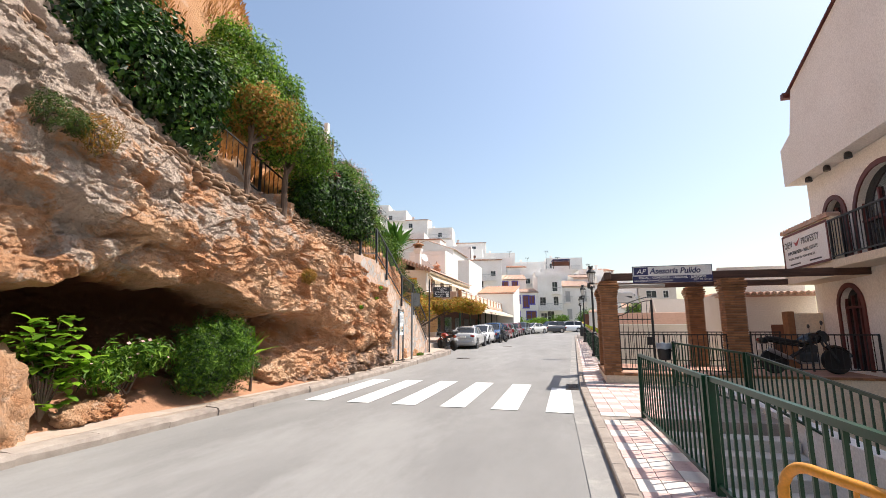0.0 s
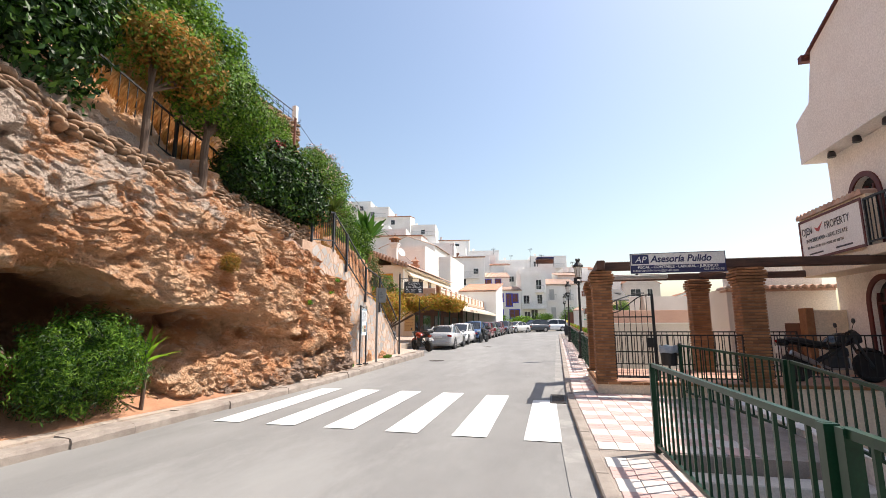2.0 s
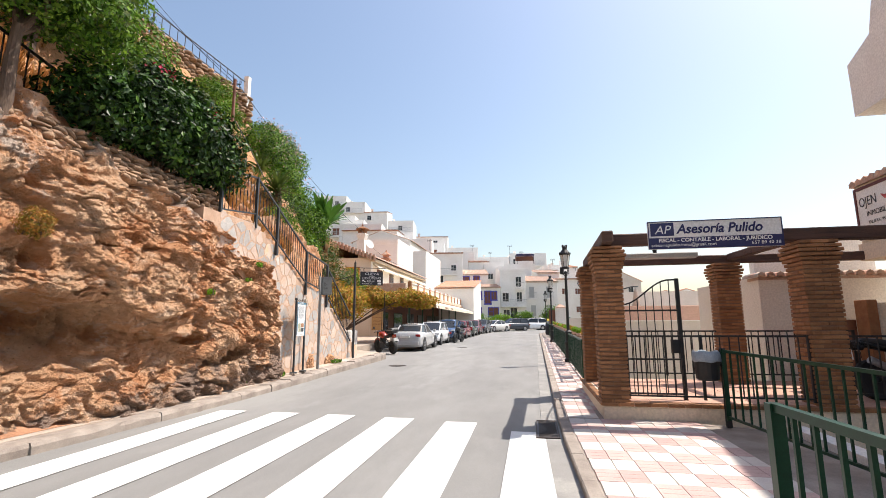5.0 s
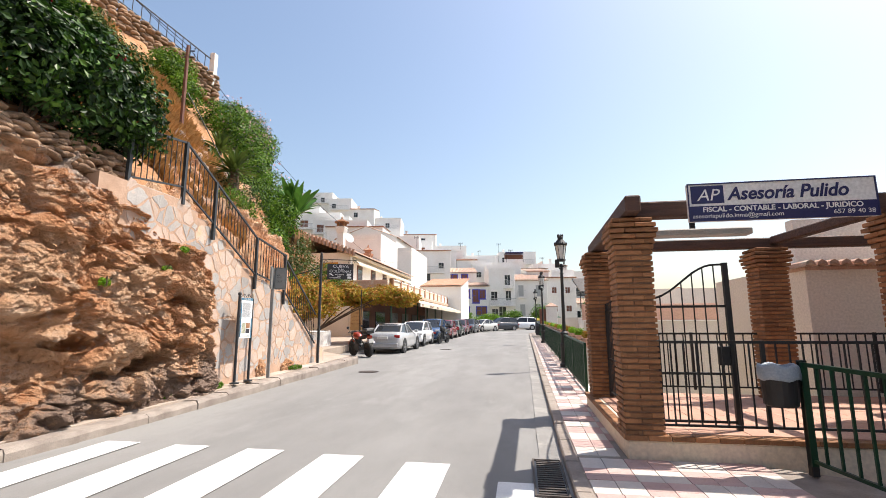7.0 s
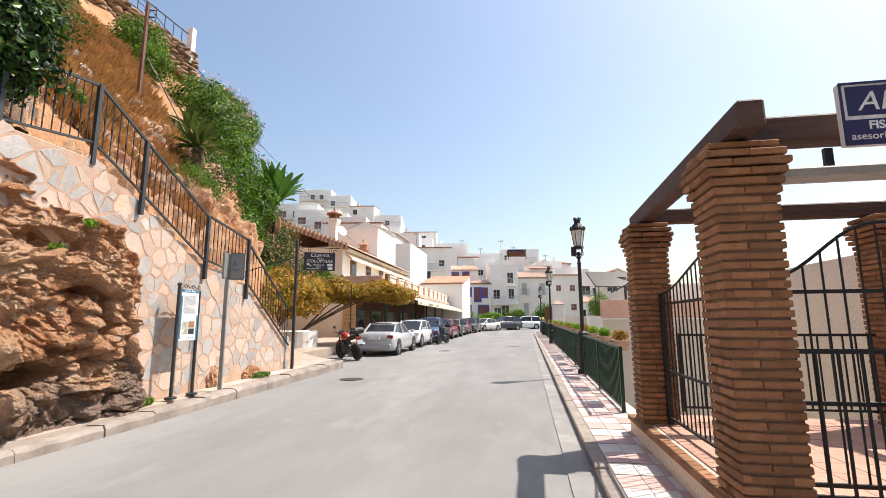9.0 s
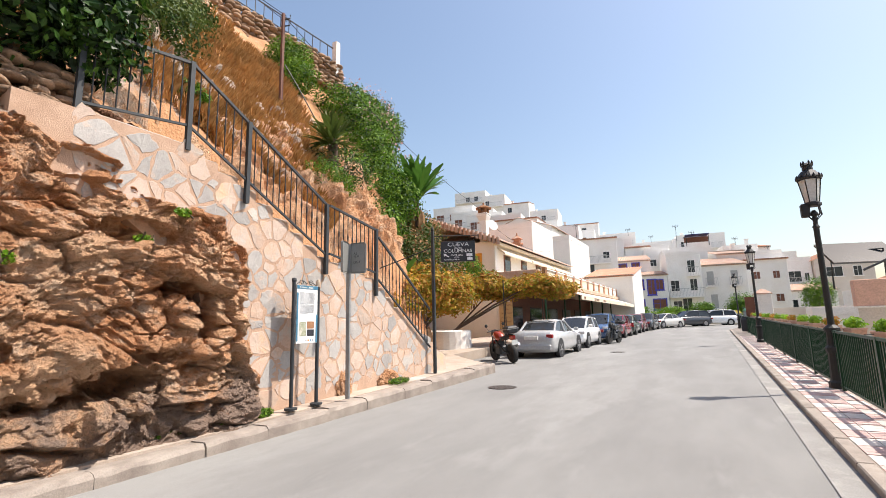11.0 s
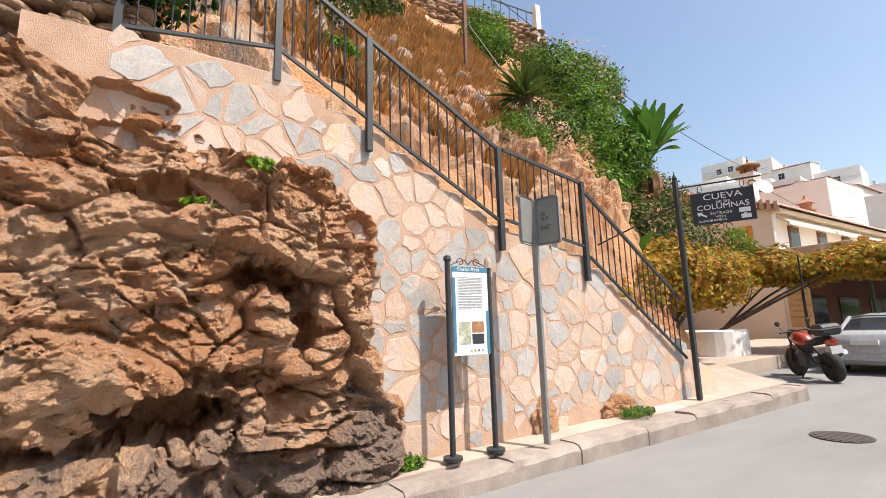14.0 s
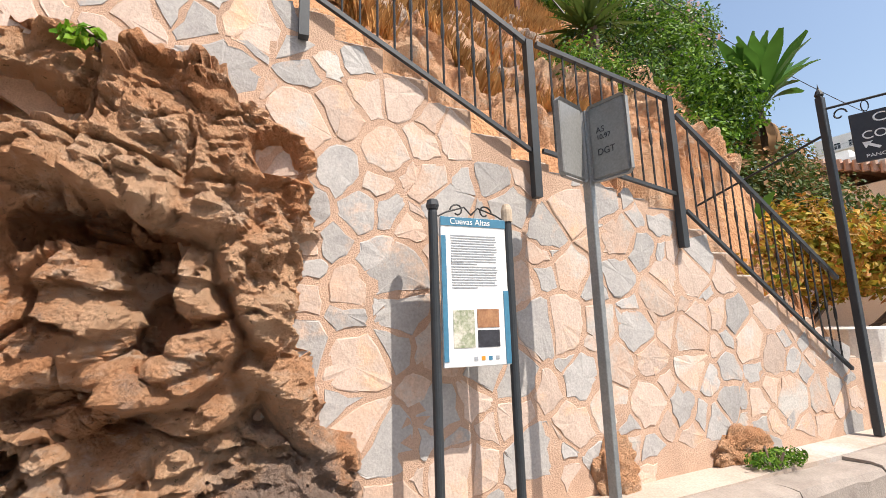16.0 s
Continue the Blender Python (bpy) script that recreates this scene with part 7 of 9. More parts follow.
def car(at, turn, L, W, H, colour, label, kind="saloon", belt=0.90):
    """A parked car; its tail at local -y, its nose at +y."""
    th = thing("parked_car", at, label, "car", "parked cars")
    w = W / 2
    hood, boot = belt - 0.02, belt + (0.10 if kind == "saloon" else 0.02)
    st = []
    prof = [(-0.5, 0.80, boot - 0.34, 0.34), (-0.485, 0.92, boot - 0.10, 0.24), (-0.45, 0.97, boot, 0.20), (-0.36, 1.0, boot + 0.01, 0.18), (-0.1, 1.0, belt + 0.03, 0.17), (0.12, 1.0, belt + 0.02, 0.17), (0.28, 0.99, hood - 0.01, 0.18), (0.42, 0.96, hood - 0.10, 0.19), (0.475, 0.88, hood - 0.22, 0.22), (0.5, 0.74, hood - 0.36, 0.32)]
    for f, k, top, low in prof:
        ww = w * k
        st.append(section(f * L, [(ww * 0.6, low), (ww * 0.95, low + 0.05), (ww, low + 0.22), (ww * 0.985, (low + top) / 2 + 0.08), (ww * 0.93, top - 0.05), (ww * 0.84, top), (ww * 0.4, top + 0.015)]))
    bm = B()
    loft(bm, st)
    part("body", bm, colour, th, smooth=True)
    # greenhouse: dark glass core, painted roof and pillars
    b0, r0, r1, b1 = {"saloon": (-0.37, -0.22, 0.05, 0.26), "hatch": (-0.475, -0.40, 0.04, 0.27), "suv": (-0.48, -0.42, 0.05, 0.25)}[kind]
    gw, rw = w * 0.86, w * 0.66
    top = H - 0.05
    gl = [section(b0 * L, [(gw * 0.93, belt - 0.06), (gw * 0.92, belt), (gw * 0.4, belt + 0.01)]), section(r0 * L, [(gw, belt - 0.06), (rw * 1.0, top - 0.06), (rw * 0.5, top - 0.01)]), section((r0 + r1) / 2 * L, [(gw, belt - 0.06), (rw * 1.05, top - 0.03), (rw * 0.5, top)]), section(r1 * L, [(gw, belt - 0.06), (rw * 1.0, top - 0.06), (rw * 0.5, top - 0.02)]), section(b1 * L, [(gw * 0.9, belt - 0.08), (gw * 0.88, belt - 0.03), (gw * 0.4, belt - 0.01)])]
    bm = B()
    loft(bm, gl)
    part("glasshouse", bm, M_DARKGLASS, th, "dark tinted glass", smooth=False)
    bm = B()
    loft(bm, [section(y * L, [(rw * k, top - d - 0.03), (rw * (k + 0.02), top - d), (rw * 0.5, top - d + 0.045)]) for y, k, d in ((r0 - 0.02, 0.97, 0.10), (r0 + 0.03, 1.04, 0.03), ((r0 + r1) / 2, 1.08, 0.0), (r1 - 0.03, 1.04, 0.03), (r1 + 0.015, 0.97, 0.09))])
    part("roof", bm, colour, th, smooth=True)
    for s in (-1, 1):
        for (ya, za, xa), (yb, zb, xb) in (((b0, belt, gw * 0.93), (r0, top - 0.05, rw * 1.02)), ((b1, belt - 0.04, gw * 0.9), (r1, top - 0.05, rw * 1.02)), (((r0 + r1) / 2, belt, gw * 1.0), ((r0 + r1) / 2, top - 0.03, rw * 1.06))):
            part("pillar", ring_tube(B(), [(s * xa, ya * L, za), (s * xb, yb * L, zb)], 0.045, 6), colour, th)
        for yy in (-0.31, 0.30):
            wh = part("wheel", lathe(B(), [(0.20, -0.10), (0.31, -0.10), (0.325, -0.06), (0.325, 0.06), (0.31, 0.10), (0.20, 0.10)], 24), M_RUBBER, th)
            wh.matrix_local = Matrix.Translation((s * (w - 0.10), yy * L, 0.325)) @ Matrix.Rotation(math.pi / 2, 4, "Y")
            bm = lathe(B(), [(0.205, -0.105), (0.205, 0.105), (0.15, 0.085), (0.06, 0.10), (0.001, 0.10)], 20)
            for k in range(5):
                a = 2 * math.pi * k / 5
                box(bm, 0.03, -0.028, 0.085, 0.2, 0.028, 0.112, Matrix.Rotation(a, 4, "Z"))
                box(bm, 0.03, -0.028, -0.112, 0.2, 0.028, -0.085, Matrix.Rotation(a, 4, "Z"))
            part("rim", bm, M_RIM, wh)
            ar = part("wheel_arch", lathe(B(), [(0.335, -0.06), (0.375, -0.06), (0.375, 0.075), (0.335, 0.075)], 24), M_BLACKPLASTIC, th)
            ar.matrix_local = Matrix.Translation((s * (w - 0.065), yy * L, 0.335)) @ Matrix.Rotation(math.pi / 2, 4, "Y")
        part("wing_mirror", box(B(), s * (w + 0.02) - 0.09, 0.19 * L, belt + 0.02, s * (w + 0.02) + 0.09, 0.22 * L, belt + 0.16, bev=0.03), colour, th)
        part("tail_lamp", box(B(), s * w * 0.86 - 0.2, -0.493 * L, boot - 0.26, s * w * 0.86 + 0.05, -0.46 * L, boot - 0.12, bev=0.02), M_LAMPRED, th)
        part("head_lamp", box(B(), s * w * 0.76 - 0.17, 0.455 * L, hood - 0.27, s * w * 0.76 + 0.1, 0.488 * L, hood - 0.14, bev=0.02), M_HEADLAMP, th)
    part("number_plate", box(B(), -0.26, -0.512 * L, boot - 0.30, 0.26, -0.49 * L, boot - 0.19), M_PLATE, th)
    part("number_plate", box(B(), -0.26, 0.50 * L, 0.40, 0.26, 0.508 * L, 0.51), M_PLATE, th)
    part("grille", box(B(), -0.45, 0.47 * L, hood - 0.32, 0.45, 0.499 * L, hood - 0.20, bev=0.02), M_BLACKPLASTIC, th)
    part("bumper", box(B(), -w * 0.86, -0.508 * L, 0.30, w * 0.86, -0.47 * L, 0.52, bev=0.04), colour, th)
    part("bumper", box(B(), -w * 0.84, 0.47 * L, 0.26, w * 0.84, 0.506 * L, 0.46, bev=0.04), colour, th)
    th.matrix_world = pose(*at, math.degrees(0.0145), 0, turn)
    return th


P_SILVER = paint("silver_car_paint", (0.46, 0.46, 0.46))
P_WHITE = paint("white_car_paint", (0.80, 0.80, 0.80))
P_BLUE = paint("blue_car_paint", (0.045, 0.10, 0.22))
P_RED = paint("red_car_paint", (0.24, 0.02, 0.03))
P_GREEN = paint("dark_green_car_paint", (0.05, 0.07, 0.06))
P_DARK = paint("dark_grey_car_paint", (0.05, 0.055, 0.065))
P_BRONZE = paint("burgundy_car_paint", (0.20, 0.06, 0.07))
P_PALE = paint("pale_silver_car_paint", (0.56, 0.55, 0.52))
car((-6.78, 31.9, gz(31.9)), 0, 4.55, 1.76, 1.43, P_SILVER, "silver saloon parked at the head of the row", "saloon")
car((-6.85, 36.9, gz(36.9)), 180, 4.1, 1.72, 1.50, P_WHITE, "white hatchback parked facing down the road", "hatch")
car((-6.62, 41.4, gz(41.4)), 180, 4.4, 1.80, 1.62, P_BLUE, "blue family car parked with its nose to the camera", "suv", 0.98)
car((-6.55, 46.2, gz(46.2)), 180, 4.2, 1.76, 1.50, P_RED, "dark red hatchback in the parked row", "hatch")
car((-6.45, 50.6, gz(50.6)), 0, 4.2, 1.74, 1.45, P_GREEN, "dark green saloon parked tail first", "saloon")
car((-6.4, 55.0, gz(55)), 180, 4.0, 1.72, 1.50, P_BRONZE, "burgundy hatchback farther up the row", "hatch")
car((-6.0, 59.3, gz(59.3)), 176, 4.3, 1.78, 1.55, P_DARK, "dark grey car near the bend", "suv", 0.95)
car((-4.9, 64.2, gz(64)), 150, 4.4, 1.75, 1.45, P_PALE, "pale silver saloon turned along the bend", "saloon")
car((-2.9, 68.0, gz(68)), 128, 4.4, 1.82, 1.66, P_DARK, "dark blue sport utility car on the bend", "suv", 0.98)
car((-0.6, 70.9, gz(71)), 108, 4.5, 1.84, 1.66, P_WHITE, "white sport utility car on the bend", "suv", 0.98)


def container(at, w, d, h, body, lid, label):
    th = thing("waste_container", at, label, "container", "waste containers")
    bm = B()
    loft(bm, [[(-w / 2 * k, -d / 2 * k, z), (w / 2 * k, -d / 2 * k, z), (w / 2 * k, d / 2 * k, z), (-w / 2 * k, d / 2 * k, z)] for z, k in ((0.1, 0.86), (0.2, 0.9), (h * 0.78, 1.0))])
    part("body", bm, body, th)
    bm = B()
    loft(bm, [[(-w / 2 * k, -d / 2 * k, z), (w / 2 * k, -d / 2 * k, z), (w / 2 * k, d / 2 * k, z), (-w / 2 * k, d / 2 * k, z)] for z, k in ((h * 0.78, 1.03), (h * 0.84, 1.03), (h, 0.7))])
    part("lid", bm, lid, th)
    return th


M_BINGREEN = material("bin_green", (0.05, 0.17, 0.11), (0.04, 0.14, 0.09), 0.5, scale=4, fine=40, bump=0.1)
M_BINGREY = material("bin_grey", (0.24, 0.26, 0.26), (0.2, 0.22, 0.22), 0.5, scale=4, fine=40, bump=0.1)
M_BINYELLOW = material("bin_yellow", (0.62, 0.46, 0.06), (0.55, 0.4, 0.05), 0.5, scale=4, fine=40, bump=0.1)
container((1.5, 73.0, gz(73)), 1.3, 1.1, 1.5, M_BINGREY, M_BINYELLOW, "grey waste container with a yellow lid")
container((3.0, 73.6, gz(73.6)), 1.3, 1.2, 1.75, M_BINGREY, M_BINGREEN, "tall recycling container with a green lid")
container((4.4, 74.0, gz(74)), 1.2, 1.2, 1.7, M_BINGREY, M_BINGREEN, "recycling container with a green lid at the bend")
container((1.05, 48.2, ez(1, 48.2)), 0.5, 0.5, 1.0, M_SIGNBLACK, M_SIGNBLACK, "black street litter bin by the railing")


def motorcycle(at, turn, lean, body, label, box_on=True):
    """A standard motorcycle; its nose at local +y."""
    th = thing("motorcycle", at, label, "motorcycle", "motorcycles")
    for yy, r in ((-0.70, 0.32), (0.74, 0.33)):
        wh = part("wheel", lathe(B(), [(r - 0.11, -0.05), (r - 0.02, -0.075), (r, -0.03), (r, 0.03), (r - 0.02, 0.075), (r - 0.11, 0.05)], 28), M_RUBBER, th)
        wh.matrix_local = Matrix.Translation((0, yy, r)) @ Matrix.Rotation(math.pi / 2, 4, "Y")
        bm = lathe(B(), [(r - 0.10, -0.035), (r - 0.10, 0.035), (r - 0.13, 0.03), (r - 0.13, -0.03)], 24)
        for k in range(5):
            box(bm, 0.0, -0.015, -0.02, r - 0.11, 0.015, 0.02, Matrix.Rotation(2 * math.pi * k / 5, 4, "Z"))
        lathe(bm, [(0.05, -0.08), (0.05, 0.08)], 12)
        part("rim", bm, M_BLACKPLASTIC, wh)
    bm = B()
    for s in (-1, 1):
        ring_tube(bm, [(s * 0.10, 0.74, 0.33), (s * 0.10, 0.60, 0.66), (s * 0.09, 0.48, 0.98)], [0.032, 0.028, 0.024], 8)
    part("fork", bm, M_GREYIRON, th)
    bm = B()
    for s in (-1, 1):
        ring_tube(bm, [(s * 0.10, -0.70, 0.32), (s * 0.11, -0.30, 0.42), (s * 0.12, -0.10, 0.55)], 0.03, 8)
        ring_tube(bm, [(s * 0.10, 0.46, 0.92), (s * 0.13, 0.15, 0.70), (s * 0.12, -0.15, 0.50)], 0.026, 8)
        ring_tube(bm, [(s * 0.12, 0.1, 0.72), (s * 0.12, -0.45, 0.80), (s * 0.08, -0.85, 0.90)], 0.02, 8)
    part("frame", bm, M_IRON, th)
    bm = B()
    loft(bm, [section(y, [(w * 0.7, z0), (w, (z0 + z1) / 2), (w * 0.6, z1)]) for y, w, z0, z1 in ((-0.10, 0.10, 0.74, 0.86), (0.02, 0.16, 0.72, 0.98), (0.22, 0.19, 0.74, 1.06), (0.40, 0.17, 0.80, 1.06), (0.50, 0.09, 0.88, 1.0))])
    part("tank", bm, body, th, smooth=True)
    bm = B()
    loft(bm, [section(y, [(w * 0.8, z0), (w, z1 - 0.02), (w * 0.6, z1)]) for y, w, z0, z1 in ((-0.80, 0.10, 0.90, 0.98), (-0.55, 0.15, 0.84, 0.96), (-0.25, 0.15, 0.78, 0.88), (-0.04, 0.10, 0.76, 0.87))])
    part("saddle", bm, M_BLACKPLASTIC, th, smooth=True)
    part("engine", box(box(B(), -0.17, -0.12, 0.26, 0.17, 0.30, 0.56, bev=0.05), -0.12, 0.08, 0.54, 0.12, 0.34, 0.74, bev=0.03), M_GREYIRON, th)
    bm = B()
    ring_tube(bm, [(0.13, 0.30, 0.5), (0.17, 0.28, 0.28), (0.19, -0.1, 0.26), (0.19, -0.4, 0.40)], 0.025, 8)
    ring_tube(bm, [(0.19, -0.38, 0.38), (0.22, -0.86, 0.62)], [0.055, 0.06], 12)
    part("exhaust", bm, M_RIM, th, "brushed steel silencer")
    bm = B()
    for s in (-1, 1):
        ring_tube(bm, [(0, 0.46, 1.02), (s * 0.12, 0.44, 1.08), (s * 0.34, 0.36, 1.08)], 0.014, 8)
        ring_tube(bm, [(s * 0.27, 0.38, 1.08), (s * 0.33, 0.43, 1.26)], 0.007, 6)
        ring_tube(bm, [(s * 0.22, 0.36, 1.08), (s * 0.37, 0.35, 1.08)], 0.020, 8)
    part("handlebar", bm, M_IRON, th)
    for s in (-1, 1):
        bm = lathe(B(), [(0.02, 0), (0.055, 0.01), (0.06, 0.03), (0.02, 0.04)], 12)
        ob = part("mirror", bm, M_BLACKPLASTIC, th)
        ob.matrix_local = pose(s * 0.34, 0.44, 1.29, 90, 0, 0)
    bm = B()
    loft(bm, [section(y, [(w, z0), (w, z1 - 0.03), (w * 0.5, z1)]) for y, w, z0, z1 in ((0.44, 0.10, 0.84, 1.10), (0.56, 0.12, 0.82, 1.12), (0.66, 0.08, 0.86, 1.02))])
    part("headlight", bm, M_BLACKPLASTIC, th)
    bm = B()
    ring_tube(bm, [(0, 0.74 + 0.37 * math.cos(0.3 + 0.3 * k), 0.33 + 0.37 * math.sin(0.3 + 0.3 * k)) for k in range(7)], 0.055, 8)
    part("mudguard", bm, body, th)
    part("tail_unit", box(B(), -0.08, -1.0, 0.78, 0.08, -0.78, 0.94, bev=0.03), body, th)
    part("tail_lamp", box(B(), -0.06, -1.03, 0.86, 0.06, -0.99, 0.92, bev=0.01), M_LAMPRED, th)
    part("number_plate", box(B(), -0.11, -1.03, 0.62, 0.11, -1.015, 0.78), M_PLATE, th)
    if box_on:
        bm = box(B(), -0.22, -1.05, 1.0, 0.22, -0.62, 1.24, bev=0.06)
        tb_ = part("top_box", bm, M_BLACKPLASTIC, th, "black top box")
        part("box_lid", box(B(), -0.225, -1.055, 1.14, 0.225, -0.615, 1.16), M_RIM, tb_)
    part("side_stand", ring_tube(B(), [(-0.12, 0.0, 0.28), (-0.32, 0.05, 0.02)], 0.012, 6), M_IRON, th)
    th.matrix_world = pose(*at, 0, lean, turn)
    return th


P_MOTO = paint("red_black_motorcycle_paint", (0.34, 0.045, 0.02))
motorcycle((-7.35, 28.35, gz(28.4) + 0.01), 47, -7, P_MOTO, "red and black motorcycle with a top box leaning at the kerb")
P_MOPED = paint("black_scooter_paint", (0.02, 0.02, 0.022))
motorcycle((5.9, 14.7, PZ), -88, -8, P_MOPED, "black motorcycle parked on the pergola platform", False)
motorcycle((-5.45, 39.0, gz(39)), 170, -6, P_MOPED, "black motorcycle standing beside the blue car")


# ---- plants ----
def leaf_material(name, cols, rough=0.55, trans=0.25):
    """Leaves: each one its own tint, with some light passing through."""
    m = bpy.data.materials.new(name)
    m.use_nodes = True
    n, l = m.node_tree.nodes, m.node_tree.links
    b = n["Principled BSDF"]
    geo = n.new("ShaderNodeNewGeometry")
    r = n.new("ShaderNodeValToRGB")
    while len(r.color_ramp.elements) < len(cols):
        r.color_ramp.elements.new(0.5)
    for i, c in enumerate(cols):
        r.color_ramp.elements[i].position = i / max(1, len(cols) - 1)
        r.color_ramp.elements[i].color = (*c, 1)
    l.new(geo.outputs["Random Per Island"], r.inputs[0])
    t = n.new("ShaderNodeTexNoise")
    t.inputs["Scale"].default_value = 1.3
    l.new(geo.outputs["Position"], t.inputs["Vector"])
    mr = n.new("ShaderNodeMapRange")
    mr.inputs["From Min"].default_value, mr.inputs["From Max"].default_value = 0.3, 0.7
    mr.inputs["To Min"].default_value, mr.inputs["To Max"].default_value = 0.7, 1.3
    l.new(t.outputs["Fac"], mr.inputs["Value"])
    h = n.new("ShaderNodeHueSaturation")
    l.new(mr.outputs[0], h.inputs["Value"])
    l.new(r.outputs[0], h.inputs["Color"])
    l.new(h.outputs[0], b.inputs["Base Color"])
    b.inputs["Roughness"].default_value = rough
    b.inputs["Specular IOR Level"].default_value = 0.22
    tr = n.new("ShaderNodeBsdfTranslucent")
    l.new(h.outputs[0], tr.inputs["Color"])
    mx = n.new("ShaderNodeMixShader")
    mx.inputs[0].default_value = trans
    l.new(b.outputs[0], mx.inputs[1])
    l.new(tr.outputs[0], mx.inputs[2])
    l.new(mx.outputs[0], n["Material Output"].inputs["Surface"])
    return m


L_HEDGE = leaf_material("dark_ivy_leaf", [(0.006, 0.018, 0.003), (0.010, 0.032, 0.005), (0.02, 0.055, 0.008), (0.035, 0.09, 0.012), (0.09, 0.18, 0.025)], 0.42, 0.15)
L_GREEN = leaf_material("fresh_green_leaf", [(0.025, 0.07, 0.006), (0.065, 0.155, 0.013), (0.13, 0.25, 0.025), (0.21, 0.34, 0.04)], 0.5, 0.35)
L_OLIVE = leaf_material("olive_leaf", [(0.03, 0.06, 0.012), (0.07, 0.11, 0.022), (0.13, 0.16, 0.04)], 0.5)
L_RUST = leaf_material("rusty_leaf", [(0.10, 0.12, 0.02), (0.34, 0.16, 0.035), (0.46, 0.21, 0.05), (0.16, 0.16, 0.025), (0.50, 0.28, 0.07)], 0.6, 0.35)
L_VINE = leaf_material("autumn_vine_leaf", [(0.12, 0.17, 0.015), (0.42, 0.30, 0.035), (0.52, 0.27, 0.05), (0.34, 0.13, 0.03), (0.26, 0.26, 0.03)], 0.55, 0.4)
L_BRIGHT = leaf_material("bright_broad_leaf", [(0.10, 0.24, 0.015), (0.20, 0.38, 0.025), (0.32, 0.48, 0.05)], 0.4, 0.4)
L_BANANA = leaf_material("banana_leaf", [(0.05, 0.13, 0.02), (0.08, 0.18, 0.03)], 0.35, 0.35)
L_DEAD = leaf_material("dead_leaf", [(0.26, 0.14, 0.06), (0.34, 0.20, 0.10)], 0.8, 0.2)
L_DRY = leaf_material("dry_grass", [(0.46, 0.24, 0.08), (0.56, 0.32, 0.12), (0.34, 0.16, 0.05)], 0.8, 0.3)
L_PINK = leaf_material("pale_pink_petal", [(0.62, 0.34, 0.34), (0.72, 0.48, 0.45)], 0.6, 0.3)
L_RED = leaf_material("magenta_petal", [(0.50, 0.01, 0.06), (0.6, 0.03, 0.10)], 0.6, 0.3)
M_BARK = material("grey_brown_bark", (0.15, 0.10, 0.07), (0.08, 0.05, 0.035), 0.9, scale=8, fine=50, bump=0.8, dist=0.02, stretch=(1, 1, 0.3))


def leaf_cloud(blobs, count, size, seed, shell=0.55, droop=0.0, ragged=0.25, aspect=0.55):
    """Leaf blades scattered in ellipsoids ((cx, cy, cz), (rx, ry, rz)), thick near the surface, uneven at the edge."""
    rng = np.random.RandomState(seed)
    vol = np.array([r[0] * r[1] * r[2] for _, r in blobs]) ** 0.75
    pick = rng.choice(len(blobs), count, p=vol / vol.sum())
    C = np.array([b[0] for b in blobs])[pick]
    R = np.array([b[1] for b in blobs])[pick]
    d = rng.normal(size=(count, 3))
    d /= np.linalg.norm(d, axis=1)[:, None]
    rad = shell + (1 - shell) * rng.rand(count) ** 0.6
    lump = np.array([1 + ragged * noise.noise(Vector(v) * 2.3 + Vector((k * 3.1, seed, 0))) * 1.6 for v, k in zip(d, pick)])
    P = C + d * R * (rad * lump)[:, None]
    nrm = d + rng.normal(scale=0.55, size=(count, 3)) + np.array([0, 0, 0.35])
    nrm /= np.linalg.norm(nrm, axis=1)[:, None]
    a = np.cross(nrm, rng.normal(size=(count, 3)))
    a /= np.linalg.norm(a, axis=1)[:, None]
    a[:, 2] -= droop
    b = np.cross(nrm, a)
    s = size * (0.6 + 0.8 * rng.rand(count))[:, None]
    w = s * aspect
    V = np.stack([P - a * s * 0.5, P + b * w * 0.5 + nrm * s * 0.08, P + a * s * 0.5, P - b * w * 0.5 + nrm * s * 0.08], axis=1).reshape(-1, 3)
    F_ = np.arange(count * 4).reshape(-1, 4)
    return V.tolist(), F_.tolist()


def shift(vf, at):
    return [(v[0] - at[0], v[1] - at[1], v[2] - at[2]) for v in vf[0]], vf[1]


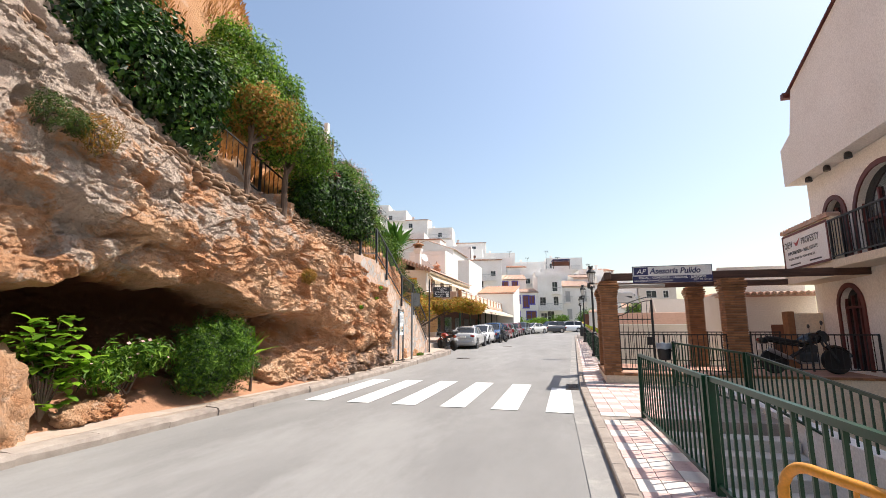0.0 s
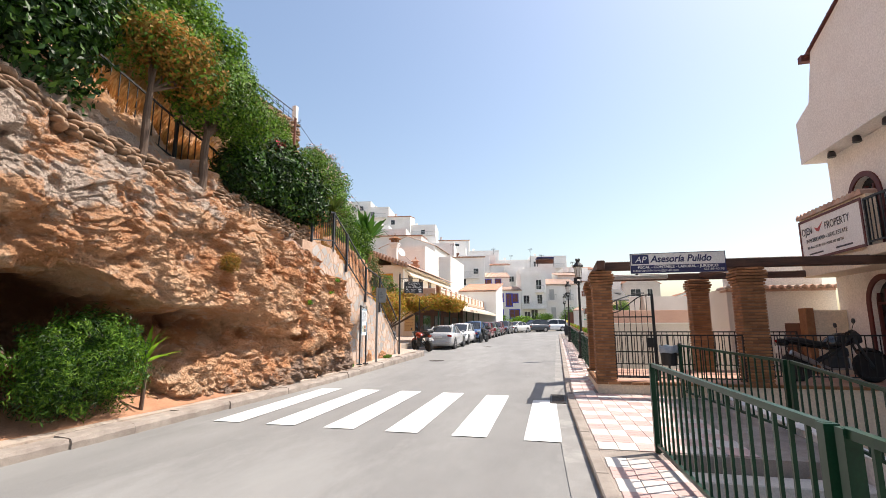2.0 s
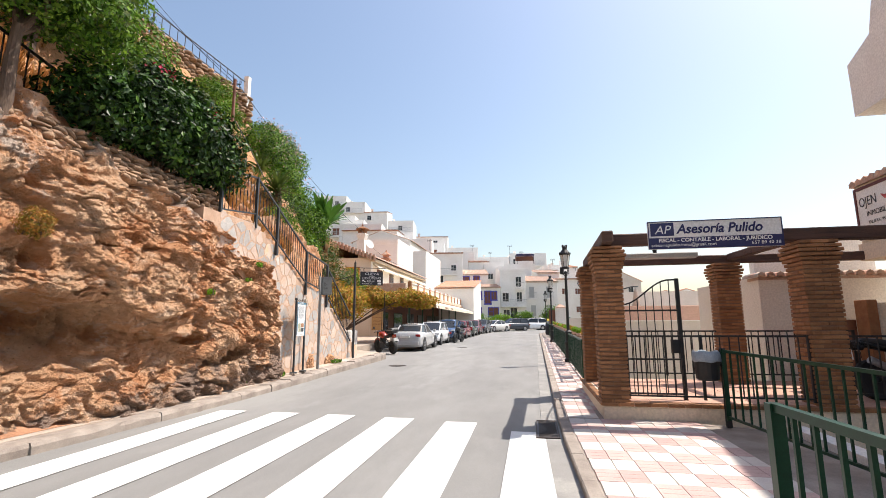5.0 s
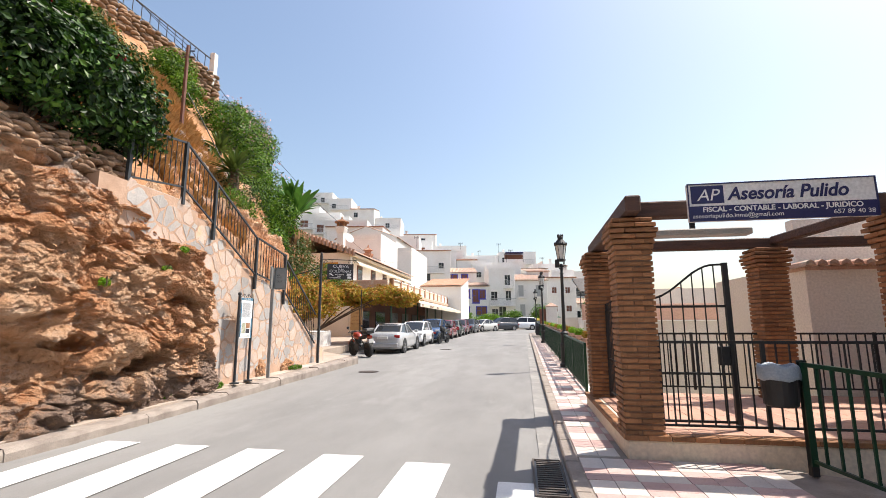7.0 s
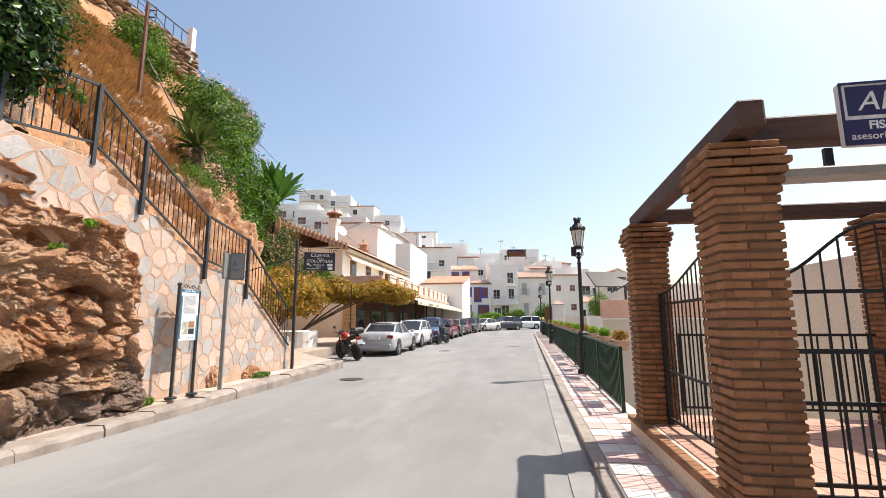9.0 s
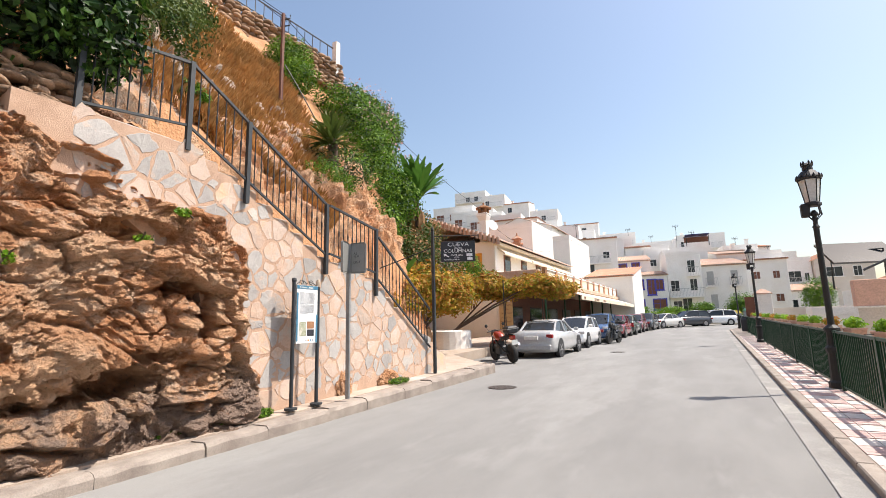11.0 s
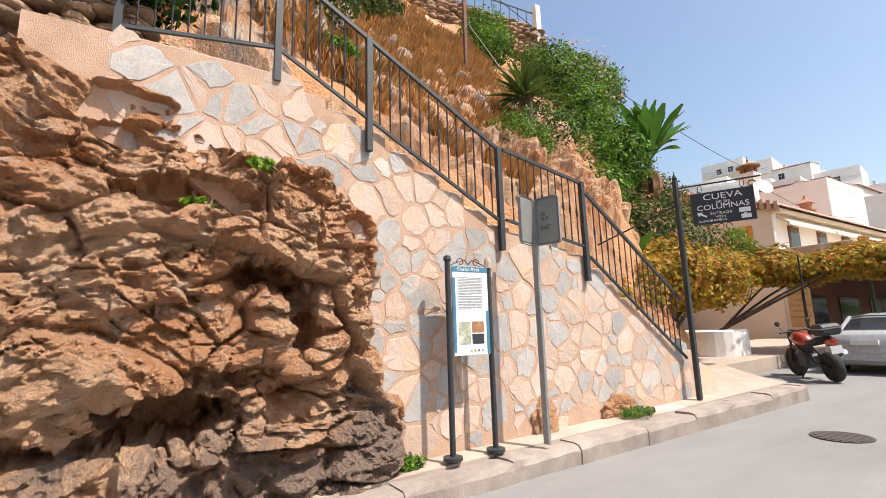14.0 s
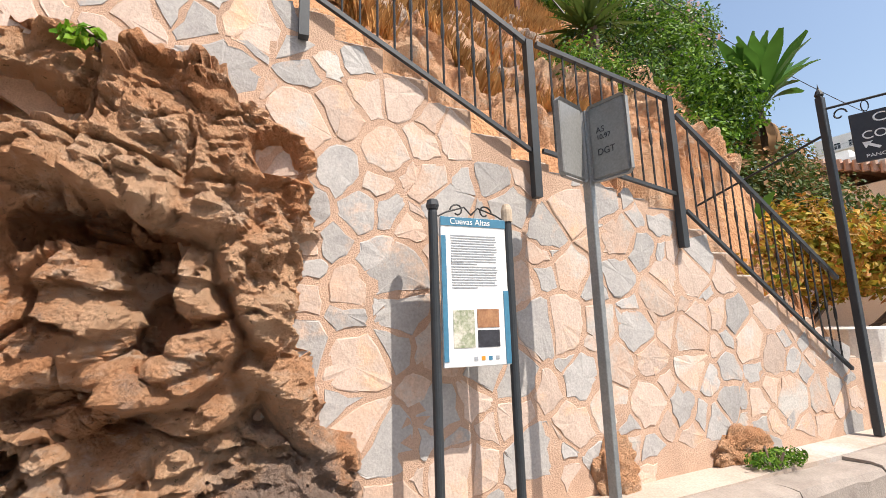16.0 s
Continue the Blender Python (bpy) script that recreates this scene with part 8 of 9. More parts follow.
def bush(name, at, blobs, count, size, mat, label, seed, cat="bush", stems=6, flowers=None, shell=0.5, aspect=0.55, group="", ragged=0.25, extra=None):
    """A bush with its branches, leaves and flowers. Blobs in world coordinates."""
    th = thing(name, at, label, cat, group)
    rnd = random.Random(seed)
    bm = B()
    for k in range(stems):
        c, r = blobs[rnd.randrange(len(blobs))]
        e = Vector(c) - Vector(at) + Vector((rnd.uniform(-0.5, 0.5) * r[0], rnd.uniform(-0.5, 0.5) * r[1], rnd.uniform(-0.3, 0.5) * r[2]))
        s = Vector((rnd.uniform(-0.12, 0.12), rnd.uniform(-0.12, 0.12), 0))
        mid = s.lerp(e, 0.5) + Vector((rnd.uniform(-0.1, 0.1), rnd.uniform(-0.1, 0.1), 0.1))
        t = 0.012 + 0.02 * (e.length / 2.5)
        ring_tube(bm, [s, mid, e], [t, t * 0.75, t * 0.3], 6)
    part("branchwork", bm, M_BARK, th, kind="stuff")
    part("leaves", shift(leaf_cloud(blobs, count, size, seed, shell, 0.0, ragged, aspect), at), mat, th, kind="stuff")
    if extra:
        part("other_leaves", shift(leaf_cloud(blobs, extra[0], size, seed + 500, 0.85, 0, ragged, aspect), at), extra[1], th, kind="stuff")
    if flowers:
        n, fm, fs, fb = flowers
        part("blossom", shift(leaf_cloud(fb or blobs, n, fs, seed + 900, 0.95, 0.0, 0.3, 0.9), at), fm, th, kind="stuff")
    return th


def tree(name, foot, top, crown, count, size, mat, label, seed, radius=0.09, extra=None):
    th = thing(name, foot, label, "tree")
    rnd = random.Random(seed)
    f, t = Vector((0, 0, -0.3)), Vector(top) - Vector(foot)
    bm = B()
    ring_tube(bm, [f, f.lerp(t, 0.35) + Vector((0.03, 0.05, 0)), f.lerp(t, 0.7) + Vector((-0.02, 0.03, 0)), t], [radius * 1.25, radius, radius * 0.9, radius * 0.7], 10)
    part("trunk", bm, M_BARK, th)
    for k in range(7):
        c, r = crown[rnd.randrange(len(crown))]
        e = Vector(c) - Vector(foot) + Vector([rnd.uniform(-0.6, 0.6) * q for q in r])
        bm = B()
        ring_tube(bm, [t - Vector((0, 0, 0.15)), t.lerp(e, 0.5) + Vector((0, 0, 0.1)), e], [radius * 0.55, radius * 0.35, radius * 0.12], 6)
        part("limb", bm, M_BARK, th)
    part("crown", shift(leaf_cloud(crown, count, size, seed, 0.4, 0.0, 0.35), foot), mat, th, kind="stuff")
    if extra:
        part("other_leaves", shift(leaf_cloud(crown, extra[0], size, seed + 77, 0.8, 0, 0.35), foot), extra[1], th, kind="stuff")
    return th


# on top of the cliff
bush("ivy_hedge", (-7.6, 6.6, 5.0), [((-7.7, 5.0, 6.5), (0.8, 0.8, 0.75)), ((-7.6, 6.2, 6.4), (0.85, 1.0, 1.05)), ((-7.6, 7.4, 6.2), (0.8, 1.0, 1.25)), ((-7.8, 8.0, 7.0), (0.7, 0.7, 0.85)), ((-7.9, 6.4, 7.3), (0.8, 1.2, 0.7))], 15000, 0.13, L_HEDGE, "dense dark ivy hedge on the cliff top", 1, "hedge", 10)
bush("ivy_hedge", (-7.5, 13.4, 4.4), [((-7.4, 12.0, 5.3), (0.75, 0.85, 0.75)), ((-7.35, 13.1, 5.65), (0.85, 1.1, 1.0)), ((-7.35, 14.2, 5.55), (0.85, 1.0, 1.05)), ((-7.3, 15.0, 5.35), (0.75, 0.7, 0.85)), ((-7.6, 13.6, 6.2), (0.7, 1.2, 0.6))], 17000, 0.12, L_HEDGE, "dense dark ivy hedge with red flowers above the dry stone coping", 2, "hedge", 14, flowers=(160, L_RED, 0.07, [((-7.3, 13.1, 6.45), (0.35, 0.25, 0.2)), ((-7.2, 14.6, 6.2), (0.25, 0.2, 0.15))]))
tree("small_tree", (-7.25, 8.95, 4.45), (-7.2, 9.05, 6.1), [((-7.1, 9.4, 6.85), (0.75, 0.8, 0.65)), ((-7.0, 9.9, 6.5), (0.6, 0.6, 0.5)), ((-7.2, 8.9, 6.9), (0.5, 0.5, 0.5))], 7000, 0.085, L_RUST, "small tree with rusty brown leaves on the cliff top", 3, 0.07, (1800, L_GREEN))
tree("small_tree", (-7.25, 10.45, 4.35), (-7.2, 10.55, 5.8), [((-7.15, 10.7, 6.5), (0.9, 0.9, 0.7)), ((-7.1, 11.5, 6.5), (0.8, 0.8, 0.75)), ((-7.4, 11.1, 7.1), (0.8, 0.9, 0.6)), ((-7.3, 10.0, 6.5), (0.5, 0.5, 0.45))], 11000, 0.085, L_GREEN, "small green tree with a twisted trunk on the cliff top", 4, 0.09, (2500, L_OLIVE))
bush("hill_bush", (-9.6, 12.4, 7.4), [((-9.4, 10.4, 8.6), (1.0, 1.1, 1.0)), ((-9.6, 12.0, 8.9), (1.1, 1.1, 1.2)), ((-9.9, 13.6, 9.1), (1.1, 1.1, 1.2)), ((-9.4, 14.6, 7.9), (1.0, 1.0, 0.9)), ((-10.2, 11.0, 9.4), (0.9, 1.0, 0.8))], 12000, 0.10, L_GREEN, "green shrubs on the slope behind the path", 5, "bush", 10, extra=(4000, L_OLIVE))
bush("hill_bush", (-9.9, 16.6, 6.6), [((-9.6, 16.3, 7.4), (0.9, 0.9, 0.8)), ((-10.4, 17.4, 8.0), (1.0, 1.1, 0.9)), ((-9.0, 15.6, 6.6), (0.6, 0.7, 0.6))], 7000, 0.09, L_OLIVE, "olive green scrub on the slope above the steps", 6, "bush", 8, flowers=(60, L_RED, 0.06, [((-9.2, 15.2, 7.2), (0.3, 0.3, 0.25))]))
tree("hill_tree", (-9.9, 12.6, 7.2), (-9.9, 12.6, 9.2), [((-9.8, 12.2, 10.2), (1.0, 1.1, 0.9)), ((-9.6, 13.2, 9.8), (0.9, 0.9, 0.8)), ((-10.0, 11.4, 10.6), (0.8, 0.8, 0.7)), ((-9.5, 13.9, 9.2), (0.7, 0.8, 0.6))], 13000, 0.10, L_GREEN, "fresh green tree on the slope behind the path", 21, 0.1, (2500, L_BRIGHT))
# scrub of the hillside
bush("hill_bush", (-15.2, 20.2, 11.2), [((-14.9, 20.2, 11.6), (0.9, 1.0, 0.7)), ((-15.9, 21.4, 12.6), (0.9, 1.0, 0.7)), ((-13.6, 19.0, 10.4), (0.7, 0.8, 0.6))], 6000, 0.13, L_OLIVE, "olive green scrub high on the slope", 7, "bush", 8)
bush("hill_bush", (-16.6, 26.6, 13.2), [((-16.4, 26.4, 13.6), (1.0, 1.1, 1.0)), ((-15.3, 25.9, 12.2), (0.8, 0.9, 0.8)), ((-17.5, 27.0, 14.4), (0.8, 0.9, 0.7))], 7000, 0.12, L_GREEN, "green shrub below the rubble wall", 8, "bush", 8)
bush("oleander", (-13.6, 28.0, 9.0), [((-15.0, 28.2, 11.6), (1.4, 1.4, 1.2)), ((-15.6, 30.0, 12.3), (1.3, 1.4, 1.3)), ((-13.9, 28.2, 10.2), (1.4, 1.3, 1.3)), ((-12.9, 27.6, 8.8), (1.3, 1.2, 1.2)), ((-14.2, 29.8, 10.6), (1.4, 1.3, 1.5)), ((-12.2, 26.8, 7.4), (1.1, 1.1, 1.1)), ((-13.0, 29.0, 8.0), (1.3, 1.2, 1.4)), ((-10.4, 25.2, 4.8), (0.8, 0.9, 1.0)), ((-10.6, 26.4, 6.2), (0.9, 0.9, 1.0)), ((-12.0, 25.2, 7.2), (0.8, 0.9, 0.8)), ((-11.4, 26.0, 6.0), (1.0, 1.0, 1.1)), ((-11.9, 27.8, 6.0), (1.1, 1.1, 1.3))], 38000, 0.12, L_GREEN, "tall green oleanders with pale pink flowers on the slope", 9, "bush", 24, flowers=(900, L_PINK, 0.10, [((-15.0, 29.6, 12.2), (1.5, 1.4, 1.2)), ((-13.9, 28.6, 10.2), (1.3, 1.3, 1.3)), ((-13.2, 29.2, 9.0), (1.0, 1.2, 1.2))]), extra=(6000, L_HEDGE))
tree("round_tree", (-16.4, 33.0, 9.0), (-16.4, 33.0, 12.0), [((-16.4, 33.0, 13.2), (1.2, 1.2, 1.25)), ((-16.9, 32.6, 14.3), (0.8, 0.8, 0.6)), ((-16.0, 33.2, 12.4), (1.1, 1.1, 0.9))], 9000, 0.11, L_OLIVE, "rounded dark olive tree on the shoulder of the hill", 10, 0.14)
bush("creeper", (-10.4, 27.0, 2.0), [((-10.6, 26.8, 4.0), (1.1, 1.2, 1.3)), ((-10.2, 28.4, 3.6), (1.1, 1.2, 1.2)), ((-11.2, 28.6, 5.0), (1.0, 1.1, 1.2)), ((-11.8, 29.6, 5.2), (1.2, 1.2, 1.4))], 12000, 0.12, L_OLIVE, "olive green creeper below the banana plant", 11, "bush", 10, extra=(3000, L_DEAD))
bush("vine", (-9.4, 25.6, 1.0), [((-9.2, 24.6, 2.4), (0.7, 0.9, 0.9)), ((-9.2, 26.0, 2.7), (0.9, 1.0, 0.9)), ((-9.0, 27.4, 2.6), (0.9, 1.0, 0.8)), ((-9.6, 28.6, 2.9), (1.0, 0.9, 0.8)), ((-9.0, 23.4, 1.9), (0.6, 0.7, 0.7))], 13000, 0.14, L_VINE, "yellowing vine growing over the bank by the steps", 12, "vine", 12)
vine_blobs = []
random.seed(61)
for k in range(26):
    u = k / 25
    vine_blobs.append(((-10.9 + 4.3 * u + random.uniform(-0.3, 0.3), 30.6 + 2.8 * random.random() + 1.2 * u, 3.25 - 0.25 * u + random.uniform(-0.25, 0.3)), (0.75, 0.8, 0.38)))
bush("grape_vine", (-10.6, 30.2, 1.1), vine_blobs, 20000, 0.16, L_VINE, "yellowing grape vine trained over the forecourt", 13, "vine", 4, ragged=0.5)
bush("cypress_bush", (-12.4, 36.5, 2.4), [((-12.6, 36.4, 4.4), (0.9, 0.9, 1.2)), ((-11.9, 36.6, 3.8), (0.8, 0.8, 0.9))], 6000, 0.10, L_GREEN, "bright green conifer bush by the gable", 14, "bush", 5)
# in the hollow
bush("shrub", (-7.1, 8.2, 0.35), [((-7.1, 8.2, 1.0), (0.55, 0.66, 0.62)), ((-7.0, 7.72, 0.85), (0.42, 0.45, 0.48)), ((-7.0, 8.72, 0.95), (0.42, 0.46, 0.5)), ((-7.1, 8.3, 1.45), (0.40, 0.45, 0.40)), ((-7.0, 8.75, 1.35), (0.3, 0.3, 0.35)), ((-7.05, 7.7, 1.25), (0.3, 0.3, 0.35))], 20000, 0.075, L_GREEN, "dense dark green rosemary-like shrub before the hollow", 15, "bush", 30, aspect=0.24, ragged=0.6, extra=(9000, L_HEDGE))
bush("oleander", (-7.4, 6.5, 0.5), [((-7.4, 6.35, 1.0), (0.33, 0.36, 0.34)), ((-7.3, 6.8, 1.1), (0.33, 0.33, 0.32)), ((-7.3, 6.0, 0.9), (0.28, 0.28, 0.26)), ((-7.25, 7.1, 1.15), (0.22, 0.22, 0.22))], 2600, 0.13, L_GREEN, "young oleander with pale pink flowers in the hollow", 16, "bush", 10, flowers=(90, L_PINK, 0.06, None), aspect=0.28, ragged=0.5)
for k, (at, r, m, lab) in enumerate([((-6.72, 4.35, 4.32), 0.26, L_OLIVE, "small olive shrub growing from the cliff"), ((-6.72, 5.05, 4.2), 0.32, L_RUST, "dry brown shrub growing from the cliff"), ((-6.78, 4.75, 4.35), 0.2, L_OLIVE, "small yellow-green shrub on the cliff"), ((-6.4, 10.5, 2.72), 0.2, L_RUST, "dry brown shrub on the cliff's belly")]):
    bush("rock_shrub", at, [((at[0] + 0.05, at[1], at[2] + r * 0.8), (r, r, r))], 1500, 0.05, m, lab, 30 + k, "bush", 8, aspect=0.3, group="cliff shrubs")
random.seed(71)
for k, (x, y) in enumerate([(-6.9, 20.95), (-7.1, 14.6), (-7.15, 13.2), (-7.2, 11.8), (-7.05, 16.1), (-7.0, 16.9), (-7.3, 10.6), (-6.95, 17.5)]):
    s = 0.26 if k == 0 else random.uniform(0.12, 0.2)
    z = pave_z(x, y)
    bush("weed_tuft", (x + 0.12, y, z), [((x + 0.14, y, z + 0.05), (s * 0.5, s * 1.3, 0.07))], 700, 0.05, L_GREEN, "low green weeds at the edge of the pavement", 40 + k, "weeds", 3, aspect=0.3, group="weeds")
for k, (x, y, z) in enumerate([(-6.75, 16.05, 2.98), (-6.7, 15.55, 2.55), (-6.7, 14.3, 2.2)]):
    bush("wall_weed", (x, y, z), [((x + 0.05, y, z + 0.06), (0.06, 0.11, 0.06))], 110, 0.06, L_BRIGHT, "bright green weed growing in a rock crevice", 50 + k, "weeds", 3, group="weeds")


def big_leaf(L, W, bend, mat, n=8, split=0.0, stalk=0.0):
    """One long leaf along +y, arching down, folded along its rib."""
    vs, fs = [], []
    for i in range(n + 1):
        u = i / n
        w = W * math.sin(math.pi * min(1, 0.08 + 0.92 * u) ** 0.8) ** 0.8 * (1 if i < n else 0.05)
        if stalk:
            w = 0.05 if u < stalk else W * math.sin(math.pi * (0.06 + 0.90 * (u - stalk) / (1 - stalk))) ** 0.6
        y = L * u * math.cos(bend * u * 0.6)
        z = L * (0.25 * u - bend * 0.62 * u * u)
        for s in (-1, 0, 1):
            j = split * W * ((i * 7) % 3 - 1) * abs(s)
            vs.append((s * w / 2 * (1 + j), y + j * 0.3, z + 0.12 * w * abs(s)))
    for i in range(n):
        for k in range(2):
            a = i * 3 + k
            fs.append((a, a + 1, a + 4, a + 3))
    me = bpy.data.meshes.new("leaf")
    me.from_pydata(vs, [], fs)
    me.materials.append(mat)
    me.shade_smooth()
    return me


def rosette(name, at, count, L, W, bend, mat, label, seed, lift=(0.2, 1.2), stem=None, cat="plant", extra=None, stalk=0.0):
    th = thing(name, at, label, cat)
    rnd = random.Random(seed)
    kinds = [big_leaf(L * f, W, bend * g, mat, 10 if stalk else 8, 0.15, stalk) for f, g in ((1.0, 1.0), (0.85, 1.3), (1.1, 0.7))]
    h = 0.0
    if stem:
        h = stem[1]
        part("stem", ring_tube(B(), [(0, 0, -0.2), (0.03, 0, h * 0.5), (0, 0.02, h + 0.1)], [stem[0] * 1.2, stem[0], stem[0] * 0.8], 10), M_BARK, th)
    for k in range(count):
        a = 2.39996 * k + rnd.uniform(-0.3, 0.3)
        e = rnd.uniform(*lift)
        piece("leaf", kinds[k % 3], th, Matrix.Translation((0, 0, h + rnd.uniform(-0.15, 0.05))) @ Matrix.Rotation(a, 4, "Z") @ Matrix.Rotation(e, 4, "X") @ Matrix.Rotation(rnd.uniform(-0.5, 0.5), 4, "Y"))
    if extra:
        k2 = big_leaf(L * 0.8, W * 0.6, 1.6, extra[1], 8, 0.3)
        for k in range(extra[0]):
            piece("dead_leaf", k2, th, Matrix.Translation((0, 0, h - 0.15)) @ Matrix.Rotation(2.4 * k, 4, "Z") @ Matrix.Rotation(-0.8, 4, "X"))
    return th


rosette("banana_plant", (-10.75, 28.0, 4.9), 44, 1.9, 0.32, 0.5, L_BANANA, "tall banana plant with torn green leaves", 81, (0.45, 1.4), (0.13, 1.5), extra=(9, L_DEAD), stalk=0.3)
rosette("banana_plant", (-9.5, 24.9, 2.5), 7, 1.0, 0.28, 0.45, L_BANANA, "young banana plant beside the steps", 82, (0.6, 1.35), (0.05, 0.3), stalk=0.25)
rosette("lily_clump", (-6.98, 9.3, 0.35), 18, 0.62, 0.075, 0.45, L_BRIGHT, "spiky green lily leaves under the cliff's lip", 83, (0.2, 1.3), (0.03, 0.75))
for k, (at, s) in enumerate([((-12.8, 25.2, 8.6), 1.0), ((-14.2, 19.4, 10.6), 0.85), ((-11.4, 16.2, 9.0), 0.8), ((-12.4, 24.3, 7.6), 0.9)]):
    rosette("fan_palm", at, 46, 0.95 * s, 0.14 * s, 0.5, L_OLIVE, "dwarf fan palm with a skirt of dead fronds on the slope", 84 + k, (-0.2, 1.4), (0.10, 0.35), extra=(22, L_DEAD))
rosette("fan_palm", (-10.25, 22.6, 5.75), 64, 0.95, 0.11, 0.5, L_OLIVE, "fan palm with a thick skirt of dead fronds on the slope", 89, (-0.3, 1.35), (0.17, 1.25), extra=(34, L_DEAD))
bl = thing("broad_leaf_plant", (-7.2, 5.1, 0.42), "leafy plant with bright yellow-green broad leaves", "plant")
rnd = random.Random(95)
kinds = [big_leaf(0.24, 0.17, 0.5, L_BRIGHT, 6, 0.25), big_leaf(0.19, 0.14, 0.7, L_BRIGHT, 6, 0.25), big_leaf(0.22, 0.15, 0.4, L_GREEN, 6, 0.25)]
for k in range(13):
    e = Vector((rnd.uniform(-0.2, 0.3), rnd.uniform(-0.62, 0.55), rnd.uniform(0.25, 1.3)))
    part("stalk", ring_tube(B(), [(0, 0, -0.1), e * 0.5 + Vector((0, 0, 0.15)), e], [0.016, 0.012, 0.007], 6), M_BARK, bl)
    for j in range(18):
        p = e * rnd.uniform(0.55, 1.05) + Vector((rnd.uniform(-0.12, 0.12), rnd.uniform(-0.16, 0.16), rnd.uniform(-0.1, 0.12)))
        piece("leaf", kinds[rnd.randrange(3)], bl, Matrix.Translation(p) @ Matrix.Rotation(rnd.uniform(0, 6.28), 4, "Z") @ Matrix.Rotation(rnd.uniform(-0.5, 0.5), 4, "X"))


def blades(name, spots, count, h, mat, label, seed):
    """Dry grass: thin blades over spots ((x, y), radius) of the hillside."""
    rng = np.random.RandomState(seed)
    vs, fs = [], []
    tot = sum(r * r for _, r in spots)
    for (cx, cy), r in spots:
        for k in range(int(count * r * r / tot)):
            a, d = rng.rand() * 6.283, r * math.sqrt(rng.rand())
            x, y = cx + d * math.cos(a), cy + d * math.sin(a)
            z = hill_z(x, y) - 0.03
            hh = h * (0.5 + 0.8 * rng.rand())
            q, w = rng.rand() * 6.283, 0.012 + 0.012 * rng.rand()
            lx, ly = hh * (0.25 + 0.3 * rng.rand()), hh * rng.uniform(-0.4, 0.4)
            i = len(vs)
            vs += [(x - w * math.cos(q), y - w * math.sin(q), z), (x + w * math.cos(q), y + w * math.sin(q), z), (x + lx * 0.4, y + ly * 0.4, z + hh * 0.65), (x + lx, y + ly, z + hh * 0.9)]
            fs += [(i, i + 1, i + 2), (i + 2, i + 3, i)]
    return tagged(solid(name, (vs, fs), mat, label, "grass", "stuff"))


blades("dry_grass", [((-12.2, 21.6), 2.0), ((-14.0, 22.6), 2.2), ((-16.0, 23.6), 2.0), ((-10.6, 19.6), 1.4), ((-12.4, 19.4), 1.8), ((-10.4, 22.0), 0.9), ((-17.4, 21.0), 1.8), ((-10.0, 17.4), 1.0)], 26000, 0.38, L_DRY, "tall dry golden grass on the slope", 98)
blades("dry_grass", [((-9.5, 15.3), 0.7), ((-9.5, 16.6), 0.7), ((-9.6, 18.0), 0.6), ((-9.7, 19.6), 0.6), ((-9.3, 21.0), 0.5)], 9000, 0.34, L_DRY, "dry golden grass above the steps", 97)
for k, (x, y, r, m, lab) in enumerate([(-9.4, 14.6, 0.55, L_GREEN, "green shrub above the head of the steps"), (-9.9, 15.7, 0.5, L_OLIVE, "olive shrub above the steps"), (-10.2, 16.9, 0.55, L_HEDGE, "dark green shrub above the steps"), (-9.5, 17.6, 0.3, L_GREEN, "small green shrub beside the steps"), (-9.6, 21.6, 0.6, L_GREEN, "fresh green shrub at the turn of the slope"), (-10.2, 22.6, 0.8, L_HEDGE, "dark green shrub at the turn of the slope")]):
    z = hill_z(x, y)
    bush("slope_shrub", (x, y, z - 0.1), [((x, y, z + r * 0.7), (r, r, r * 0.9)), ((x + r * 0.5, y + r * 0.7, z + r * 0.4), (r * 0.7, r * 0.7, r * 0.6))], 1800, 0.09, m, lab, 110 + k, "bush", 8, aspect=0.35, group="slope shrubs")
blades("dry_grass", [((-9.6, 9.5), 1.3), ((-9.2, 11.3), 1.1), ((-10.6, 8.0), 1.6), ((-8.8, 13.0), 0.8), ((-11.5, 12.5), 1.6)], 9000, 0.28, L_DRY, "dry orange grass behind the path railing", 99)

# flower troughs on the green railing
random.seed(101)
for k in range(16):
    y = 19.6 + 1.75 * k
    z = ez(1, y) + 0.93
    x = 1.22 + 0.004 * (y - 18.6)
    tr = thing("flower_trough", (x, y, z), "terracotta trough of yellow-green plants hung on the railing", "planter", "flower troughs")
    bm = B()
    loft(bm, [[(-0.10 * f, -0.32 * f, zz), (0.10 * f, -0.32 * f, zz), (0.10 * f, 0.32 * f, zz), (-0.10 * f, 0.32 * f, zz)] for zz, f in ((-0.02, 0.85), (0.14, 1.0), (0.14, 1.08), (0.17, 1.08))])
    part("trough", bm, M_PINK, tr)
    part("hook", ring_tube(B(), [(-0.1, 0.2, 0.13), (-0.2, 0.2, 0.13), (-0.2, 0.2, -0.05)], 0.008, 5), M_IRON, tr)
    part("leaves", leaf_cloud([((0, -0.15, 0.25), (0.12, 0.16, 0.11)), ((0, 0.14, 0.24), (0.11, 0.16, 0.10))], 420 if k < 6 else 200, 0.06, 200 + k, 0.3), L_BRIGHT if k % 3 else L_VINE, tr, kind="stuff")

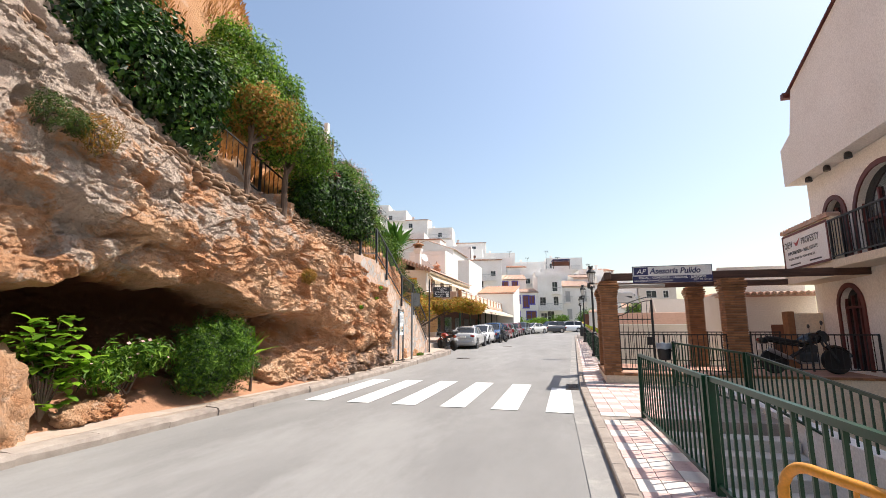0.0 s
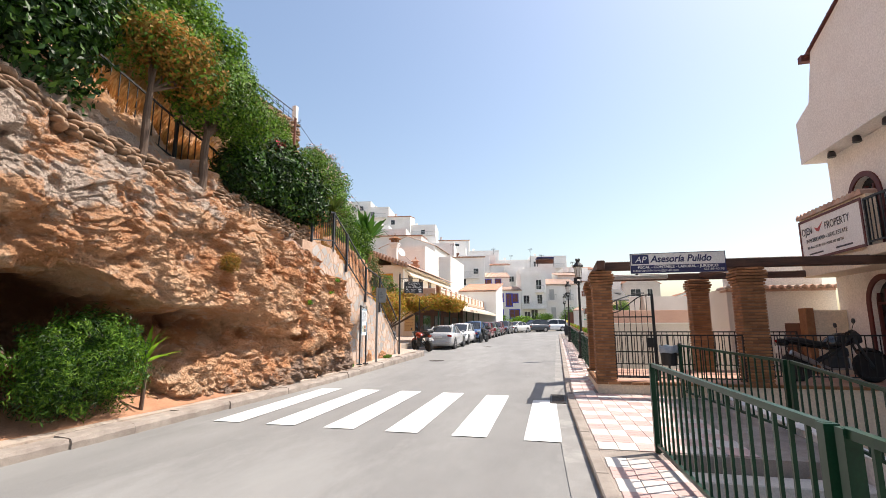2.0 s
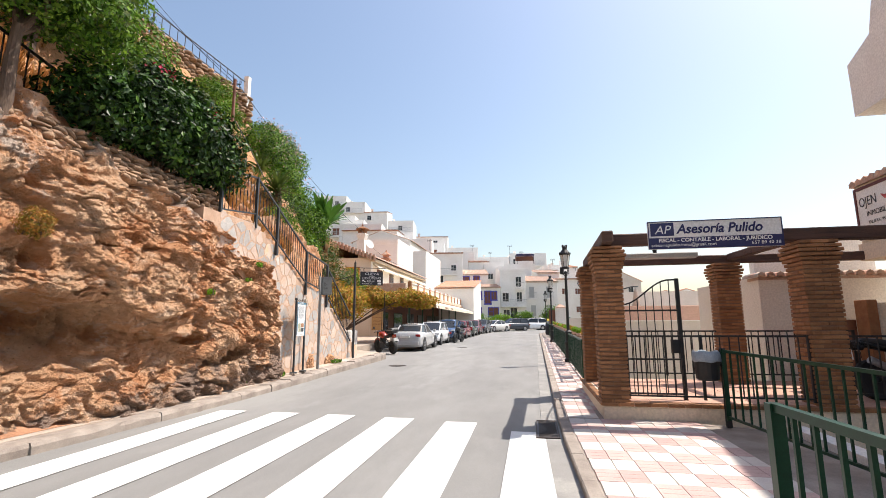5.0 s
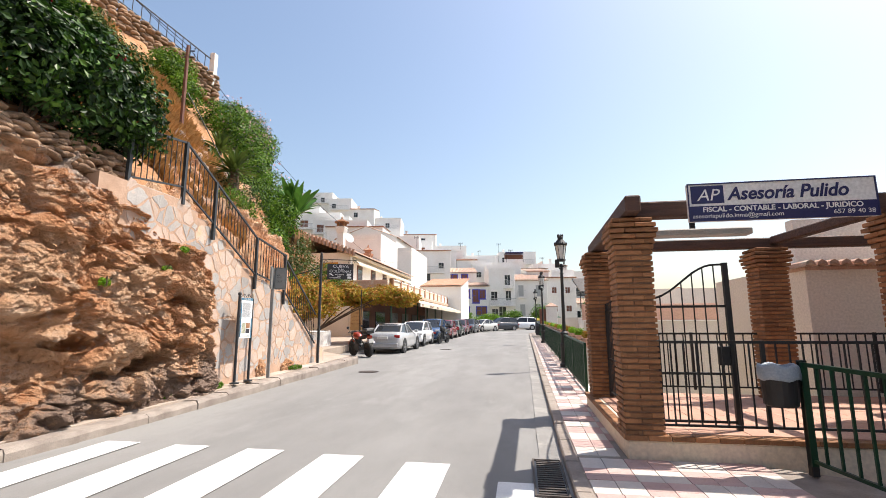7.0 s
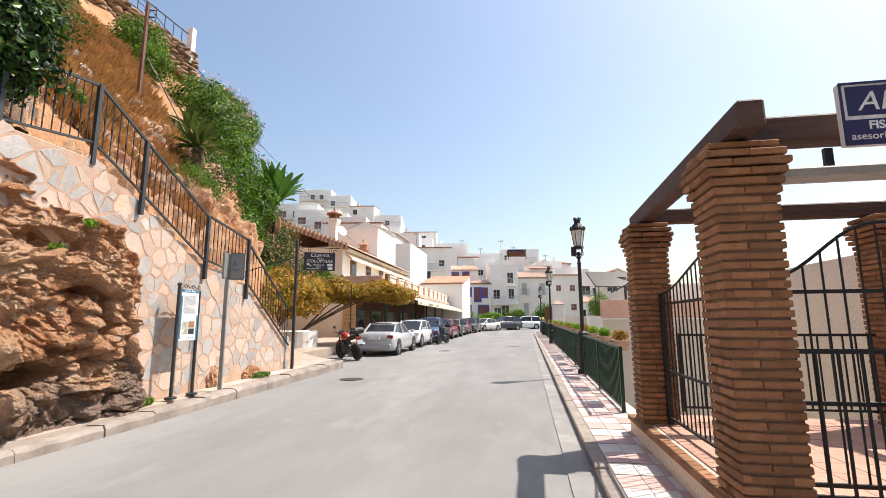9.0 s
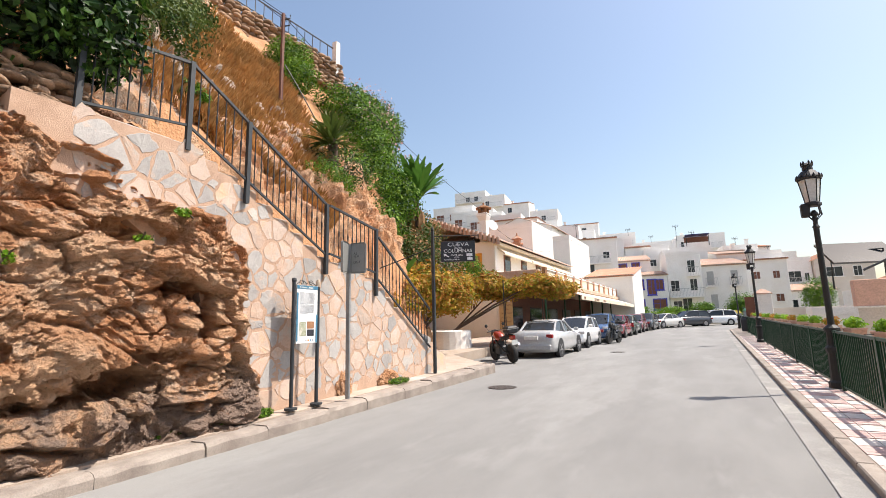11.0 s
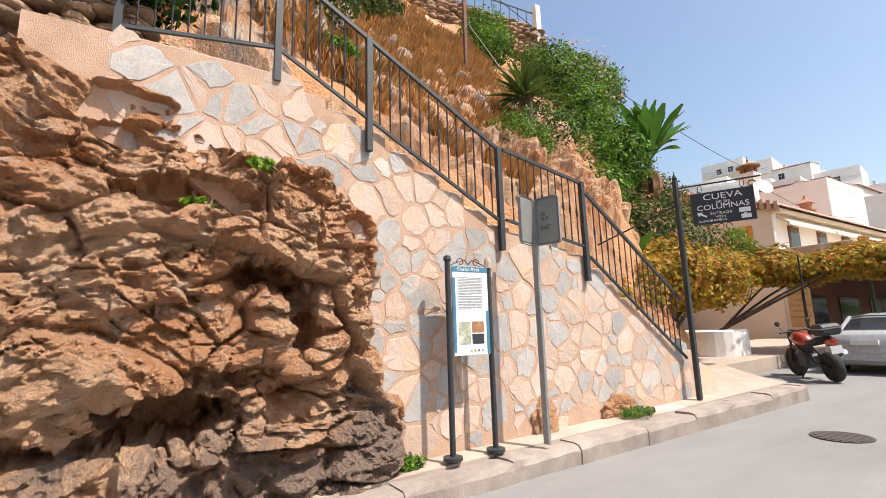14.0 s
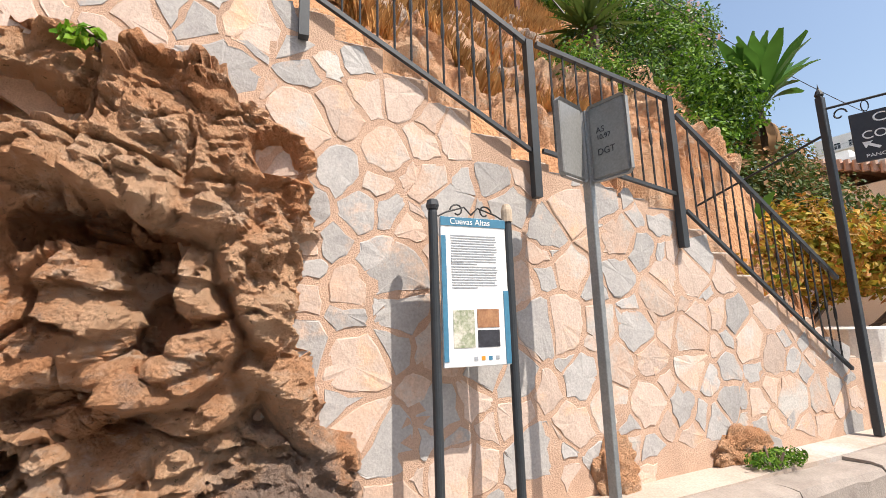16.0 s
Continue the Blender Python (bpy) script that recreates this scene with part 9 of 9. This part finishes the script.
# greenery in the village
for k, (c, r, n, m, lab) in enumerate([((-9.4, 66.0, 3.6), (1.3, 1.2, 1.2), 5000, L_GREEN, "leafy green tree at the end of the terrace"), ((-8.6, 76.0, 2.4), (1.3, 0.9, 1.0), 3000, L_GREEN, "green shrub before the blue-framed house"), ((-5.2, 75.5, 2.2), (2.6, 0.8, 0.8), 4000, L_BRIGHT, "yellow-green flower bed behind the cars"), ((-1.6, 75.5, 2.5), (1.6, 0.9, 1.0), 4000, L_GREEN, "clipped green bushes behind the cars"), ((2.6, 76.0, 2.8), (1.9, 1.2, 1.5), 6000, L_GREEN, "rounded green tree beside the containers"), ((9.5, 76.0, 3.8), (1.6, 1.6, 2.0), 5000, L_GREEN, "green tree beyond the garden wall")]):
    foot = (c[0], c[1], c[2] - r[2] - 0.8)
    tree("street_tree", foot, (c[0], c[1], c[2] - 0.3), [(c, r), ((c[0] + 0.5, c[1], c[2] + 0.4), tuple(v * 0.6 for v in r)), ((c[0] - 0.6, c[1], c[2] - 0.2), tuple(v * 0.6 for v in r))], n, 0.16, m, lab, 110 + k, 0.09)

# ---- hilltop wall, pole, wires ----
rw = solid("rubble_wall", prism(B(), [(-21.5, 16.0), (-21.5, 19.2), (-21.3, 19.2), (-21.0, 16.0)], "y", 10, 11), M_DRYSTONE, "red rubble retaining wall along the hilltop", "wall", "structure")
random.seed(131)
for i in range(30):
    u = i / 29
    x, y, zt = -22.0 + 4.5 * u, 21.5 + 9.3 * u, 19.0 - 3.2 * u
    for r in range(8):
        for q in range(1):
            m = Matrix.Translation((x + random.uniform(-0.08, 0.08), y + random.uniform(-0.1, 0.1), zt - 0.22 * r)) @ Euler((random.uniform(-0.3, 0.3), random.uniform(-0.3, 0.3), random.uniform(0, 6))).to_matrix().to_4x4() @ Matrix.Diagonal((0.5, 0.5, 0.30, 1))
            piece("stone", stone_kinds[random.randrange(6)], rw, m)
railing("terrace_railing", [(-22.0, 21.5, 20.0), (-20.0, 25.6, 18.6), (-17.6, 30.6, 16.8)], 0.85, 0.4, (M_GREYIRON, M_GREYIRON), "thin blue-grey railing on the rubble wall", "railing", 0.03, 0.015, 0.025)
box_solid("terrace_post", (-17.7, 30.5, 15.2, -17.4, 30.8, 17.2), M_WHITE, "white end post of the hilltop railing", "post", "")
pl = thing("utility_pole", (-12.5, 22.55, 8.2), "rusty brown utility pole on the slope", "pole")
part("shaft", ring_tube(B(), [(0, 0, -0.5), (0, 0, 3.9)], [0.075, 0.06], 8), M_BROWNWIN, pl)
for k in range(2):
    part("insulator", ring_tube(B(), [(-0.12, 0, 3.7 - 0.25 * k), (0.22, 0.1, 3.7 - 0.25 * k), (0.22, 0.1, 3.82 - 0.25 * k)], 0.025, 6), M_IRON, pl)


def wire(p, q, sag, label, r=0.012):
    p, q = Vector(p), Vector(q)
    th = thing("cable", p, label, "cable", "overhead cables")
    pts = [p.lerp(q, i / 14) - p - Vector((0, 0, sag * 4 * (i / 14) * (1 - i / 14))) for i in range(15)]
    part("strand", ring_tube(B(), pts, r, 5), M_IRON, th)


wire((-12.4, 22.6, 12.0), (-21.0, 20.0, 20.6), 0.3, "thin black cable from the pole to the hilltop")
wire((-12.4, 22.6, 11.8), (-20.2, 24.0, 20.0), 0.3, "thin black cable from the pole to the hilltop")
wire((-12.4, 22.6, 11.9), (-12.6, 40.0, 8.4), 0.6, "black cable from the pole to the restaurant")
wire((-12.4, 22.6, 10.2), (-10.6, 23.6, 6.2), -0.1, "black cable running down the slope", 0.02)
wire((-12.9, 39.9, 8.2), (-12.2, 52.0, 7.6), 0.7, "black cable along the restaurant's roof")
# television aerials on the roofs
for k, (x, y, z, h) in enumerate([(-4.6, 104, 15.6, 2.4), (-2.2, 104, 13.6, 3.0), (-9.6, 114, 16.4, 1.8), (-17.4, 84, 14.6, 1.6), (4.2, 106, 13.4, 1.7), (9.5, 114, 12.6, 1.6), (-12.8, 106, 16.8, 1.9)]):
    an = thing("roof_aerial", (x, y, z), "thin television aerial on a roof", "aerial", "roof aerials")
    part("mast", ring_tube(B(), [(0, 0, -0.4), (0, 0, h)], 0.035, 6), M_IRON, an)
    part("boom", ring_tube(B(), [(-0.5, 0, h - 0.1), (0.5, 0, h - 0.1)], 0.025, 5), M_IRON, an)
    for j in range(4):
        part("element", ring_tube(B(), [(-0.4 + 0.25 * j, 0, h - 0.35), (-0.4 + 0.25 * j, 0, h + 0.15)], 0.02, 5), M_IRON, an)

# ---- pieces of walls and pavements ----
stone_pieces(wall_stair, 14.6, 22.9, 0.1, 4.3, 0.25, 12, stone_inside, WALL_X)
random.seed(51)
TM = (M_TILE_W, M_TILE_P)
pick2 = lambda i, j: ((i // 2) + j) % 2
tiles(pavement_mid, lambda y: (road_right(y) + 0.155, 2.2), 8.8, 13.8, 0.24, 0.385, TM, pick2, True)
tiles(pavement_south, lambda y: (road_right(y) + 0.155, pave_back_east(y) - 0.02), 1.1, 8.75, 0.24, 0.385, TM, pick2, True)
tiles(pavement_north, lambda y: (road_right(y) + 0.15, pave_back_east(y)), 13.9, 44, 0.24, 0.385, TM, pick2, True)
